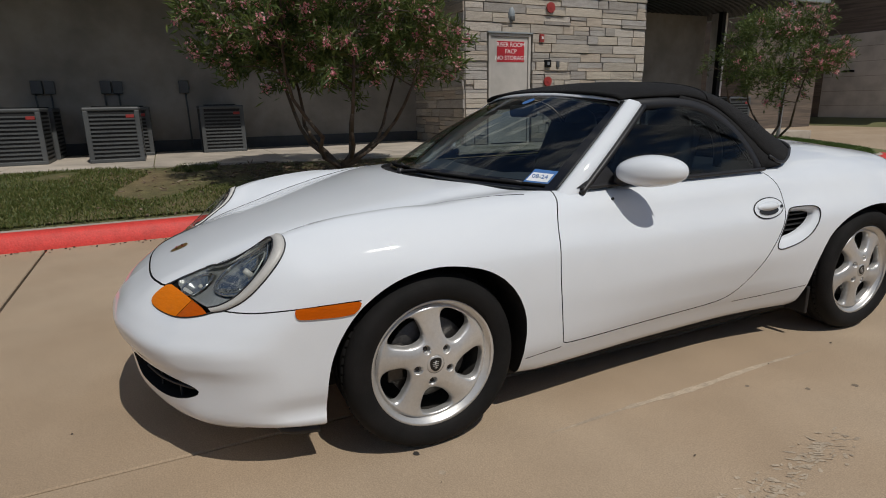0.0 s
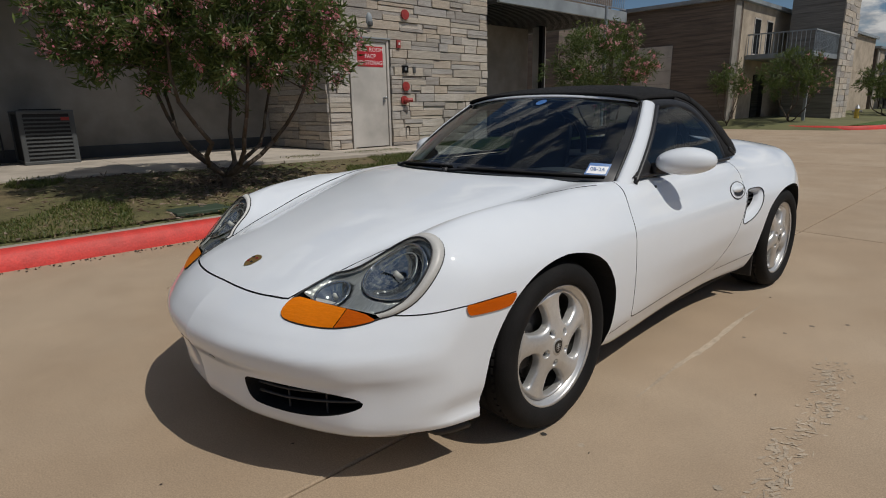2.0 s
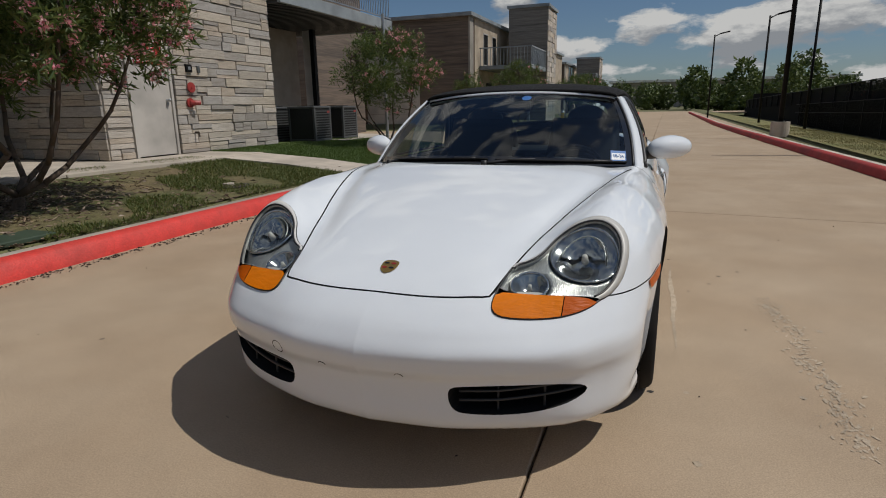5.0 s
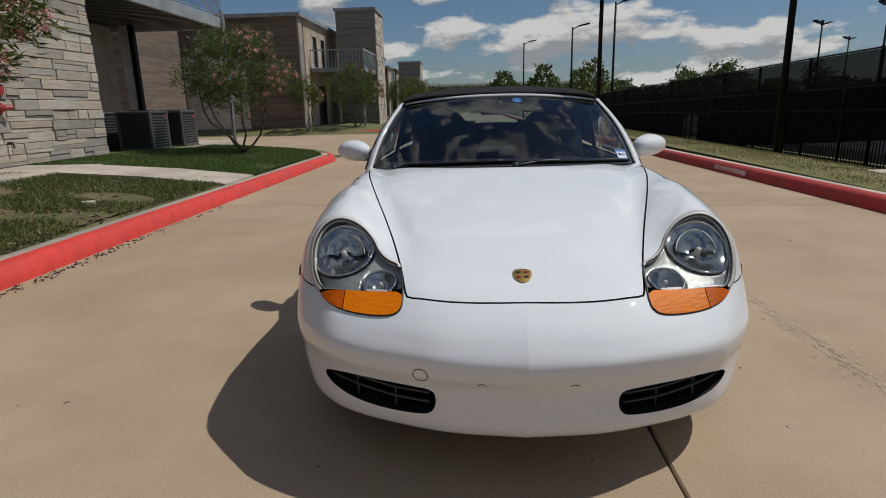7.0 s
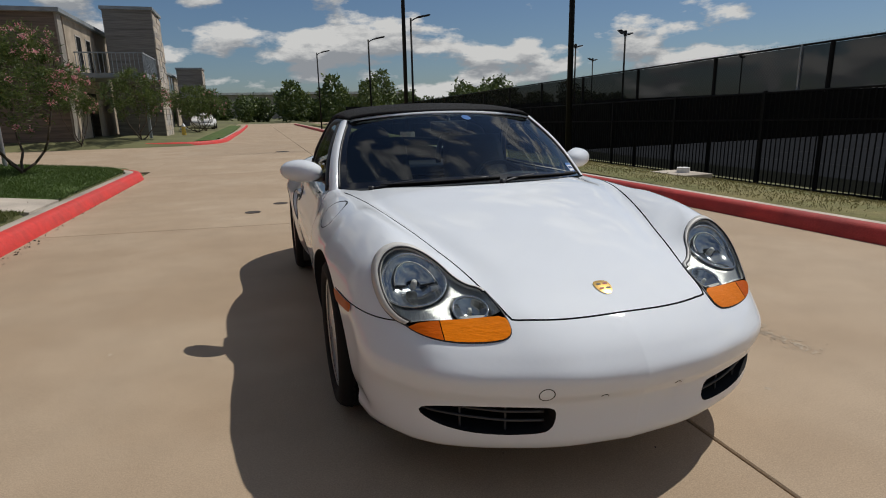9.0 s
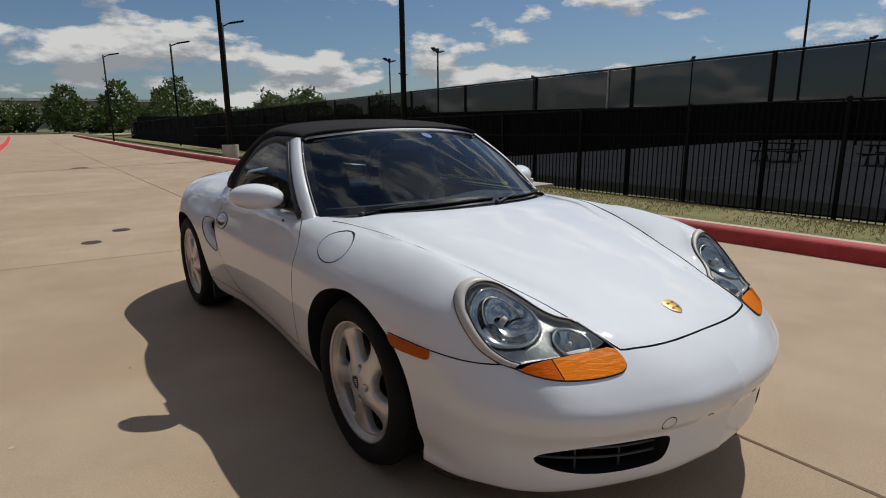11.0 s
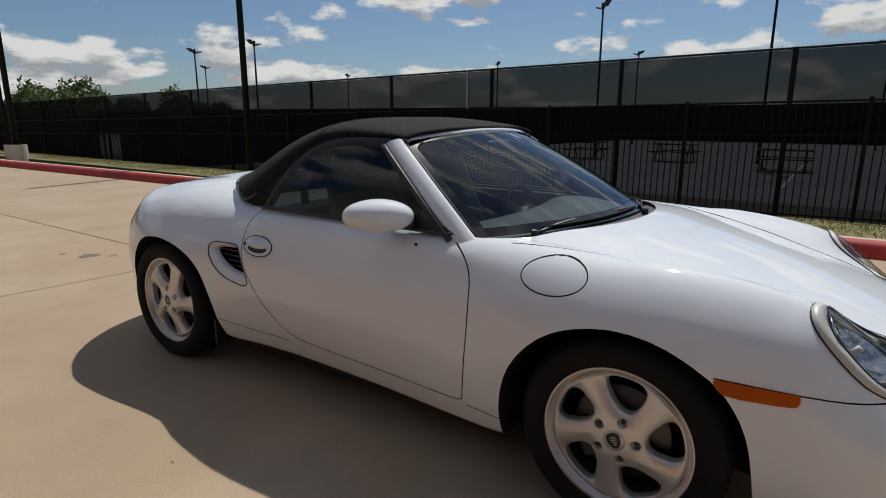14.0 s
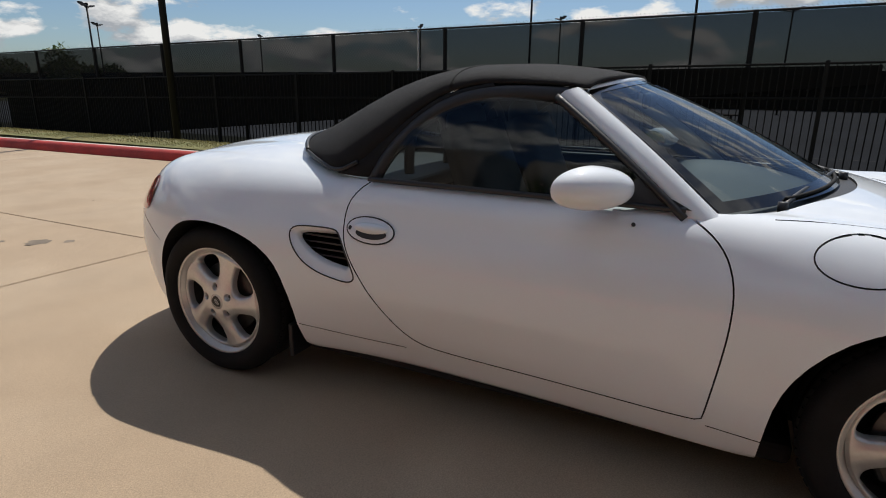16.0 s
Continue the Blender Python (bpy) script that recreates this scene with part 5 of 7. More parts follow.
LEFT, RIGHT = View((0, 1, 0), (0, 0, 1), (1, 0, 0)), View((0, 1, 0), (0, 0, 1), (-1, 0, 0))
TOP, FRONT = View((1, 0, 0), (0, 1, 0), (0, 0, 1)), View((1, 0, 0), (0, 0, 1), (0, -1, 0))
LAMP = View((1, 0, 0), (0, 1, 1), (0, -1, 1))


def rounded(pts, n=90, closed=True, passes=2):
    """Even points along a polyline with its corners rounded off."""
    p = np.array(pts, float)
    for _ in range(passes):
        q = np.roll(p, -1, 0) if closed else p[1:]
        a = p if closed else p[:-1]
        c = np.empty((2 * len(a), p.shape[1]))
        c[0::2], c[1::2] = a * 0.75 + q * 0.25, a * 0.25 + q * 0.75
        p = c if closed else np.vstack([p[:1], c, p[-1:]])
    if closed:
        p = np.vstack([p, p[:1]])
    s = np.concatenate([[0], np.cumsum(np.linalg.norm(np.diff(p, axis=0), axis=1))])
    u = np.linspace(0, s[-1], n + 1)[:-1] if closed else np.linspace(0, s[-1], n)
    return np.stack([np.interp(u, s, p[:, k]) for k in range(p.shape[1])], 1)


def mirrored(uv):
    return np.asarray(uv)[::-1] * (-1, 1)


def mesh_from(verts, faces):
    bm = bmesh.new()
    vs = [bm.verts.new(v) for v in verts]
    for f in faces:
        try:
            bm.faces.new([vs[i] for i in f])
        except ValueError:
            pass
    return bm


def prism(view, uv, t0, t1):
    """A solid with the outline uv between two depths along the view."""
    a, b = view.place(uv, t0), view.place(uv, t1)
    n = len(uv)
    bm = mesh_from(np.vstack([a, b]), [list(range(n))[::-1], list(range(n, 2 * n))] + [[i, (i + 1) % n, n + (i + 1) % n, n + i] for i in range(n)])
    bmesh.ops.recalc_face_normals(bm, faces=bm.faces)
    return bm


def slit(view, uv, t0, t1, width=0.0045, closed=True):
    """A thin-walled curtain along a line: what a shut line removes."""
    p = np.asarray(uv, float)
    d = (np.roll(p, -1, 0) - np.roll(p, 1, 0)) if closed else np.gradient(p, axis=0)
    d /= np.maximum(np.linalg.norm(d, axis=1, keepdims=True), 1e-9)
    nn = np.stack([-d[:, 1], d[:, 0]], 1) * width / 2
    rings = [view.place(p + nn, t0), view.place(p - nn, t0), view.place(p - nn, t1), view.place(p + nn, t1)]
    n = len(p)
    faces = []
    for i in range(n if closed else n - 1):
        j = (i + 1) % n
        faces += [[k * n + i, k * n + j, ((k + 1) % 4) * n + j, ((k + 1) % 4) * n + i] for k in range(4)]
    if not closed:
        faces += [[0, n, 2 * n, 3 * n], [4 * n - 1, 3 * n - 1, 2 * n - 1, n - 1]]
    bm = mesh_from(np.vstack(rings), faces)
    bmesh.ops.recalc_face_normals(bm, faces=bm.faces)
    return bm


def patch(view, uv, rings=8, lift=0.002, center=None, dome=0.0):
    """A piece of skin inside an outline, lifted off the body along its normal. Returns points and faces."""
    uv = np.asarray(uv, float)
    c = np.array(center) if center is not None else uv.mean(0)
    n = len(uv)
    grid = [c[None, :]] + [c + (uv - c) * (k / rings) for k in range(1, rings + 1)]
    flat = np.vstack(grid)
    p = view.skin(flat)
    r = np.concatenate([[0]] + [[k / rings] * n for k in range(1, rings + 1)])
    p = p + gradient(p) * (lift + dome * (1 - r ** 3))[:, None]
    faces = [[0, 1 + i, 1 + (i + 1) % n] for i in range(n)]
    for k in range(rings - 1):
        faces += [[1 + k * n + i, 1 + (k + 1) * n + i, 1 + (k + 1) * n + (i + 1) % n, 1 + k * n + (i + 1) % n] for i in range(n)]
    bm = mesh_from(p, faces)
    bm.faces.ensure_lookup_table()
    out = gradient(p[:1])[0]
    if bm.faces[0].normal.length == 0:
        bm.normal_update()
    if bm.faces[0].normal.dot(Vector(out)) < 0:
        bmesh.ops.reverse_faces(bm, faces=bm.faces)
    return bm


def skin_line(view, uv, radius, lift=0.0, closed=False, seg=6):
    """A round bead that follows a line over the skin."""
    p = view.skin(np.asarray(uv, float))
    nrm = gradient(p)
    p = p + nrm * lift
    return bead(p, nrm, radius, closed, seg)


def bead(p, nrm, radius, closed=False, seg=6, flat=1.0):
    p = np.asarray(p, float)
    d = (np.roll(p, -1, 0) - np.roll(p, 1, 0)) if closed else np.gradient(p, axis=0)
    d /= np.maximum(np.linalg.norm(d, axis=1, keepdims=True), 1e-9)
    s = np.cross(d, nrm)
    s /= np.maximum(np.linalg.norm(s, axis=1, keepdims=True), 1e-9)
    up = np.cross(s, d)
    n = len(p)
    ang = np.linspace(0, 2 * np.pi, seg, endpoint=False)
    verts = np.vstack([p + radius * (math.cos(a) * s + flat * math.sin(a) * up) for a in ang])
    faces = []
    for i in range(n if closed else n - 1):
        j = (i + 1) % n
        faces += [[k * n + i, k * n + j, ((k + 1) % seg) * n + j, ((k + 1) % seg) * n + i] for k in range(seg)]
    if not closed:
        faces += [[k * n for k in range(seg)], [k * n + n - 1 for k in range(seg)][::-1]]
    bm = mesh_from(verts, faces)
    bmesh.ops.recalc_face_normals(bm, faces=bm.faces)
    return bm


# the raw skin: rays from a spine inside the body
def raw_body():
    y_a, y_b, z0 = -0.42, 2.80, 0.34
    n_ang, n_cap, n_mid = 212, 52, 156
    ang = np.linspace(0, 2 * np.pi, n_ang, endpoint=False)
    rings = []
    for k in range(1, n_cap + 1):
        a = math.pi / 2 * k / n_cap
        rings.append((y_a, -math.cos(a), math.sin(a)))
    for k in range(1, n_mid):
        rings.append((y_a + (y_b - y_a) * k / n_mid, 0.0, 1.0))
    for k in range(0, n_cap):
        a = math.pi / 2 * k / n_cap
        rings.append((y_b, math.sin(a), math.cos(a)))
    org = np.array([(0, r[0], z0) for r in rings for _ in ang] + [(0, y_a, z0), (0, y_b, z0)])
    way = np.array([(r[2] * math.sin(a), r[1], r[2] * math.cos(a)) for r in rings for a in ang] + [(0, -1, 0), (0, 1, 0)])
    lo, hi = np.zeros(len(org)), np.full(len(org), 1.6)
    for _ in range(34):
        mid = (lo + hi) / 2
        ins = shape(org + way * mid[:, None]) < 0
        lo, hi = np.where(ins, mid, lo), np.where(ins, hi, mid)
    pts = org + way * lo[:, None]
    R = len(rings)
    faces = []
    for r in range(R - 1):
        faces += [[r * n_ang + i, r * n_ang + (i + 1) % n_ang, (r + 1) * n_ang + (i + 1) % n_ang, (r + 1) * n_ang + i] for i in range(n_ang)]
    faces += [[R * n_ang, (i + 1) % n_ang, i] for i in range(n_ang)]
    faces += [[R * n_ang + 1, (R - 1) * n_ang + i, (R - 1) * n_ang + (i + 1) % n_ang] for i in range(n_ang)]
    me = bpy.data.meshes.new("raw_body")
    me.from_pydata(pts.tolist(), [], faces)
    bm = bmesh.new()
    bm.from_mesh(me)
    bmesh.ops.recalc_face_normals(bm, faces=bm.faces)
    bm.to_mesh(me)
    bm.free()
    return me


def circle(cx, cy, r, n=64, a0=0.0):
    a = np.linspace(0, 2 * np.pi, n, endpoint=False) + a0
    return np.stack([cx + r * np.cos(a), cy + r * np.sin(a)], 1)


# outlines, for the car's left side (mirrored for its right)
DOOR = rounded([(0.575, 0.95), (0.560, 0.845), (0.515, 0.775), (0.492, 0.66), (0.494, 0.54), (0.512, 0.42), (0.536, 0.29), (0.542, 0.278), (0.70, 0.276), (1.10, 0.280), (1.38, 0.288), (1.48, 0.305), (1.56, 0.37), (1.65, 0.485), (1.73, 0.608), (1.758, 0.70), (1.764, 0.765), (1.735, 0.825), (1.68, 0.87), (1.66, 0.95)], 150, passes=2)
ARCH_F = rounded([(0.352, 0.05), (0.354, 0.28), (0.358, 0.40), (0.332, 0.49), (0.275, 0.575), (0.195, 0.630), (0.10, 0.656), (0.0, 0.666), (-0.10, 0.650), (-0.19, 0.610), (-0.27, 0.548), (-0.33, 0.455), (-0.362, 0.36), (-0.374, 0.22), (-0.380, 0.05)], 90, passes=1)
ARCH_FR = rounded([(0.402, 0.05), (0.398, 0.28), (0.382, 0.40), (0.345, 0.492), (0.275, 0.578), (0.195, 0.632), (0.10, 0.660), (0.0, 0.669), (-0.10, 0.653), (-0.19, 0.613), (-0.265, 0.565), (-0.315, 0.50), (-0.35, 0.42), (-0.371, 0.30), (-0.378, 0.20), (-0.38, 0.05)], 90, passes=1)
DOOR_R = rounded([(0.70, 0.95), (0.668, 0.850), (0.590, 0.810), (0.540, 0.757), (0.514, 0.68), (0.514, 0.57), (0.527, 0.45), (0.547, 0.29), (0.553, 0.278), (0.70, 0.276), (1.10, 0.280), (1.38, 0.288), (1.48, 0.305), (1.56, 0.37), (1.65, 0.485), (1.73, 0.608), (1.758, 0.70), (1.764, 0.765), (1.735, 0.825), (1.68, 0.87), (1.66, 0.95)], 150, passes=2)
SILL_FRONT = rounded([(0.536, 0.2655), (0.47, 0.2605), (0.37, 0.2535)], 8, closed=False)
ARCH_R = rounded([(1.97, 0.05), (1.985, 0.24), (1.994, 0.38), (2.037, 0.52), (2.10, 0.585), (2.18, 0.628), (2.30, 0.660), (2.42, 0.668), (2.53, 0.648), (2.63, 0.578), (2.70, 0.47), (2.73, 0.35), (2.735, 0.05)], 90, passes=1)
INTAKE = rounded([(1.985, 0.665), (1.968, 0.685), (1.923, 0.691), (1.80, 0.693), (1.772, 0.682), (1.745, 0.632), (1.712, 0.56), (1.70, 0.525), (1.722, 0.508), (1.76, 0.508), (1.85, 0.525), (1.92, 0.56), (1.962, 0.61)], 60)
INTAKE_IN = rounded([(1.962, 0.662), (1.952, 0.676), (1.92, 0.682), (1.80, 0.685), (1.782, 0.674), (1.762, 0.63), (1.742, 0.58), (1.735, 0.558), (1.748, 0.548), (1.775, 0.550), (1.85, 0.566), (1.91, 0.598), (1.944, 0.635)], 60)
GRILLE = rounded([(0.270, 0.285), (0.268, 0.325), (0.280, 0.345), (0.33, 0.348), (0.42, 0.350), (0.52, 0.350), (0.59, 0.342), (0.630, 0.332), (0.650, 0.316), (0.648, 0.300), (0.625, 0.284), (0.58, 0.266), (0.51, 0.252), (0.41, 0.246), (0.33, 0.250), (0.288, 0.257)], 64)
HOOD_SIDE = [(0.361, -0.805), (0.370, -0.768), (0.390, -0.670), (0.424, -0.545), (0.472, -0.38), (0.513, -0.25), (0.566, -0.076), (0.620, 0.12), (0.655, 0.28), (0.682, 0.44)]
HOOD_FRONT = [(x, -0.856 + 0.056 * (abs(x) / 0.372) ** 3) for x in np.linspace(-0.34, 0.34, 13)]


def ws_base(x):
    return 0.215 + 0.365 * (abs(x) / 0.69) ** 2.3


HOOD_BACK = [(x, ws_base(x) - 0.045) for x in np.linspace(0.66, -0.66, 17)]
HOOD_LINE = rounded([(-x, y) for x, y in HOOD_SIDE[::-1]] + HOOD_FRONT + HOOD_SIDE, 150, closed=False, passes=2)
HOOD = rounded([(-x, y) for x, y in HOOD_SIDE[::-1]] + HOOD_FRONT + HOOD_SIDE + HOOD_BACK, 200, passes=1)
COCKPIT = rounded([(-0.69, 0.56)] + [(x, ws_base(x) - 0.045) for x in np.linspace(-0.66, 0.66, 15)] + [(0.69, 0.56), (0.705, 0.70), (0.715, 1.0), (0.715, 1.5), (0.70, 1.78), (0.66, 1.90), (0.52, 2.10), (0.30, 2.25), (0, 2.30), (-0.30, 2.25), (-0.52, 2.10), (-0.66, 1.90), (-0.70, 1.78), (-0.715, 1.5), (-0.715, 1.0), (-0.705, 0.70)], 140, passes=1)
LENS = [(0.374, -0.127), (0.382, -0.070), (0.392, -0.014), (0.398, 0.006), (0.440, 0.030), (0.478, 0.078), (0.508, 0.145), (0.556, 0.203), (0.612, 0.234), (0.668, 0.238), (0.714, 0.205), (0.735, 0.133), (0.724, 0.030), (0.692, -0.043), (0.664, -0.075)]
AMBER = [(0.374, -0.133), (0.45, -0.119), (0.55, -0.101), (0.660, -0.081), (0.645, -0.106), (0.605, -0.145), (0.552, -0.175), (0.475, -0.201), (0.412, -0.213), (0.382, -0.207), (0.371, -0.180)]
LAMP_ALL = rounded(LENS + AMBER[4:], 110, passes=2)
FLAP = circle(0.242, 0.780, 0.0, 48) + np.stack([0.108 * np.cos(np.linspace(0, 2 * np.pi, 48, endpoint=False)), 0.053 * np.sin(np.linspace(0, 2 * np.pi, 48, endpoint=False))], 1)
SEAM = rounded([(-0.715, 0.590), (-0.68, 0.580), (-0.62, 0.573), (-0.55, 0.574), (-0.455, 0.582), (-0.250, 0.588)], 30, closed=False)
SEAM_R = rounded([(2.70, 0.545), (2.85, 0.62), (3.0, 0.63), (3.2, 0.63)], 24, closed=False)
SILL = rounded([(0.37, 0.262), (1.50, 0.262), (1.74, 0.268), (1.99, 0.294)], 20, closed=False)
SILL_CUT = rounded([(1.533, 0.2683), (1.74, 0.2701), (1.9805, 0.2937)], 12, closed=False)
TOW = circle(-0.311, 0.400, 0.022, 32)


def cut(me, cutters):
    """Takes the cutters away from a mesh, group by group; a cut that goes wrong is tried again a hair aside."""
    for bms in cutters:
        cm = bpy.data.meshes.new("cut_tool")
        joined = bmesh.new()
        for b in bms:
            tmp = bpy.data.meshes.new("t")
            b.to_mesh(tmp)
            b.free()
            joined.from_mesh(tmp)
            bpy.data.meshes.remove(tmp)
        joined.to_mesh(cm)
        joined.free()
        cm.materials.append(M["well"])
        ob, to = new("cut_work", me), new("cut_tool", cm)
        md = ob.modifiers.new("cut", "BOOLEAN")
        md.operation, md.object, md.solver = "DIFFERENCE", to, "EXACT"
        md.material_mode = "TRANSFER"
        for aside in ((0, 0, 0), (0.0004, 0.0003, 0.0005), (-0.0006, 0.0007, -0.0003), (0.0009, -0.0008, 0.0011), (0.0002, 0.0013, 0.0008)):
            to.location = aside
            bpy.context.view_layer.update()
            res = bpy.data.meshes.new_from_object(ob.evaluated_get(bpy.context.evaluated_depsgraph_get()))
            if len(res.polygons) > 0.7 * len(me.polygons):
                break
            bpy.data.meshes.remove(res)
            res = None
        for o in (ob, to):
            bpy.data.objects.remove(o)
        bpy.data.meshes.remove(cm)
        if res is not None:
            bpy.data.meshes.remove(me)
            me = res
    return me


M["paint"] = material("white_car_paint", (0.755, 0.795, 0.84), 0.55, vary=0.008, fine_vary=0.01, fine=300, coat=1.0, spec=0.12, other=(0.745, 0.783, 0.825), patch=3)
M["well"] = material("black_inner_lining", (0.006, 0.006, 0.007), 0.85, vary=0.2, bump=0.2)
M["black_plastic"] = material("black_plastic", (0.018, 0.018, 0.02), 0.45, vary=0.15, scale=30, bump=0.08, bump_scale=300)
M["rubber"] = material("tyre_rubber", (0.007, 0.007, 0.007), 0.8, vary=0.2, scale=20, bump=0.15, bump_scale=200, other=(0.011, 0.010, 0.010), patch=8, spec=0.25)
M["alloy"] = material("silver_alloy", (0.70, 0.695, 0.68), 0.38, metal=0.62, vary=0.05, scale=40, fine_vary=0.04, coat=0.35)
M["steel"] = material("brake_steel", (0.11, 0.105, 0.10), 0.45, metal=0.9, vary=0.15, scale=60)
M["chrome"] = material("chrome", (0.80, 0.80, 0.80), 0.08, metal=1.0, vary=0.02)
M["fabric"] = material("black_roof_fabric", (0.016, 0.016, 0.017), 0.9, vary=0.2, scale=20, fine=900, fine_vary=0.3, bump=0.35, bump_scale=900, spec=0.25)
M["leather"] = material("dark_grey_leather", (0.03, 0.03, 0.034), 0.5, vary=0.12, scale=25, bump=0.15, bump_scale=250)
M["glass"] = glass("car_glass", (0.66, 0.75, 0.76), 0.09)
M["glass_dark"] = glass("side_glass", (0.42, 0.47, 0.48), 0.05)
M["lens"] = glass("clear_lens", (0.88, 0.90, 0.89), 0.04)
M["amber"] = material("amber_lens", (0.86, 0.22, 0.002), 0.4, vary=0.05, scale=30, stretch=(1, 1, 5), bump=0.25, bump_scale=30, coat=0.12, spec=0.12)
M["amber_deep"] = material("deep_amber_lens", (0.60, 0.11, 0.001), 0.4, vary=0.06, scale=30, stretch=(1, 1, 5), bump=0.25, bump_scale=30, coat=0.10, spec=0.12)
M["gold"] = material("gilt_badge", (0.75, 0.48, 0.15), 0.3, metal=0.9)
M["black"] = material("badge_black", (0.01, 0.01, 0.01), 0.4)
M["red"] = material("badge_red", (0.35, 0.02, 0.02), 0.4)

both = lambda fn, uv, t0, t1, **k: [fn(LEFT, uv, t0, t1, **k), fn(RIGHT, uv, t0, t1, **k)]
solid = cut(raw_body(), [
    [prism(LEFT, ARCH_F, 0.50, 1.1), prism(RIGHT, ARCH_FR, 0.50, 1.1)] + both(prism, ARCH_R, 0.50, 1.1) + [prism(FRONT, GRILLE, 0.70, 1.2), prism(FRONT, mirrored(GRILLE), 0.70, 1.2), prism(TOP, COCKPIT, 0.40, 1.4)],
    both(prism, INTAKE, 0.70, 1.1) + [prism(LAMP, LAMP_ALL, 0.72, 1.6), prism(LAMP, mirrored(LAMP_ALL), 0.72, 1.6)],
    [slit(LEFT, DOOR, 0.66, 1.1), slit(RIGHT, DOOR_R, 0.66, 1.1)],
    [slit(TOP, HOOD_LINE, 0.40, 1.3, width=0.0062, closed=False)],
    both(slit, SEAM, 0.5, 1.1, closed=False, width=0.004) + both(slit, SEAM_R, 0.5, 1.1, closed=False, width=0.004),
    [slit(RIGHT, FLAP, 0.6, 1.1, width=0.004), slit(FRONT, TOW, 0.8, 1.2, width=0.003)],
    both(slit, SILL_CUT, 0.68, 1.12, closed=False, width=0.0034),
    both(slit, SILL_FRONT, 0.69, 1.13, closed=False, width=0.0036),
])


def inside(poly, uv):
    """Which points lie in a polygon."""
    x, y = uv[:, 0], uv[:, 1]
    r = np.zeros(len(uv), bool)
    a = np.asarray(poly)
    for (x0, y0), (x1, y1) in zip(a, np.roll(a, -1, 0)):
        c = (y0 > y) != (y1 > y)
        r ^= c & (x < (x1 - x0) * (y - y0) / ((y1 - y0) if y1 != y0 else 1e-9) + x0)
    return r


def panels(me):
    """Splits the cut body into its panels and gives the skin its true normals."""
    nv, nf, nl = len(me.vertices), len(me.polygons), len(me.loops)
    co = np.empty(nv * 3)
    me.vertices.foreach_get("co", co)
    co = co.reshape(-1, 3)
    cen = np.empty(nf * 3)
    me.polygons.foreach_get("center", cen)
    cen = cen.reshape(-1, 3)
    nor = np.empty(nf * 3)
    me.polygons.foreach_get("normal", nor)
    nor = nor.reshape(-1, 3)
    grad, fval = gradient(co), np.abs(shape(co))
    gcen = gradient(cen)
    skin = (np.abs(shape(cen)) < 0.008) & ((nor * gcen).sum(1) > 0.6)
    side = np.abs(cen[:, 0]) > 0.60
    yz, xy = cen[:, 1:3], cen[:, :2]
    kind = np.full(nf, "body", dtype=object)
    kind[~skin] = "inner_lining"
    kind[skin & (cen[:, 1] < -0.2) & (cen[:, 2] < 0.572) & ~inside(HOOD, xy)] = "front_bumper"
    low = np.interp(cen[:, 1], SEAM[:, 0], SEAM[:, 1])
    kind[skin & (cen[:, 1] < -0.2) & (cen[:, 2] >= 0.572) & (cen[:, 2] < low) & side] = "front_bumper"
    kind[skin & (cen[:, 1] < -0.67) & ~inside(HOOD, xy)] = "front_bumper"
    kind[skin & (cen[:, 1] > 2.69) & (cen[:, 2] < np.interp(cen[:, 1], SEAM_R[:, 0], SEAM_R[:, 1]))] = "rear_bumper"
    kind[skin & inside(HOOD, xy) & (cen[:, 2] > 0.5)] = "bonnet"
    d = skin & side & inside(DOOR, yz)
    kind[d & (cen[:, 0] > 0)] = "door"
    kind[skin & side & inside(DOOR_R, yz) & (cen[:, 0] < 0)] = "door_far"
    kind[skin & (cen[:, 0] < -0.5) & inside(FLAP, yz)] = "fuel_flap"
    kind[skin & side & (cen[:, 2] < np.interp(cen[:, 1], SILL[:, 0], SILL[:, 1])) & (cen[:, 1] > 0.3) & (cen[:, 1] < 2.1) & (cen[:, 0] > 0)] = "sill"
    kind[skin & side & (cen[:, 2] < np.interp(cen[:, 1], SILL[:, 0], SILL[:, 1])) & (cen[:, 1] > 0.3) & (cen[:, 1] < 2.1) & (cen[:, 0] < 0)] = "sill_far"
    made = {}
    for k in sorted(set(kind)):
        idx = np.nonzero(kind == k)[0]
        used, faces, norms = {}, [], []
        for f in idx:
            p = me.polygons[int(f)]
            ids = []
            for v in p.vertices:
                if v not in used:
                    used[v] = len(used)
                ids.append(used[v])
                norms.append(grad[v] if skin[f] and fval[v] < 0.006 else nor[f])
            faces.append(ids)
        sub = bpy.data.meshes.new(k)
        sub.from_pydata([co[v] for v in used], [], faces)
        sub.polygons.foreach_set("use_smooth", [True] * len(faces))
        sub.normals_split_custom_set([tuple(n) for n in norms])
        name = k.replace("_far", "")
        sub.materials.append(M["well"] if k == "inner_lining" else M["paint"])
        ob = new(name, sub)
        ob.parent = car
        made[k] = ob
    return made


skin_parts = panels(solid)
bpy.data.meshes.remove(solid)


# ---- glass, soft top and cabin ----
def surface(f, nu, nv, flip=False):
    """A grid over the unit square; f gives a point."""
    pts = np.array([[f(i / (nu - 1), j / (nv - 1)) for j in range(nv)] for i in range(nu)])
    faces = [[i * nv + j, (i + 1) * nv + j, (i + 1) * nv + j + 1, i * nv + j + 1] for i in range(nu - 1) for j in range(nv - 1)]
    if flip:
        faces = [q[::-1] for q in faces]
    return mesh_from(pts.reshape(-1, 3), faces)


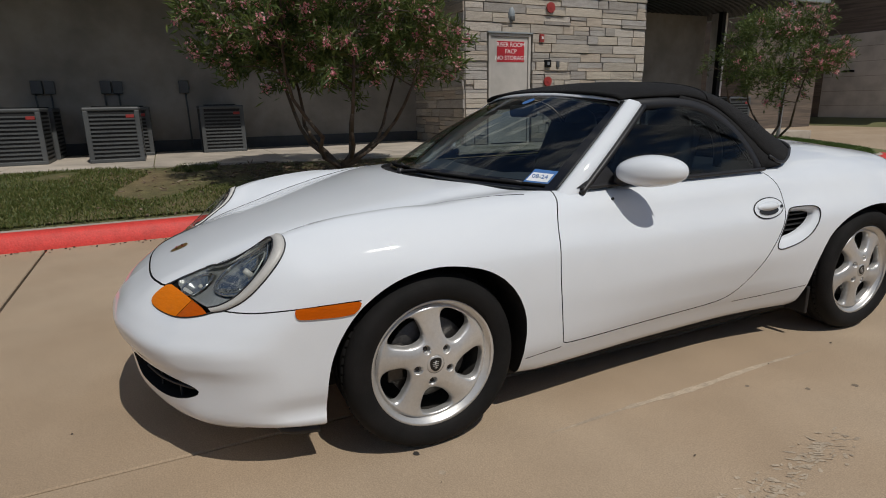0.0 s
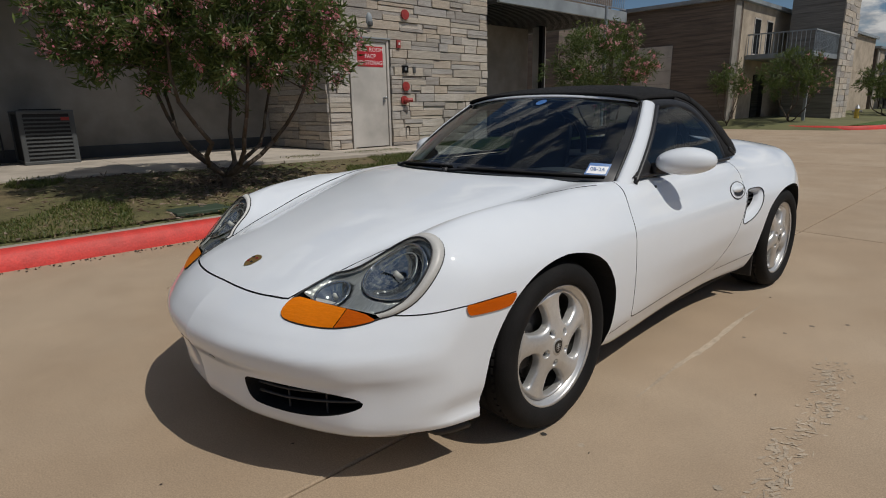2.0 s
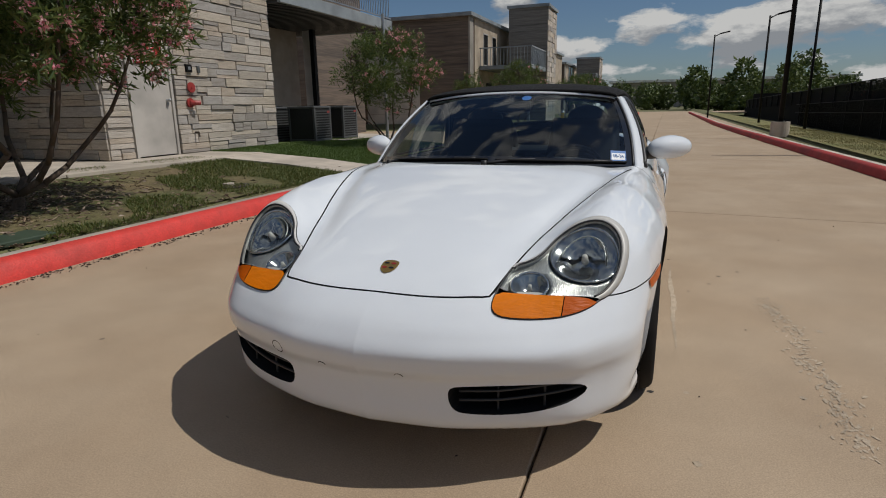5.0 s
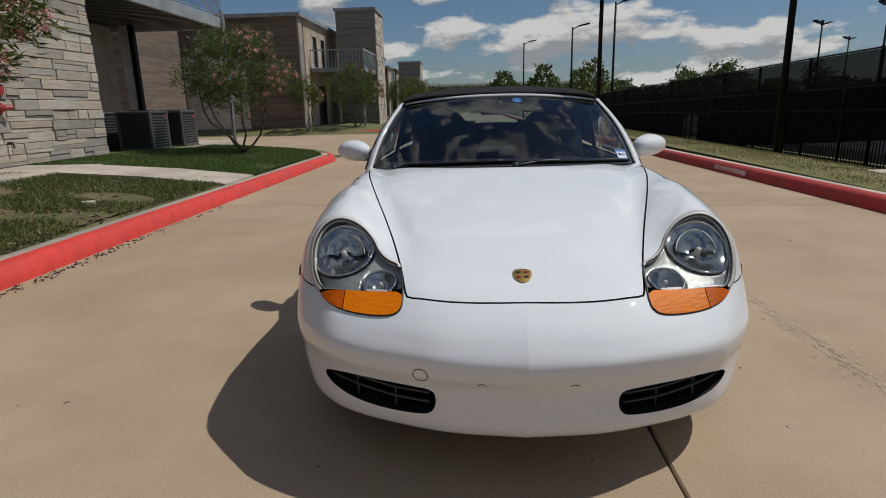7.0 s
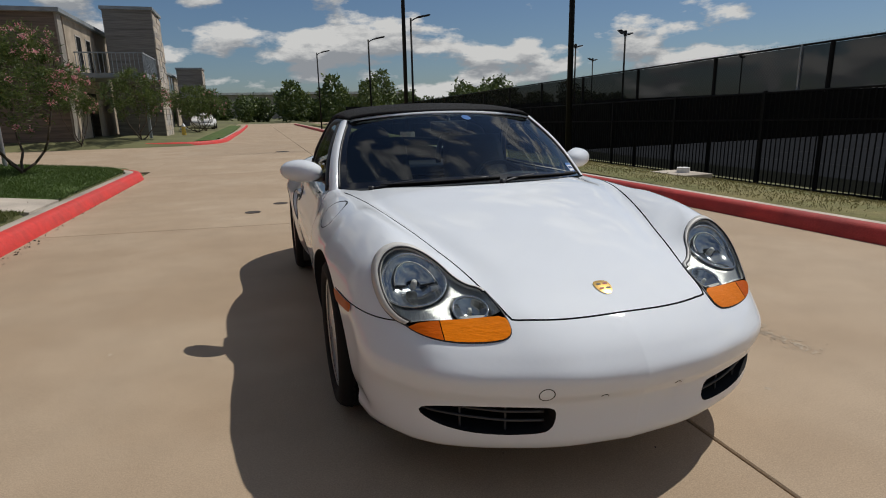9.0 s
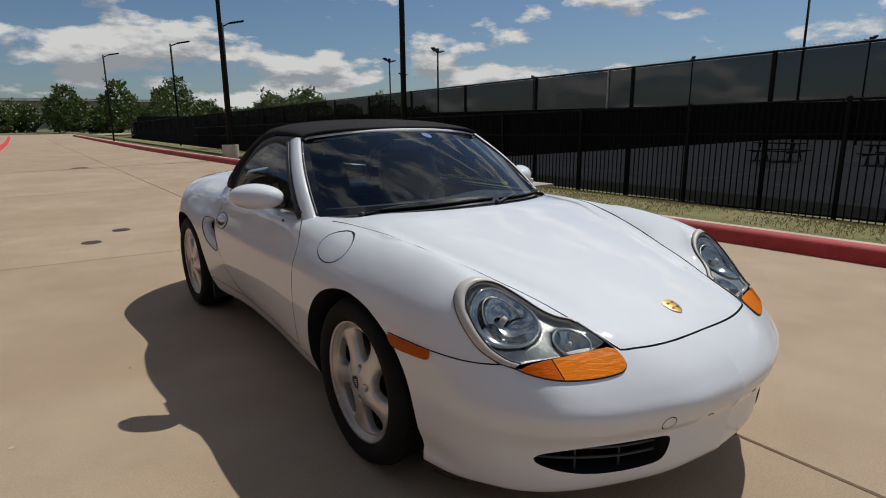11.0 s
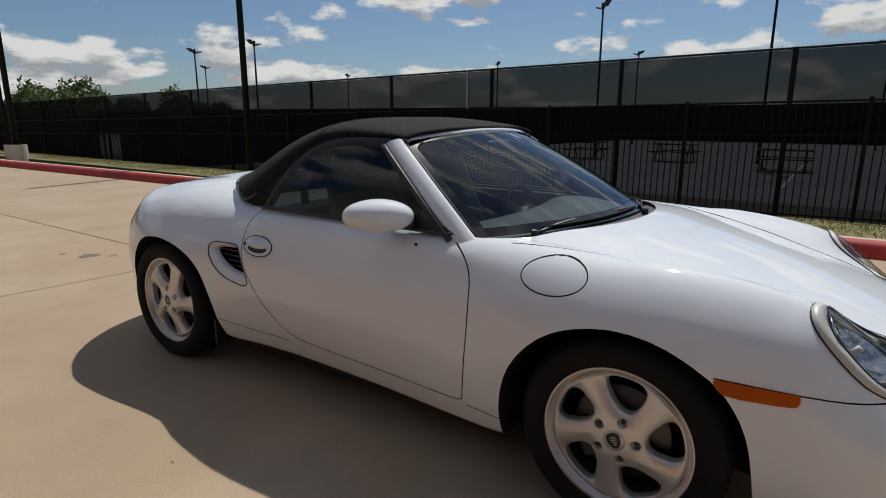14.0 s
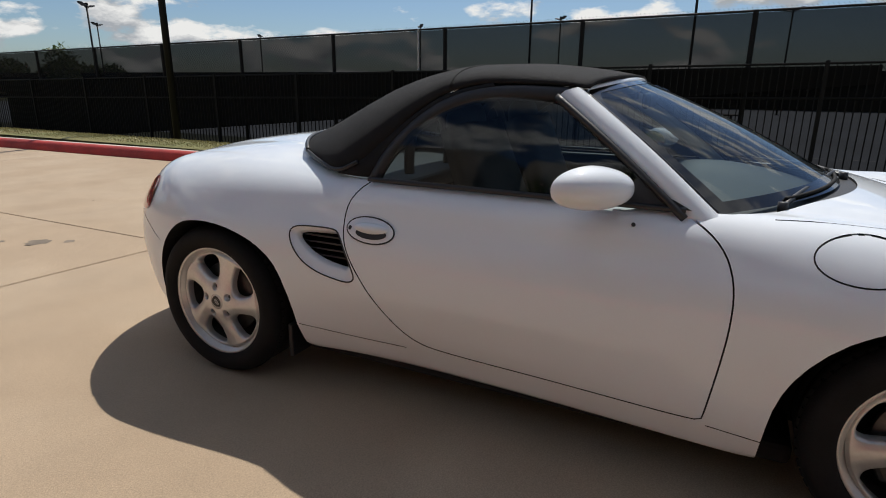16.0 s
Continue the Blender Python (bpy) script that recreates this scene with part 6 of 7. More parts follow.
def thick(bm, t):
    """Gives a sheet a thickness, inwards."""
    bmesh.ops.recalc_face_normals(bm, faces=bm.faces)
    bmesh.ops.solidify(bm, geom=bm.faces[:], thickness=t)
    return bm


def ws(u, v, grow=0.0):
    """The windscreen: u from the car's right (-1) to its left (1), v from the base (0) to the top edge (1)."""
    au = abs(u)
    b = np.array((0.688 * u, 0.222 + 0.362 * au ** 2.3, 0.884 - 0.040 * au ** 2))
    t = np.array((0.560 * u, 0.914 + 0.095 * au ** 2.4, 1.209 - 0.040 * au ** 2.2))
    bow = 0.018 * math.sin(math.pi * min(max(v, 0), 1)) * (1 - 0.4 * au)
    p = b + (t - b) * v
    return p + np.array((0, -0.5, 0.85)) * (bow + grow) + np.array((0.02 * u * math.sin(math.pi * v), 0, 0))


windscreen = part("windscreen", surface(lambda a, b: ws((2 * a - 1) * 0.985, 0.005 + 0.975 * b), 41, 21), M["glass"], car, "raked glass windscreen", smooth=True)
M["frit"] = material("black_glass_border", (0.010, 0.010, 0.011), 0.15, coat=0.6)


def ws_strip(path, width, lift, inward):
    """A flat band along a path of (u, v) on the screen, between that path and another one."""
    out = np.array([ws(u, v, lift) for u, v in path])
    inn = np.array([ws(u, v, lift) for u, v in inward])
    n = len(path)
    return mesh_from(np.vstack([out, inn]), [[i, i + 1, n + i + 1, n + i] for i in range(n - 1)])


K = 60
edge = [(-1.0, v) for v in np.linspace(0, 0.93, 24)] + [(-0.985 + 0.0 * u, 0.96) for u in [0]] + [(u, 1.0) for u in np.linspace(-0.94, 0.94, 40)] + [(0.985, 0.96)] + [(1.0, v) for v in np.linspace(0.93, 0, 24)]
inner = [(u * 0.945, v * 0.945 + 0.012) for u, v in edge]
part("screen_border", ws_strip(edge, 0, 0.0015, inner), M["frit"], car, "black border of the windscreen", smooth=True)
low = [(u, 0.0) for u in np.linspace(-1, 1, 41)]
part("screen_border", ws_strip(low, 0, 0.0016, [(u, 0.075) for u in np.linspace(-1, 1, 41)]), M["frit"], car, smooth=True)

# white frame: two pillars and the header
for s in (-1, 1):
    rail = np.array([ws(s * 1.0, v, 0.0) for v in np.linspace(-0.06, 1.0, 26)])
    rows = []
    for i, p in enumerate(rail):
        k = i / 25
        w = 0.058 - 0.012 * k
        rows.append([p + np.array((0.000 * s, 0, -0.004)), p + np.array((0.003 * s, 0.002, 0.010)), p + np.array((0.016 * s, 0.012, 0.014)), p + np.array((s * w * 0.72, 0.045, 0.004)), p + np.array((s * w * 0.80, 0.066, -0.014)), p + np.array((s * w * 0.55, 0.075, -0.03)), p + np.array((0.0, 0.05, -0.045))])
    m = len(rows[0])
    bm = mesh_from(np.array(rows).reshape(-1, 3), [[i * m + j, i * m + (j + 1) % m, (i + 1) * m + (j + 1) % m, (i + 1) * m + j] for i in range(len(rows) - 1) for j in range(m)])
    bmesh.ops.recalc_face_normals(bm, faces=bm.faces)
    part("windscreen_pillar", bm, M["paint"], car, "white windscreen pillar", smooth=True)
    seal = np.array([ws(s * 1.0, v, 0.0) + np.array((0.050 * s - 0.008 * v * s, 0.068, -0.016)) for v in np.linspace(0.02, 1.0, 24)])
    part("seal", bead(seal, np.tile((0, -0.5, 0.8), (24, 1)), 0.012), M["black_plastic"], car, "black rubber pillar seal", smooth=True)
    part("seal", bead(np.array([ws(s * 0.995, v, 0.004) for v in np.linspace(0.0, 0.97, 24)]), np.tile((0, -0.5, 0.8), (24, 1)), 0.005), M["black_plastic"], car, smooth=True)
hd = []
for u in np.linspace(-1.0, 1.0, 45):
    p = ws(u, 1.0)
    hd.append([p + np.array((0, -0.004, -0.004)), p + np.array((0, 0.0, 0.008)), p + np.array((0, 0.012, 0.012)), p + np.array((0, 0.034, 0.012)), p + np.array((0, 0.036, -0.02)), p + np.array((0, 0.01, -0.02))])
m = 6
bm = mesh_from(np.array(hd).reshape(-1, 3), [[i * m + j, i * m + (j + 1) % m, (i + 1) * m + (j + 1) % m, (i + 1) * m + j] for i in range(len(hd) - 1) for j in range(m)])
bmesh.ops.recalc_face_normals(bm, faces=bm.faces)
part("windscreen_header", bm, M["paint"], car, "white header rail over the windscreen", smooth=True)

# cowl under the wipers
part("cowl", surface(lambda a, b: np.array((0.675 * (2 * a - 1), ws_base(0.675 * (2 * a - 1)) - 0.05 + 0.085 * b, 0.872 - 0.042 * abs(2 * a - 1) ** 2 + 0.006 * b)), 41, 4), M["black_plastic"], car, "black plastic cowl below the windscreen", smooth=True)


def wiper(base_u, tip_u, tip_v):
    a, b = ws(base_u, -0.03, 0.012), ws(tip_u, tip_v, 0.010)
    k = (a + (b - a) * 0.45) + np.array((0, -0.01, 0.016))
    pts = rounded([a, (a + k) / 2 + np.array((0, 0, 0.008)), k, (k + b) / 2, b], 14, closed=False, passes=1)
    w = part("wiper", bead(pts, np.tile((0, -0.5, 0.85), (14, 1)), 0.0075), M["black_plastic"], car, "black wiper arm", smooth=True)
    span = np.array([ws(tip_u + (base_u - tip_u) * q * 0.92, tip_v + (0.015 - tip_v) * q * 0.7, 0.007) for q in np.linspace(-0.12, 1, 14)])
    part("blade", bead(span, np.tile((0, -0.5, 0.85), (14, 1)), 0.006), M["rubber"], w, smooth=True)
    part("pivot", tube(a + np.array((0, 0, -0.02)), a + np.array((0, 0, 0.014)), 0.014), M["black_plastic"], w, smooth=True)


wiper(0.06, 0.86, 0.035)
wiper(-0.80, -0.02, 0.03)

# soft top: ribs from edge to middle
TOP_E = [(0.556, 0.985, 1.180), (0.572, 1.10, 1.190), (0.584, 1.30, 1.193), (0.602, 1.45, 1.163), (0.632, 1.57, 1.088), (0.668, 1.67, 0.995), (0.694, 1.765, 0.918), (0.700, 1.85, 0.876), (0.652, 1.965, 0.902), (0.56, 2.10, 0.928)]
TOP_C = [(0.922, 1.228), (1.05, 1.250), (1.28, 1.270), (1.48, 1.267), (1.66, 1.242), (1.82, 1.198), (1.97, 1.137), (2.10, 1.075), (2.22, 1.015), (2.325, 0.966)]
e_i = np.linspace(0, 1, len(TOP_E))
top_e = [curve1(list(zip(e_i, [p[k] for p in TOP_E]))) for k in range(3)]
top_c = [curve1(list(zip(e_i, [p[k] for p in TOP_C]))) for k in range(2)]


def soft(u, v, grow=0.0):
    s, au = (1 if u >= 0 else -1), abs(u)
    xe, ye, ze = (float(f(np.array(v))) for f in top_e)
    yc, zc = (float(f(np.array(v))) for f in top_c)
    a = au * math.pi / 2
    power = 0.75 if v < 0.75 else 0.75 + (v - 0.75) * 1.2
    z = ze + (zc - ze) * max(math.cos(a), 0.0) ** power
    return np.array((s * (xe + grow) * math.sin(a) ** 1.0, yc + (ye - yc) * math.sin(a) ** 2.2, z + grow))


NU, NV = 57, 46
grid = np.array([[soft(2 * i / (NU - 1) - 1, j / (NV - 1)) for j in range(NV)] for i in range(NU)])
cloth, pane = [], []
for i in range(NU - 1):
    for j in range(NV - 1):
        q = [i * NV + j, (i + 1) * NV + j, (i + 1) * NV + j + 1, i * NV + j + 1]
        u, v = (2 * (i + 0.5) / (NU - 1) - 1), (j + 0.5) / (NV - 1)
        (pane if (abs(u) < 0.42 and 0.57 < v < 0.86 and not (abs(u) > 0.38 and (v < 0.595 or v > 0.835))) else cloth).append(q)
bm = mesh_from(grid.reshape(-1, 3), cloth)
bmesh.ops.recalc_face_normals(bm, faces=bm.faces)
bmesh.ops.solidify(bm, geom=bm.faces[:], thickness=0.012)
for vtx in [v for v in bm.verts if not v.link_faces]:
    bm.verts.remove(vtx)
soft_top = part("soft_top", bm, M["fabric"], car, "black fabric soft top, closed", smooth=True)
bm = mesh_from(grid.reshape(-1, 3), pane)
for vtx in [v for v in bm.verts if not v.link_faces]:
    bm.verts.remove(vtx)
part("rear_window", bm, M["glass"], soft_top, "clear rear window", smooth=True)
for v in (0.33,):
    part("seam", bead(np.array([soft(u, v, 0.001) for u in np.linspace(-0.97, 0.97, 40)]), np.tile((0, 0, 1.0), (40, 1)), 0.004, flat=0.6), M["fabric"], soft_top, smooth=True)
hem = np.array([soft(u, 0.995, 0.004) for u in np.linspace(-1, 1, 50)])
part("hem", bead(hem, np.tile((0, 0, 1.0), (50, 1)), 0.009), M["black_plastic"], soft_top, "black rubber hem", smooth=True)
for s in (-1, 1):
    run = np.array([np.array((s * (p[0] + 0.006), p[1], p[2])) for p in rounded([TOP_E[6], TOP_E[7], TOP_E[8], TOP_E[9]], 20, closed=False)])
    part("hem", bead(run, np.tile((s * 0.7, 0, 0.7), (20, 1)), 0.008), M["black_plastic"], soft_top, smooth=True)
    # padded rim over the side window
    RIM = [(0.556, 0.995, 1.163), (0.572, 1.10, 1.173), (0.584, 1.28, 1.176), (0.602, 1.43, 1.146), (0.632, 1.550, 1.070), (0.668, 1.640, 0.972), (0.692, 1.682, 0.895), (0.698, 1.694, 0.868)]
    rim = np.array([(s * (p[0] + 0.004), p[1], p[2] - 0.012) for p in rounded(RIM, 40, closed=False)])
    # cloth between the rim and the hem
    ca = rounded(TOP_E[2:8], 30, closed=False)
    cb = rounded(RIM[2:] + [(0.702, 1.72, 0.866), (0.703, 1.79, 0.868), (0.703, 1.845, 0.872)], 30, closed=False)
    sail = np.vstack([[(s * (p[0] + 0.001), p[1], p[2] + 0.002) for p in ca], [(s * (p[0] + 0.006), p[1], p[2]) for p in (ca + cb) / 2], [(s * (p[0] + 0.004), p[1], p[2]) for p in cb]])
    bm = mesh_from(sail, [[k * 30 + i, k * 30 + i + 1, (k + 1) * 30 + i + 1, (k + 1) * 30 + i] for k in range(2) for i in range(29)])
    bmesh.ops.recalc_face_normals(bm, faces=bm.faces)
    bmesh.ops.solidify(bm, geom=bm.faces[:], thickness=0.008)
    part("sail_panel", bm, M["fabric"], soft_top, smooth=True)
    part("window_rim", bead(rim, np.tile((s * 1.0, 0, 0.3), (40, 1)), 0.026, seg=10, flat=0.55), M["black_plastic"], soft_top, "black padded rim over the side window", smooth=True)

# side windows with a flat sheet curved inwards
WIN = [(0.640, 0.862), (0.78, 0.935), (0.92, 1.042), (1.02, 1.112), (1.10, 1.140), (1.25, 1.152), (1.39, 1.138), (1.48, 1.103), (1.56, 1.043), (1.615, 0.965), (1.650, 0.885), (1.645, 0.858), (1.2, 0.856), (0.8, 0.854)]
WINR = rounded(WIN, 70, passes=1)
for s in (-1, 1):
    c = np.array((1.2, 0.98))
    rings = [c[None]] + [c + (WINR - c) * k / 5 for k in range(1, 6)]
    uv = np.vstack(rings)
    x = 0.722 - 0.33 * (uv[:, 1] - 0.86) - 0.25 * np.maximum(uv[:, 1] - 0.95, 0) ** 1.5 + 0.0 * uv[:, 0]
    pts = np.stack([s * x, uv[:, 0], uv[:, 1]], 1)
    n = len(WINR)
    fs = [[0, 1 + i, 1 + (i + 1) % n] for i in range(n)] + [[1 + k * n + i, 1 + (k + 1) * n + i, 1 + (k + 1) * n + (i + 1) % n, 1 + k * n + (i + 1) % n] for k in range(4) for i in range(n)]
    part("side_window", mesh_from(pts, fs), M["glass_dark"], car, "tinted side window, wound up", smooth=True)
    # black triangle that carries the mirror and the seal along the door's top
    tri = np.array([(s * 0.724, 0.645, 0.858), (s * 0.724, 0.86, 0.862), (s * 0.700, 0.80, 0.935)])
    bm = mesh_from(np.vstack([tri + np.array((s * 0.006, 0, 0)), tri - np.array((s * 0.012, 0, 0))]), [[0, 1, 2], [3, 5, 4], [0, 3, 4, 1], [1, 4, 5, 2], [2, 5, 3, 0]])
    part("mirror_base", bm, M["black_plastic"], car, "black triangular mirror base")
    sl = np.array([(s * (0.730 + 0.0 * y), y, 0.858 + 0.006 * (y - 0.65)) for y in np.linspace(0.66, 1.70, 30)])
    part("seal", bead(sl, np.tile((s * 0.5, 0, 0.8), (30, 1)), 0.009), M["black_plastic"], car, "black rubber window seal", smooth=True)

    # mirror: a rounded shell with a flat back that carries the glass
    bm = bmesh.new()
    bmesh.ops.create_uvsphere(bm, u_segments=40, v_segments=24, radius=1.0)
    ax = Vector((s * 0.80, 0.60, 0.02)).normalized()
    bk = Vector((s * -0.45, 0.893, 0)).normalized()
    for v in bm.verts:
        l, d, h = v.co.x, v.co.y, v.co.z
        wide = 0.130
        taper = 1.0 - 0.22 * max(-l, 0)
        hh = 0.064 * taper * (1 - 0.12 * l)
        hh = hh if h > 0 else hh * 0.92
        depth = (0.085 if d < 0 else 0.030)
        sg = lambda q, e: math.copysign(abs(q) ** e, q)
        v.co = Vector((s * 0.842, 0.905, 0.915)) + ax * (wide * sg(l, 0.86)) + bk * (depth * d) + Vector((0, 0, hh * sg(h, 0.85)))
    bmesh.ops.recalc_face_normals(bm, faces=bm.faces)
    mir = part("door_mirror", bm, M["paint"], car, "white rounded door mirror", smooth=True)
    arm = np.array([(s * 0.722, 0.83, 0.885), (s * 0.745, 0.86, 0.882), (s * 0.775, 0.885, 0.884), (s * 0.82, 0.905, 0.882)])
    part("arm", bead(rounded(arm, 10, closed=False), np.tile((0, 0, 1.0), (10, 1)), 0.026, seg=10), M["black_plastic"], mir, "black mirror arm", smooth=True)
    pl = np.array([Vector((s * 0.842, 0.905, 0.915)) + bk * 0.031 + ax * (0.105 * math.cos(a)) + Vector((0, 0, 0.048 * math.sin(a))) for a in np.linspace(0, 2 * np.pi, 24, endpoint=False)])
    part("mirror_glass", mesh_from(pl, [list(range(24))]), M["chrome"], mir)


# cabin
def seat(x0):
    st = part("seat", box(x0 - 0.24, x0 + 0.24, 0.86, 1.36, 0.42, 0.56, 0.06), M["leather"], car, "dark leather bucket seat", smooth=True)
    back = surface(lambda a, b: np.array((x0 + (0.235 - 0.07 * b) * (2 * a - 1), 1.34 + 0.20 * b - 0.05 * math.cos((2 * a - 1) * 1.4), 0.50 + 0.52 * b)), 9, 9)
    part("backrest", thick(back, 0.11), M["leather"], st, smooth=True)
    head = bmesh.new()
    bmesh.ops.create_uvsphere(head, u_segments=18, v_segments=12, radius=1.0, matrix=Matrix.Translation((x0, 1.50, 1.055)) @ Matrix.Diagonal((0.125, 0.065, 0.085, 1)))
    part("headrest", head, M["leather"], st, smooth=True)


seat(0.34)
seat(-0.34)
dash = surface(lambda a, b: np.array((0.69 * (2 * a - 1), ws_base(0.69 * (2 * a - 1)) + 0.03 + (0.80 - ws_base(0.69 * (2 * a - 1))) * b, 0.838 + 0.015 * math.sin(b * 2.2) - 0.05 * max(b - 0.8, 0) * 5 + (0.03 * math.exp(-((0.69 * (2 * a - 1) - 0.34) / 0.16) ** 2) * math.sin(b * 3.0)))), 33, 12)
M["dash"] = material("grey_dash_top", (0.055, 0.055, 0.06), 0.6, vary=0.1, bump=0.1, bump_scale=400)
part("dashboard", thick(dash, 0.03), M["dash"], car, "dark grey dashboard top", smooth=True)
part("dashboard_front", box(-0.69, 0.69, 0.72, 0.80, 0.45, 0.83, 0.03), M["leather"], car)
rim_p = np.array([(0.34 + 0.185 * math.cos(a), 0.90 + 0.06 * math.sin(a), 0.74 + 0.17 * math.sin(a)) for a in np.linspace(0, 2 * np.pi, 48, endpoint=False)])
wheel_s = part("steering_wheel", bead(rim_p, np.tile((0, 0.9, -0.3), (48, 1)), 0.014, closed=True, seg=8), M["leather"], car, "black leather steering wheel", smooth=True)
part("hub", tube((0.34, 0.87, 0.745), (0.34, 0.91, 0.735), 0.07, 20), M["leather"], wheel_s, smooth=True)
part("spoke", box(0.17, 0.51, 0.885, 0.90, 0.725, 0.755, 0.005), M["leather"], wheel_s)
for x0 in (0.34, -0.34):
    hoop = np.array([(x0 + 0.17 * math.cos(a), 1.66, 0.90 + 0.20 * math.sin(a)) for a in np.linspace(-0.2, math.pi + 0.2, 26)])
    part("roll_hoop", bead(hoop, np.tile((0, 1.0, 0), (26, 1)), 0.02, seg=10), M["leather"], car, "dark padded roll hoop", smooth=True)
part("rear_shelf", box(-0.66, 0.66, 1.62, 2.2, 0.78, 0.84, 0.02), M["leather"], car)
for s in (-1, 1):
    part("door_card", box(s * 0.66, s * 0.70, 0.70, 1.66, 0.42, 0.845, 0.01), M["leather"], car)
part("inner_mirror", box(-0.11, 0.11, 0.86, 0.89, 1.105, 1.165, 0.014), M["black_plastic"], car, "black inner mirror")
part("inner_mirror_stem", tube((0, 0.875, 1.16), (0, 0.90, 1.192), 0.010), M["black_plastic"], car)


# ---- lamps ----
M["grille_grey"] = material("grille_plastic", (0.05, 0.05, 0.052), 0.5)
M["reflector"] = material("lamp_reflector", (0.50, 0.52, 0.53), 0.12, metal=0.92, vary=0.12, scale=14, fine_vary=0.04)
M["lamp_grey"] = material("lamp_bezel", (0.52, 0.53, 0.52), 0.28, metal=0.55, vary=0.25, scale=40, stretch=(7, 1, 1), fine_vary=0.15, bump=0.3, bump_scale=60)
M["rim_grey"] = material("lamp_rim", (0.62, 0.61, 0.58), 0.4, vary=0.05)
LENS_R, AMBER_R = rounded(LENS, 90, passes=2), rounded(AMBER, 60, passes=1)
for s in (1, -1):
    flip = (lambda q: np.asarray(q)) if s > 0 else mirrored
    lamp = part("headlight", patch(LAMP, flip(LENS_R), 9, 0.004, center=(s * 0.58, 0.06)), M["lens"], car, "teardrop headlight with clear lens", smooth=True)
    def side_of(uv, at, sgn):
        """The part of an outline on one side of the line u = at."""
        res = []
        for p, q in zip(uv, np.roll(uv, -1, 0)):
            fp, fq = sgn * (p[0] - at), sgn * (q[0] - at)
            if fp >= 0:
                res.append(p)
            if fp * fq < 0:
                res.append(p + (q - p) * fp / (fp - fq))
        return np.array(res)
    inner_a, outer_a = side_of(AMBER_R, 0.566, -1), side_of(AMBER_R, 0.569, 1)
    part("amber_indicator", patch(LAMP, flip(inner_a), 6, 0.006), M["amber"], lamp, "orange indicator lens", smooth=True)
    part("amber_marker", patch(LAMP, flip(outer_a), 4, 0.006), M["amber_deep"], lamp, "darker orange end of the indicator", smooth=True)
    # pale rim, widest behind the lamp
    o = rounded(LENS[2:], 80, closed=False, passes=2)
    inn = np.array((0.500, -0.050)) + (o - np.array((0.500, -0.050))) * 0.905
    oo, ii = flip(o), flip(inn)
    pa, pb = LAMP.skin(oo), LAMP.skin(ii)
    strip = np.vstack([pa + gradient(pa) * 0.001, pa + gradient(pa) * 0.006, pb + gradient(pb) * 0.008, pb - gradient(pb) * 0.006])
    m_n = len(o)
    bm = mesh_from(strip, [[k * m_n + i, k * m_n + i + 1, (k + 1) * m_n + i + 1, (k + 1) * m_n + i] for k in range(3) for i in range(m_n - 1)])
    bmesh.ops.recalc_face_normals(bm, faces=bm.faces)
    part("lamp_rim", bm, M["rim_grey"], lamp, "pale grey lamp rim", smooth=True)
    part("lamp_seal", bead(pb + gradient(pb) * 0.006, gradient(pb), 0.0035), M["black_plastic"], lamp, smooth=True)
    part("lamp_seal", skin_line(LAMP, flip(LAMP_ALL), 0.0035, 0.001, closed=True), M["black_plastic"], lamp, smooth=True)
    # bowl behind the lens
    def pushed(uv, depth):
        p = LAMP.skin(uv)
        return p - gradient(p) * depth
    o = flip(LENS_R)
    c = np.array((s * 0.58, 0.06))
    n_r = 26
    uv = np.vstack([c + (o - c) * (k / n_r) for k in range(n_r, 0, -1)])
    deep = np.full(len(uv), 0.016)
    deep[:len(o)] = 0.003
    for cu, cv, r_d in ((0.606, 0.082, 0.110), (0.460, -0.066, 0.056)):
        q = np.clip((r_d * 1.04 - np.hypot(uv[:, 0] - s * cu, uv[:, 1] - cv)) / (r_d * 0.12), 0, 1)
        deep = deep + 0.085 * q
    pu = LAMP.skin(uv)
    pu = pu - gradient(pu) * deep[:, None]
    n = len(o)
    bm = mesh_from(pu, [[k * n + i, k * n + (i + 1) % n, (k + 1) * n + (i + 1) % n, (k + 1) * n + i] for k in range(n_r - 1) for i in range(n)])
    part("lamp_bowl", bm, M["lamp_grey"], lamp, "ribbed grey lamp bowl", smooth=True)
    def dish(cu, cv, r, depth, sink):
        uvs = [circle(cu * s, cv, r, 36)] + [circle(cu * s, cv, r * k, 36) for k in (0.92, 0.7, 0.42, 0.01)]
        lv = [pushed(uvs[0], sink), pushed(uvs[1], sink + 0.004), pushed(uvs[2], sink + depth * 0.55), pushed(uvs[3], sink + depth * 0.9), pushed(uvs[4], sink + depth)]
        return mesh_from(np.vstack(lv), [[k * 36 + i, k * 36 + (i + 1) % 36, (k + 1) * 36 + (i + 1) % 36, (k + 1) * 36 + i] for k in range(4) for i in range(36)])
    for cu, cv, r_d in ((0.606, 0.082, 0.108), (0.460, -0.066, 0.054)):
        ring = circle(cu * s, cv, r_d, 48)
        part("bezel_ring", bead(pushed(ring, 0.010), gradient(LAMP.skin(ring)), 0.0042, closed=True), M["chrome"], lamp, "thin chrome ring", smooth=True)
    part("main_reflector", dish(0.606, 0.082, 0.108, 0.060, 0.014), M["reflector"], lamp, "round bright reflector", smooth=True)
    part("small_reflector", dish(0.460, -0.066, 0.050, 0.034, 0.012), M["reflector"], lamp, smooth=True)
    # half-round upper reflector, bulbs and their caps inside the bowls
    ua = np.linspace(0, math.pi, 22)
    arch_uv = np.stack([s * (0.604 + 0.076 * np.cos(ua)), 0.078 + 0.088 * np.sin(ua)], 1)
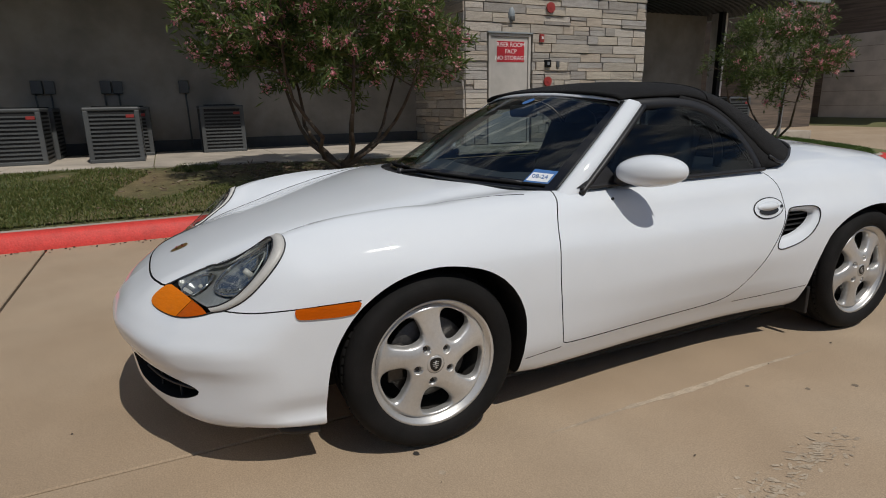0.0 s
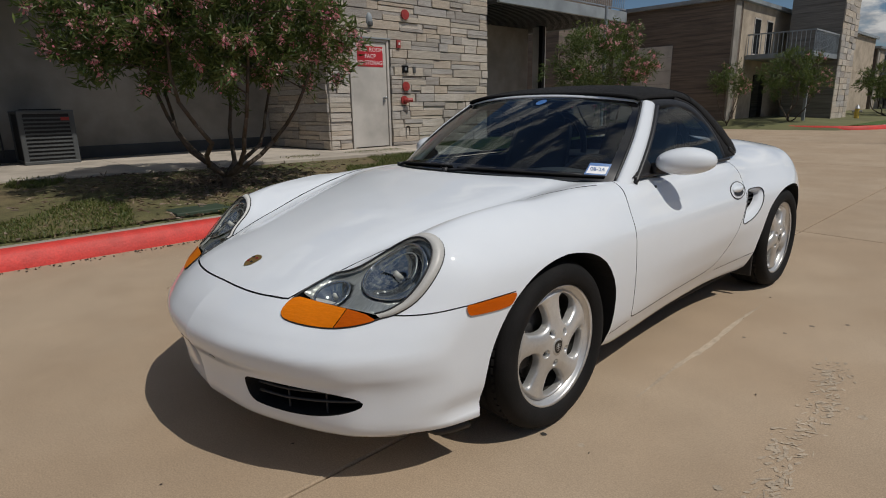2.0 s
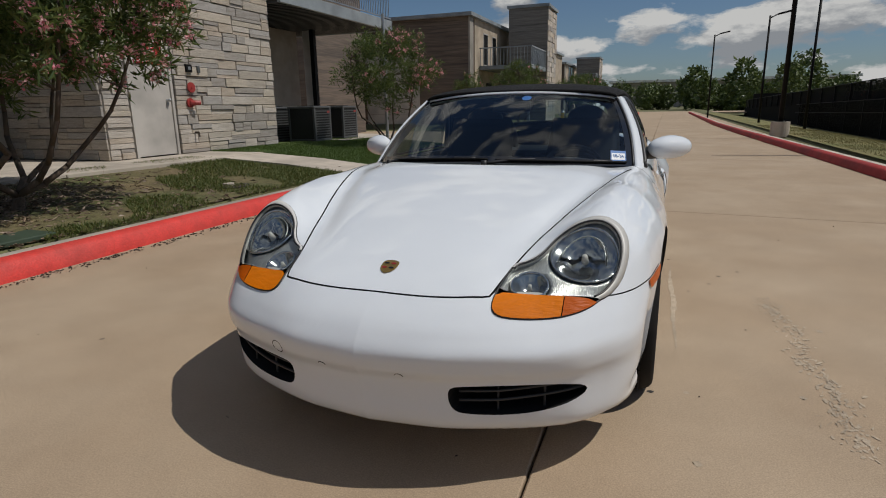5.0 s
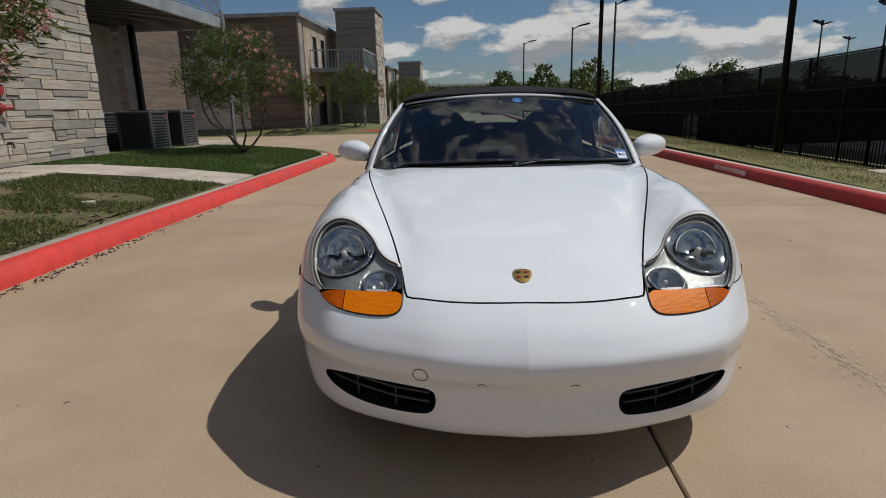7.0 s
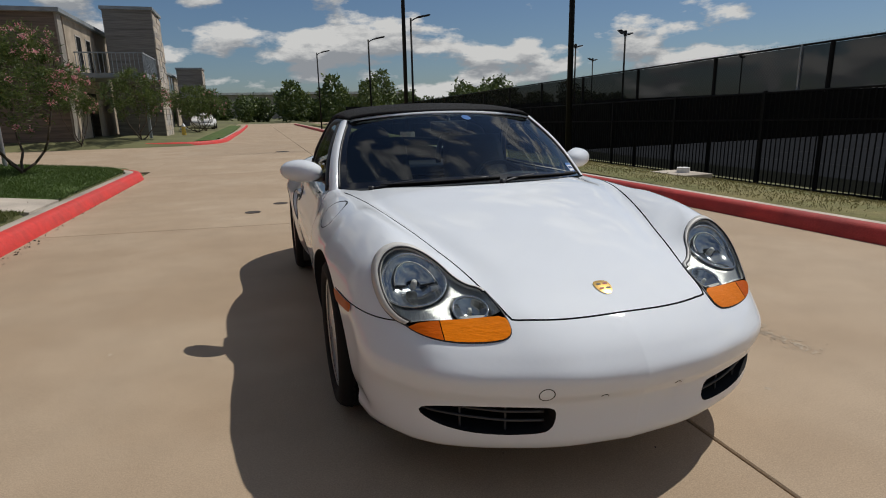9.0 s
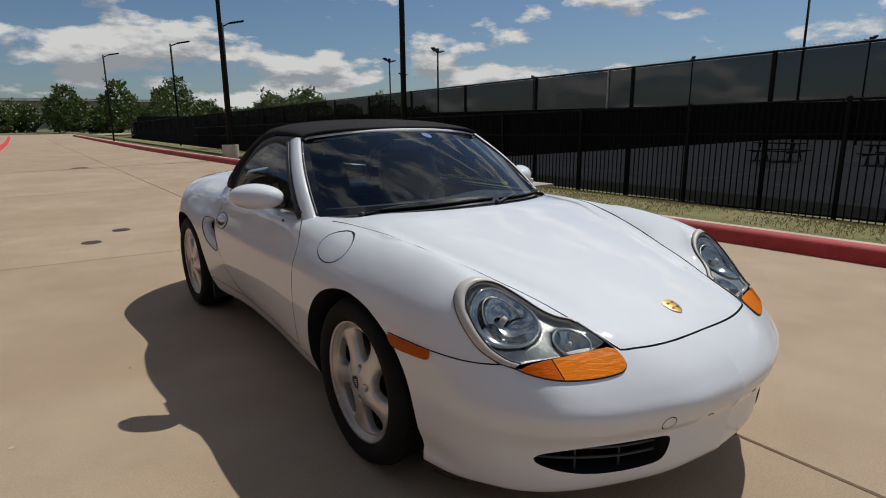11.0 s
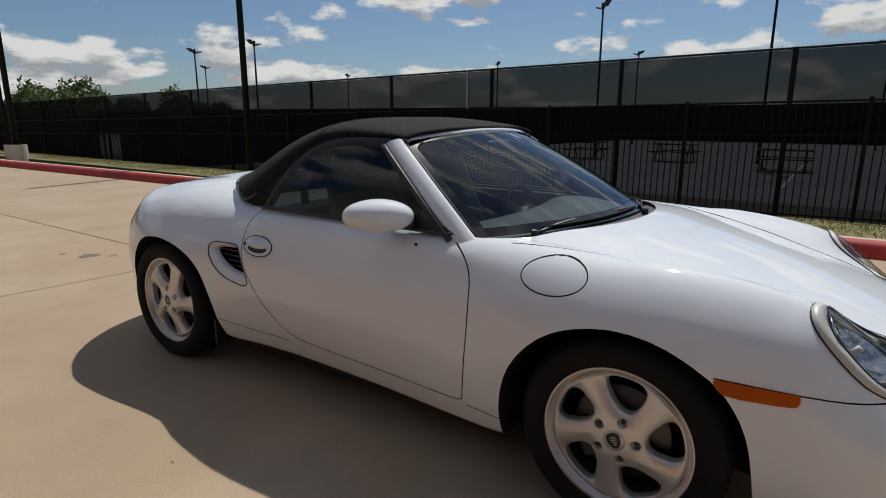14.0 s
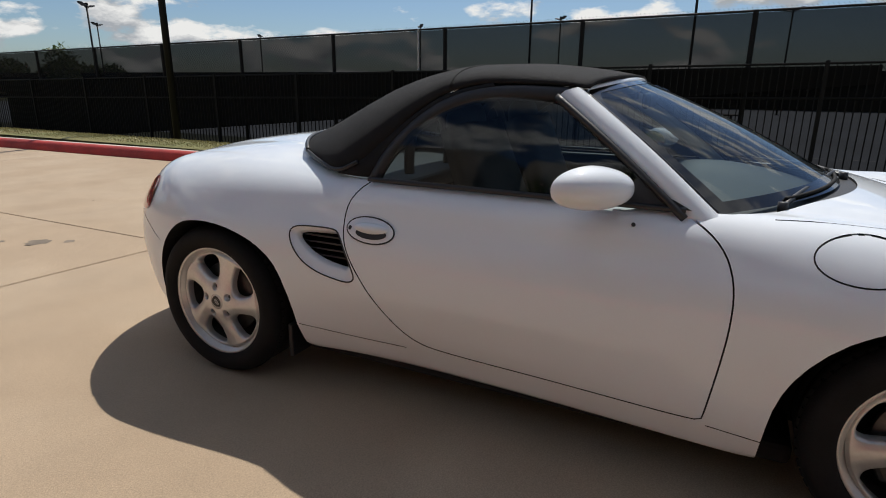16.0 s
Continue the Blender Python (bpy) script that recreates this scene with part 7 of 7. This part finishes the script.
    pa, pb = pushed(arch_uv, 0.026), pushed(np.stack([s * (0.604 + 0.060 * np.cos(ua)), 0.086 + 0.058 * np.sin(ua)], 1), 0.046)
    pc = pushed(np.stack([s * (0.604 + 0.030 * np.cos(ua)), 0.084 + 0.020 * np.sin(ua)], 1), 0.052)
    part("upper_reflector", mesh_from(np.vstack([pa, pb, pc]), [[k * 22 + i, k * 22 + i + 1, (k + 1) * 22 + i + 1, (k + 1) * 22 + i] for k in range(2) for i in range(21)]), M["reflector"], lamp, "half-round upper reflector", smooth=True)
    part("reflector_edge", bead(pa, gradient(LAMP.skin(arch_uv)), 0.0025), M["lamp_grey"], lamp, smooth=True)
    for cu, cv, dep, r_b in ((0.604, 0.080, 0.058, 0.012), (0.460, -0.062, 0.036, 0.008)):
        q = LAMP.skin(np.array([(s * cu, cv)]))
        nn = gradient(q)[0]
        bulb = tube(q[0] - nn * dep, q[0] - nn * (dep * 0.45), r_b, 14, r_b * 0.75)
        part("bulb", bulb, M["rim_grey"], lamp, "pale bulb cap", smooth=True)
    part("lower_shelf", patch(LAMP, flip(rounded([(0.405, -0.118), (0.435, -0.112), (0.500, -0.098), (0.512, -0.088), (0.470, -0.092), (0.420, -0.104)], 24, passes=1)), 2, -0.010), M["rim_grey"], lamp, "pale shelf under the small reflector", smooth=True)
    # side marker, handle, badge details
    V = LEFT if s > 0 else RIGHT
    part("side_marker", patch(V, rounded([(-0.450, 0.5820), (-0.441, 0.5830), (-0.346, 0.5855), (-0.261, 0.5875), (-0.248, 0.5855), (-0.258, 0.5625), (-0.284, 0.5435), (-0.438, 0.5485), (-0.450, 0.5575)], 44, passes=1), 4, 0.005), M["amber_deep"], car, "orange side marker lamp", smooth=True)
    rec = np.stack([1.645 + 0.096 * np.cos(np.linspace(0, 2 * np.pi, 40, endpoint=False)), 0.702 + 0.042 * np.sin(np.linspace(0, 2 * np.pi, 40, endpoint=False)) + 0.004 * np.cos(np.linspace(0, 2 * np.pi, 40, endpoint=False))], 1)
    hnd = part("door_handle", patch(V, rec, 4, 0.003, dome=0.004), M["paint"], car, "white oval door handle plate", smooth=True)
    part("gap", skin_line(V, rec, 0.0028, 0.002, closed=True), M["black_plastic"], hnd, smooth=True)
    # shade below the grip, laid on as a black oval; no real hollow
    cup = np.stack([1.636 + 0.062 * np.cos(np.linspace(0, 2 * np.pi, 30, endpoint=False)), 0.691 + 0.018 * np.sin(np.linspace(0, 2 * np.pi, 30, endpoint=False))], 1)
    part("grip_hollow", patch(V, cup, 4, 0.0085), M["black_plastic"], hnd, "flat black patch for the shade below the grip", smooth=True)
    grip = np.stack([1.640 + 0.070 * np.cos(np.linspace(0, 2 * np.pi, 30, endpoint=False)), 0.708 + 0.018 * np.sin(np.linspace(0, 2 * np.pi, 30, endpoint=False))], 1)
    part("grip", patch(V, grip, 6, 0.009, dome=0.016), M["paint"], hnd, smooth=True)
    part("lock", patch(V, circle(1.724, 0.702, 0.007, 16), 2, 0.009), M["black_plastic"], hnd)
    pa, pb = V.skin(INTAKE), V.skin(INTAKE_IN)
    ia = np.argmax(INTAKE[:, 0] + INTAKE[:, 1])
    ib = np.argmax(INTAKE_IN[:, 0] + INTAKE_IN[:, 1])
    pa, pb = np.roll(pa, -ia, 0), np.roll(pb, -ib, 0)
    sc = [pa - gradient(pa) * 0.001, pa + (pb - pa) * 0.35 - gradient(pa) * 0.008, pa + (pb - pa) * 0.8 - gradient(pa) * 0.016, pb - gradient(pb) * 0.024, pb - gradient(pb) * 0.05]
    bm = mesh_from(np.vstack(sc), [[k * 60 + i, k * 60 + (i + 1) % 60, (k + 1) * 60 + (i + 1) % 60, (k + 1) * 60 + i] for k in range(4) for i in range(60)])
    bmesh.ops.recalc_face_normals(bm, faces=bm.faces)
    part("intake_scoop", bm, M["paint"], car, "white side intake scoop", smooth=True)
    part("intake_rim", skin_line(V, INTAKE, 0.0028, 0.0, closed=True), M["black_plastic"], car, smooth=True)
    for k in range(5):
        z = 0.575 + 0.024 * k
        part("intake_slat", box(s * 0.735, s * 0.79, 1.76, 1.96, z, z + 0.006), M["black_plastic"], car)
    part("tail_lamp", patch(V, rounded([(2.775, 0.80), (2.84, 0.785), (2.96, 0.735), (3.00, 0.66), (2.92, 0.645), (2.815, 0.655), (2.785, 0.70)], 36, passes=1), 5, 0.004), material("red_lens", (0.45, 0.02, 0.015), 0.15, coat=1.0), car, "red tail lamp", smooth=True)
    # grille bars in the front openings
    g = np.asarray(GRILLE) if s > 0 else mirrored(GRILLE)
    for k in range(2):
        z0 = 0.285 + 0.03 * k
        pts = np.array([(s * x, 0.03 + float(c_nose(np.array(0.3))) + float(c_plan(np.array(x))), z0 + 0.10 * max(x - 0.40, 0)) for x in np.linspace(0.29, 0.64, 16)])
        part("grille_bar", bead(pts, np.tile((0, -1.0, 0), (16, 1)), 0.005), M["grille_grey"], car, smooth=True)
    for xk in (0.40, 0.53):
        part("grille_bar", tube((s * xk, 0.035 - 0.962 + float(c_plan(np.array(xk))), 0.25), (s * xk, 0.035 - 0.962 + float(c_plan(np.array(xk))), 0.375), 0.004, 6), M["grille_grey"], car)
    # mud flap and black lip under the bumper
    part("mud_flap", box(s * 0.66, s * 0.80, 2.035, 2.055, 0.13, 0.27, 0.006), M["black_plastic"], car, "black mud flap")
ang_l = np.linspace(-1.72, 1.72, 90)
lip_o = np.stack([np.zeros(90), np.full(90, -0.30), np.full(90, 0.165)], 1)
lip_d = np.stack([np.sin(ang_l), -np.cos(ang_l), np.zeros(90)], 1)
lo_l, hi_l = np.zeros(90), np.full(90, 1.2)
for _ in range(30):
    mid_l = (lo_l + hi_l) / 2
    ins = shape(lip_o + lip_d * mid_l[:, None]) < 0
    lo_l, hi_l = np.where(ins, mid_l, lo_l), np.where(ins, hi_l, mid_l)
lip = lip_o + lip_d * (lo_l - 0.026)[:, None]
lip = lip[lip[:, 1] < -0.385]
lip[:, 2] = 0.142 + 0.02 * np.clip((-lip[:, 1] - 0.5) / 0.4, 0, 1)
part("lip", bead(lip, np.tile((0, 0, 1.0), (len(lip), 1)), 0.014, seg=8, flat=1.1), M["black_plastic"], car, "black plastic lip under the bumper", smooth=True)
part("underbody", box(-0.70, 0.70, 0.3, 2.1, 0.13, 0.20, 0.02), M["well"], car)

# stickers inside the screen, plugs in the bumper
def screen_patch(u0, u1, v0, v1, lift):
    n_s = 6
    return surface(lambda a, b: ws(u0 + (u1 - u0) * a, v0 + (v1 - v0) * b, lift), n_s, n_s)


M["sticker_blue"] = material("sticker_blue", (0.05, 0.16, 0.42), 0.4)
M["sticker_white"] = material("sticker_white", (0.80, 0.82, 0.84), 0.4)
stk = part("registration_sticker", screen_patch(0.85, 0.95, 0.06, 0.185, 0.002), M["sticker_blue"], car, "white and blue registration sticker", smooth=True)
part("sticker_field", screen_patch(0.857, 0.943, 0.072, 0.152, 0.003), M["sticker_white"], stk, smooth=True)
c0, cx_, cy_ = ws(0.90, 0.115, 0.0042), ws(0.94, 0.115, 0.0042) - ws(0.86, 0.115, 0.0042), ws(0.90, 0.16, 0.0042) - ws(0.90, 0.07, 0.0042)
ex = Vector(cx_).normalized()
ez = ex.cross(Vector(cy_)).normalized()
ey = ez.cross(ex)
lettering("lettering", "08-24", 0.027, M["sticker_blue"], Matrix(((ex.x, ey.x, ez.x, c0[0]), (ex.y, ey.y, ez.y, c0[1]), (ex.z, ey.z, ez.z, c0[2]), (0, 0, 0, 1))), stk)
ov = [ws(0.16 + 0.045 * math.cos(a), 0.90 + 0.045 * math.sin(a), 0.002) for a in np.linspace(0, 2 * np.pi, 24, endpoint=False)]
part("oval_sticker", mesh_from(ov, [list(range(24))]), M["sticker_blue"], car, "small blue oval sticker")
for s in (1, -1):
    a_s = np.linspace(0.3, 2.6, 14)
    part("plug_edge", skin_line(FRONT, np.stack([s * 0.131 + 0.014 * np.cos(a_s), 0.372 + 0.014 * np.sin(a_s)], 1), 0.0012, 0.0005), M["black_plastic"], car)
    pin = (LEFT if s > 0 else RIGHT).skin(np.array([(0.79, 0.81)]))[0]
    part("door_pin", tube(pin, pin + np.array((s * 0.004, 0, 0.002)), 0.006, 10), M["black_plastic"], car)

# badge on the bonnet: plain shield in gilt, black and red fields
SHIELD = rounded([(-0.021, 0.022), (0.0, 0.028), (0.021, 0.022), (0.022, 0.0), (0.016, -0.018), (0.0, -0.030), (-0.016, -0.018), (-0.022, 0.0)], 32, passes=1) * (1.36, 1.22) + (0.0, -0.743)
badge = part("badge", patch(TOP, SHIELD, 4, 0.003, dome=0.002), M["gold"], car, "small gilt shield badge", smooth=True)
for dx, dy, mk in ((-0.009, 0.010, "black"), (0.009, 0.010, "red"), (-0.009, -0.008, "red"), (0.009, -0.008, "black")):
    part("badge_field", patch(TOP, rounded([(1.36 * dx - 0.009, -0.743 + 1.2 * dy - 0.0035), (1.36 * dx + 0.009, -0.743 + 1.2 * dy - 0.0035), (1.36 * dx + 0.009, -0.743 + 1.2 * dy + 0.0045), (1.36 * dx - 0.009, -0.743 + 1.2 * dy + 0.0045)], 12, passes=1), 2, 0.0062), M[mk], badge)


# ---- wheels ----
def revolve(profile, n=72):
    """Turns a profile of (radius, depth) about the wheel's axis."""
    a = np.linspace(0, 2 * np.pi, n, endpoint=False)
    pts = np.vstack([[(d, r * math.cos(t), r * math.sin(t)) for t in a] for r, d in profile])
    m = len(profile)
    return mesh_from(pts, [[k * n + i, k * n + (i + 1) % n, (k + 1) * n + (i + 1) % n, (k + 1) * n + i] for k in range(m - 1) for i in range(n)])


def wheel_meshes():
    out = {}
    tyre = revolve([(0.226, 0.020), (0.232, 0.030), (0.245, 0.038), (0.268, 0.043), (0.288, 0.040), (0.303, 0.028), (0.3145, 0.006), (0.3148, -0.020), (0.3105, -0.021), (0.3105, -0.027), (0.3150, -0.028), (0.3155, -0.07), (0.3110, -0.071), (0.3110, -0.078), (0.3155, -0.079), (0.3145, -0.16), (0.303, -0.182), (0.27, -0.195), (0.226, -0.18)], 96)
    bmesh.ops.recalc_face_normals(tyre, faces=tyre.faces)
    out["tyre"] = tyre
    # shoulder blocks of the tread
    blk = bmesh.new()
    for i in range(64):
        a = 2 * math.pi * i / 64
        m4 = Matrix.Rotation(a, 4, "X") @ Matrix.Translation((-0.004, 0, 0.309)) @ Matrix.Rotation(radians(38), 4, "Y")
        bmesh.ops.create_cube(blk, size=1, matrix=m4 @ Matrix.Diagonal((0.030, 0.0225, 0.006, 1)))
    out["tread"] = blk
    barrel = revolve([(0.222, 0.022), (0.229, 0.027), (0.2295, 0.020), (0.222, 0.013), (0.212, 0.006), (0.206, -0.004), (0.203, -0.014)], 96)
    bmesh.ops.recalc_face_normals(barrel, faces=barrel.faces)
    out["rim"] = barrel
    inner = revolve([(0.2028, -0.0135), (0.199, -0.03), (0.195, -0.17)], 96)
    bmesh.ops.recalc_face_normals(inner, faces=inner.faces)
    out["barrel"] = inner
    # face with five egg-shaped openings, their edges following the curve exactly
    nr, na = 70, 360
    r = np.linspace(0.0325, 0.2085, nr)
    a = np.linspace(0, 2 * np.pi, na, endpoint=False)
    R, A = np.meshgrid(r, a, indexing="ij")
    Y, Z = R * np.cos(A), R * np.sin(A)

    def opening(y, z):
        """Below zero inside one of the openings."""
        rr, aa = np.hypot(y, z), np.arctan2(z, y)
        best = np.full(y.shape, 9.0)
        for k in range(5):
            ac = -math.pi / 2 + 2 * math.pi * k / 5
            da = np.clip((aa - ac - 1.3 * (rr - 0.13) + math.pi) % (2 * math.pi) - math.pi, -1.5, 1.5)
            across = rr * np.sin(da)
            q = np.clip((rr - 0.09) / 0.10, -0.2, 1.2)
            half_a, half_b = 0.026 + 0.050 * q, 0.030 + 0.041 * np.maximum(q, 0) ** 1.4
            f = smax(smax(0.0875 - rr, rr - 0.1955, 0.02), smax(across - half_a, -across - half_b, 0.03), 0.046)
            best = np.minimum(best, f)
        return best

    best = opening(Y, Z)
    keep = best > 0
    face_ok = keep[:-1] | keep[1:]
    face_ok = face_ok | np.roll(face_ok, -1, 1)
    for _ in range(6):
        f0 = opening(Y, Z)
        gy = (opening(Y + 1e-4, Z) - opening(Y - 1e-4, Z)) / 2e-4
        gz = (opening(Y, Z + 1e-4) - opening(Y, Z - 1e-4)) / 2e-4
        gg = np.maximum(gy * gy + gz * gz, 0.05)
        Y, Z = np.where(keep, Y, Y - f0 * gy / gg), np.where(keep, Z, Z - f0 * gz / gg)
    R = np.hypot(Y, Z)
    best = np.maximum(opening(Y, Z), 0)
    lug = np.full(R.shape, 9.0)
    for k in range(5):
        ac = -math.pi / 2 + 2 * math.pi * k / 5 - 0.14
        lug = np.minimum(lug, np.hypot(Y - 0.063 * math.cos(ac), Z - 0.063 * math.sin(ac)))
    D = 0.012 + 0.0072 * np.cos(np.clip((R - 0.03) / 0.16, 0, 1) * math.pi)
    D = D + 0.009 * np.sin(np.clip(best / 0.034, 0, 1) * math.pi / 2) - 0.006 * np.clip(1 - best / 0.006, 0, 1) ** 2
    D = D - 0.020 * np.clip((0.0150 - lug) / 0.0028, 0, 1) - 0.010 * np.clip((R - 0.199) / 0.010, 0, 1)
    pts = np.stack([D, Y, Z], -1).reshape(-1, 3)
    fs = []
    for i in range(nr - 1):
        for j in range(na):
            k = (j + 1) % na
            if face_ok[i, j]:
                fs.append([i * na + j, i * na + k, (i + 1) * na + k, (i + 1) * na + j])
    face = mesh_from(pts, fs)
    for v in [v for v in face.verts if not v.link_faces]:
        face.verts.remove(v)
    bmesh.ops.recalc_face_normals(face, faces=face.faces)
    rim_edges = [e for e in face.edges if e.is_boundary and all(0.06 < math.hypot(v.co.y, v.co.z) < 0.2075 for v in e.verts)]
    wall = bmesh.ops.extrude_edge_only(face, edges=rim_edges)["geom"]
    for v in [q for q in wall if isinstance(q, bmesh.types.BMVert)]:
        v.co.x -= 0.026
    bmesh.ops.recalc_face_normals(face, faces=face.faces)
    out["spokes"] = face
    cap = revolve([(0.0005, 0.0300), (0.02, 0.0297), (0.0305, 0.0285), (0.0325, 0.0265), (0.0330, 0.020)], 40)
    bmesh.ops.recalc_face_normals(cap, faces=cap.faces)
    out["cap"] = cap
    crest = mesh_from([(0.0306, 1.0 * (p[0]) * 0.75, (p[1] + 0.743) * 0.75) for p in SHIELD], [list(range(len(SHIELD)))])
    out["crest"] = crest
    bars = bmesh.new()
    for dz, wz in ((0.009, 0.011), (0.002, 0.012), (-0.005, 0.010), (-0.012, 0.006)):
        add_box(bars, 0.0304, 0.0311, -wz, wz, dz - 0.0012, dz + 0.0012)
    add_box(bars, 0.0304, 0.0312, -0.0012, 0.0012, -0.016, 0.014)
    out["crest_bars"] = bars
    bolt = bmesh.new()
    add_tube(bolt, (-0.012, 0, 0), (0.006, 0, 0), 0.0085, 6)
    add_tube(bolt, (-0.012, 0, 0), (-0.004, 0, 0), 0.0125, 16)
    out["bolt"] = bolt
    disc = revolve([(0.04, -0.045), (0.148, -0.045), (0.150, -0.048), (0.150, -0.066), (0.148, -0.068)], 64)
    out["disc"] = disc
    back = revolve([(0.0, -0.10), (0.20, -0.10)], 40)
    out["back"] = back
    return out


# inner barrel far darker than the rim, so the wheel openings look dark
M["barrel_dark"] = material("dark_inner_barrel", (0.05, 0.047, 0.043), 0.6, metal=0.3, vary=0.3, scale=30)
WM = {}
for key, bm in wheel_meshes().items():
    me = bpy.data.meshes.new(key)
    bm.to_mesh(me)
    bm.free()
    me.polygons.foreach_set("use_smooth", [key not in ("bolt", "tread", "crest")] * len(me.polygons))
    me.materials.append({"barrel": M["barrel_dark"], "tyre": M["rubber"], "tread": M["rubber"], "rim": M["alloy"], "spokes": M["alloy"], "cap": M["alloy"], "crest_bars": M["alloy"], "crest": M["black"], "bolt": M["black_plastic"], "disc": M["steel"], "back": M["well"]}[key])
    WM[key] = me


def wheel(x, y, s, steer=0.0, spin=0.0):
    root = new("wheel", WM["spokes"])
    root.parent = car
    root["label"] = "five-spoke silver alloy wheel"
    root.matrix_basis = pose(x, y, 0.3155, 0, 0, (0 if s > 0 else 180) + steer) @ pose(0, 0, 0, spin, 0, 0)
    for name, key in (("tyre", "tyre"), ("tread", "tread"), ("rim", "rim"), ("barrel", "barrel"), ("centre_cap", "cap"), ("crest", "crest"), ("crest_bar", "crest_bars"), ("brake_disc", "disc"), ("backing", "back")):
        o = new(name, WM[key])
        o.parent = root
        if name == "tyre":
            o["label"] = "black rubber tyre"
    for k in range(5):
        ac = -math.pi / 2 + 2 * math.pi * k / 5 - 0.14
        o = new("wheel_bolt", WM["bolt"])
        o.parent = root
        o.matrix_basis = pose(0.006, 0.063 * math.cos(ac), 0.063 * math.sin(ac))
    cal = part("brake_caliper", box(-0.085, -0.03, -0.155, -0.085, -0.07, 0.07, 0.015), M["steel"], root, "grey brake caliper")


wheel(0.796, 0.0, 1, 0, 0)
wheel(-0.796, 0.0, -1, 0, 26)
wheel(0.806, 2.395, 1, 0, 30)
wheel(-0.806, 2.395, -1, 0, 50)
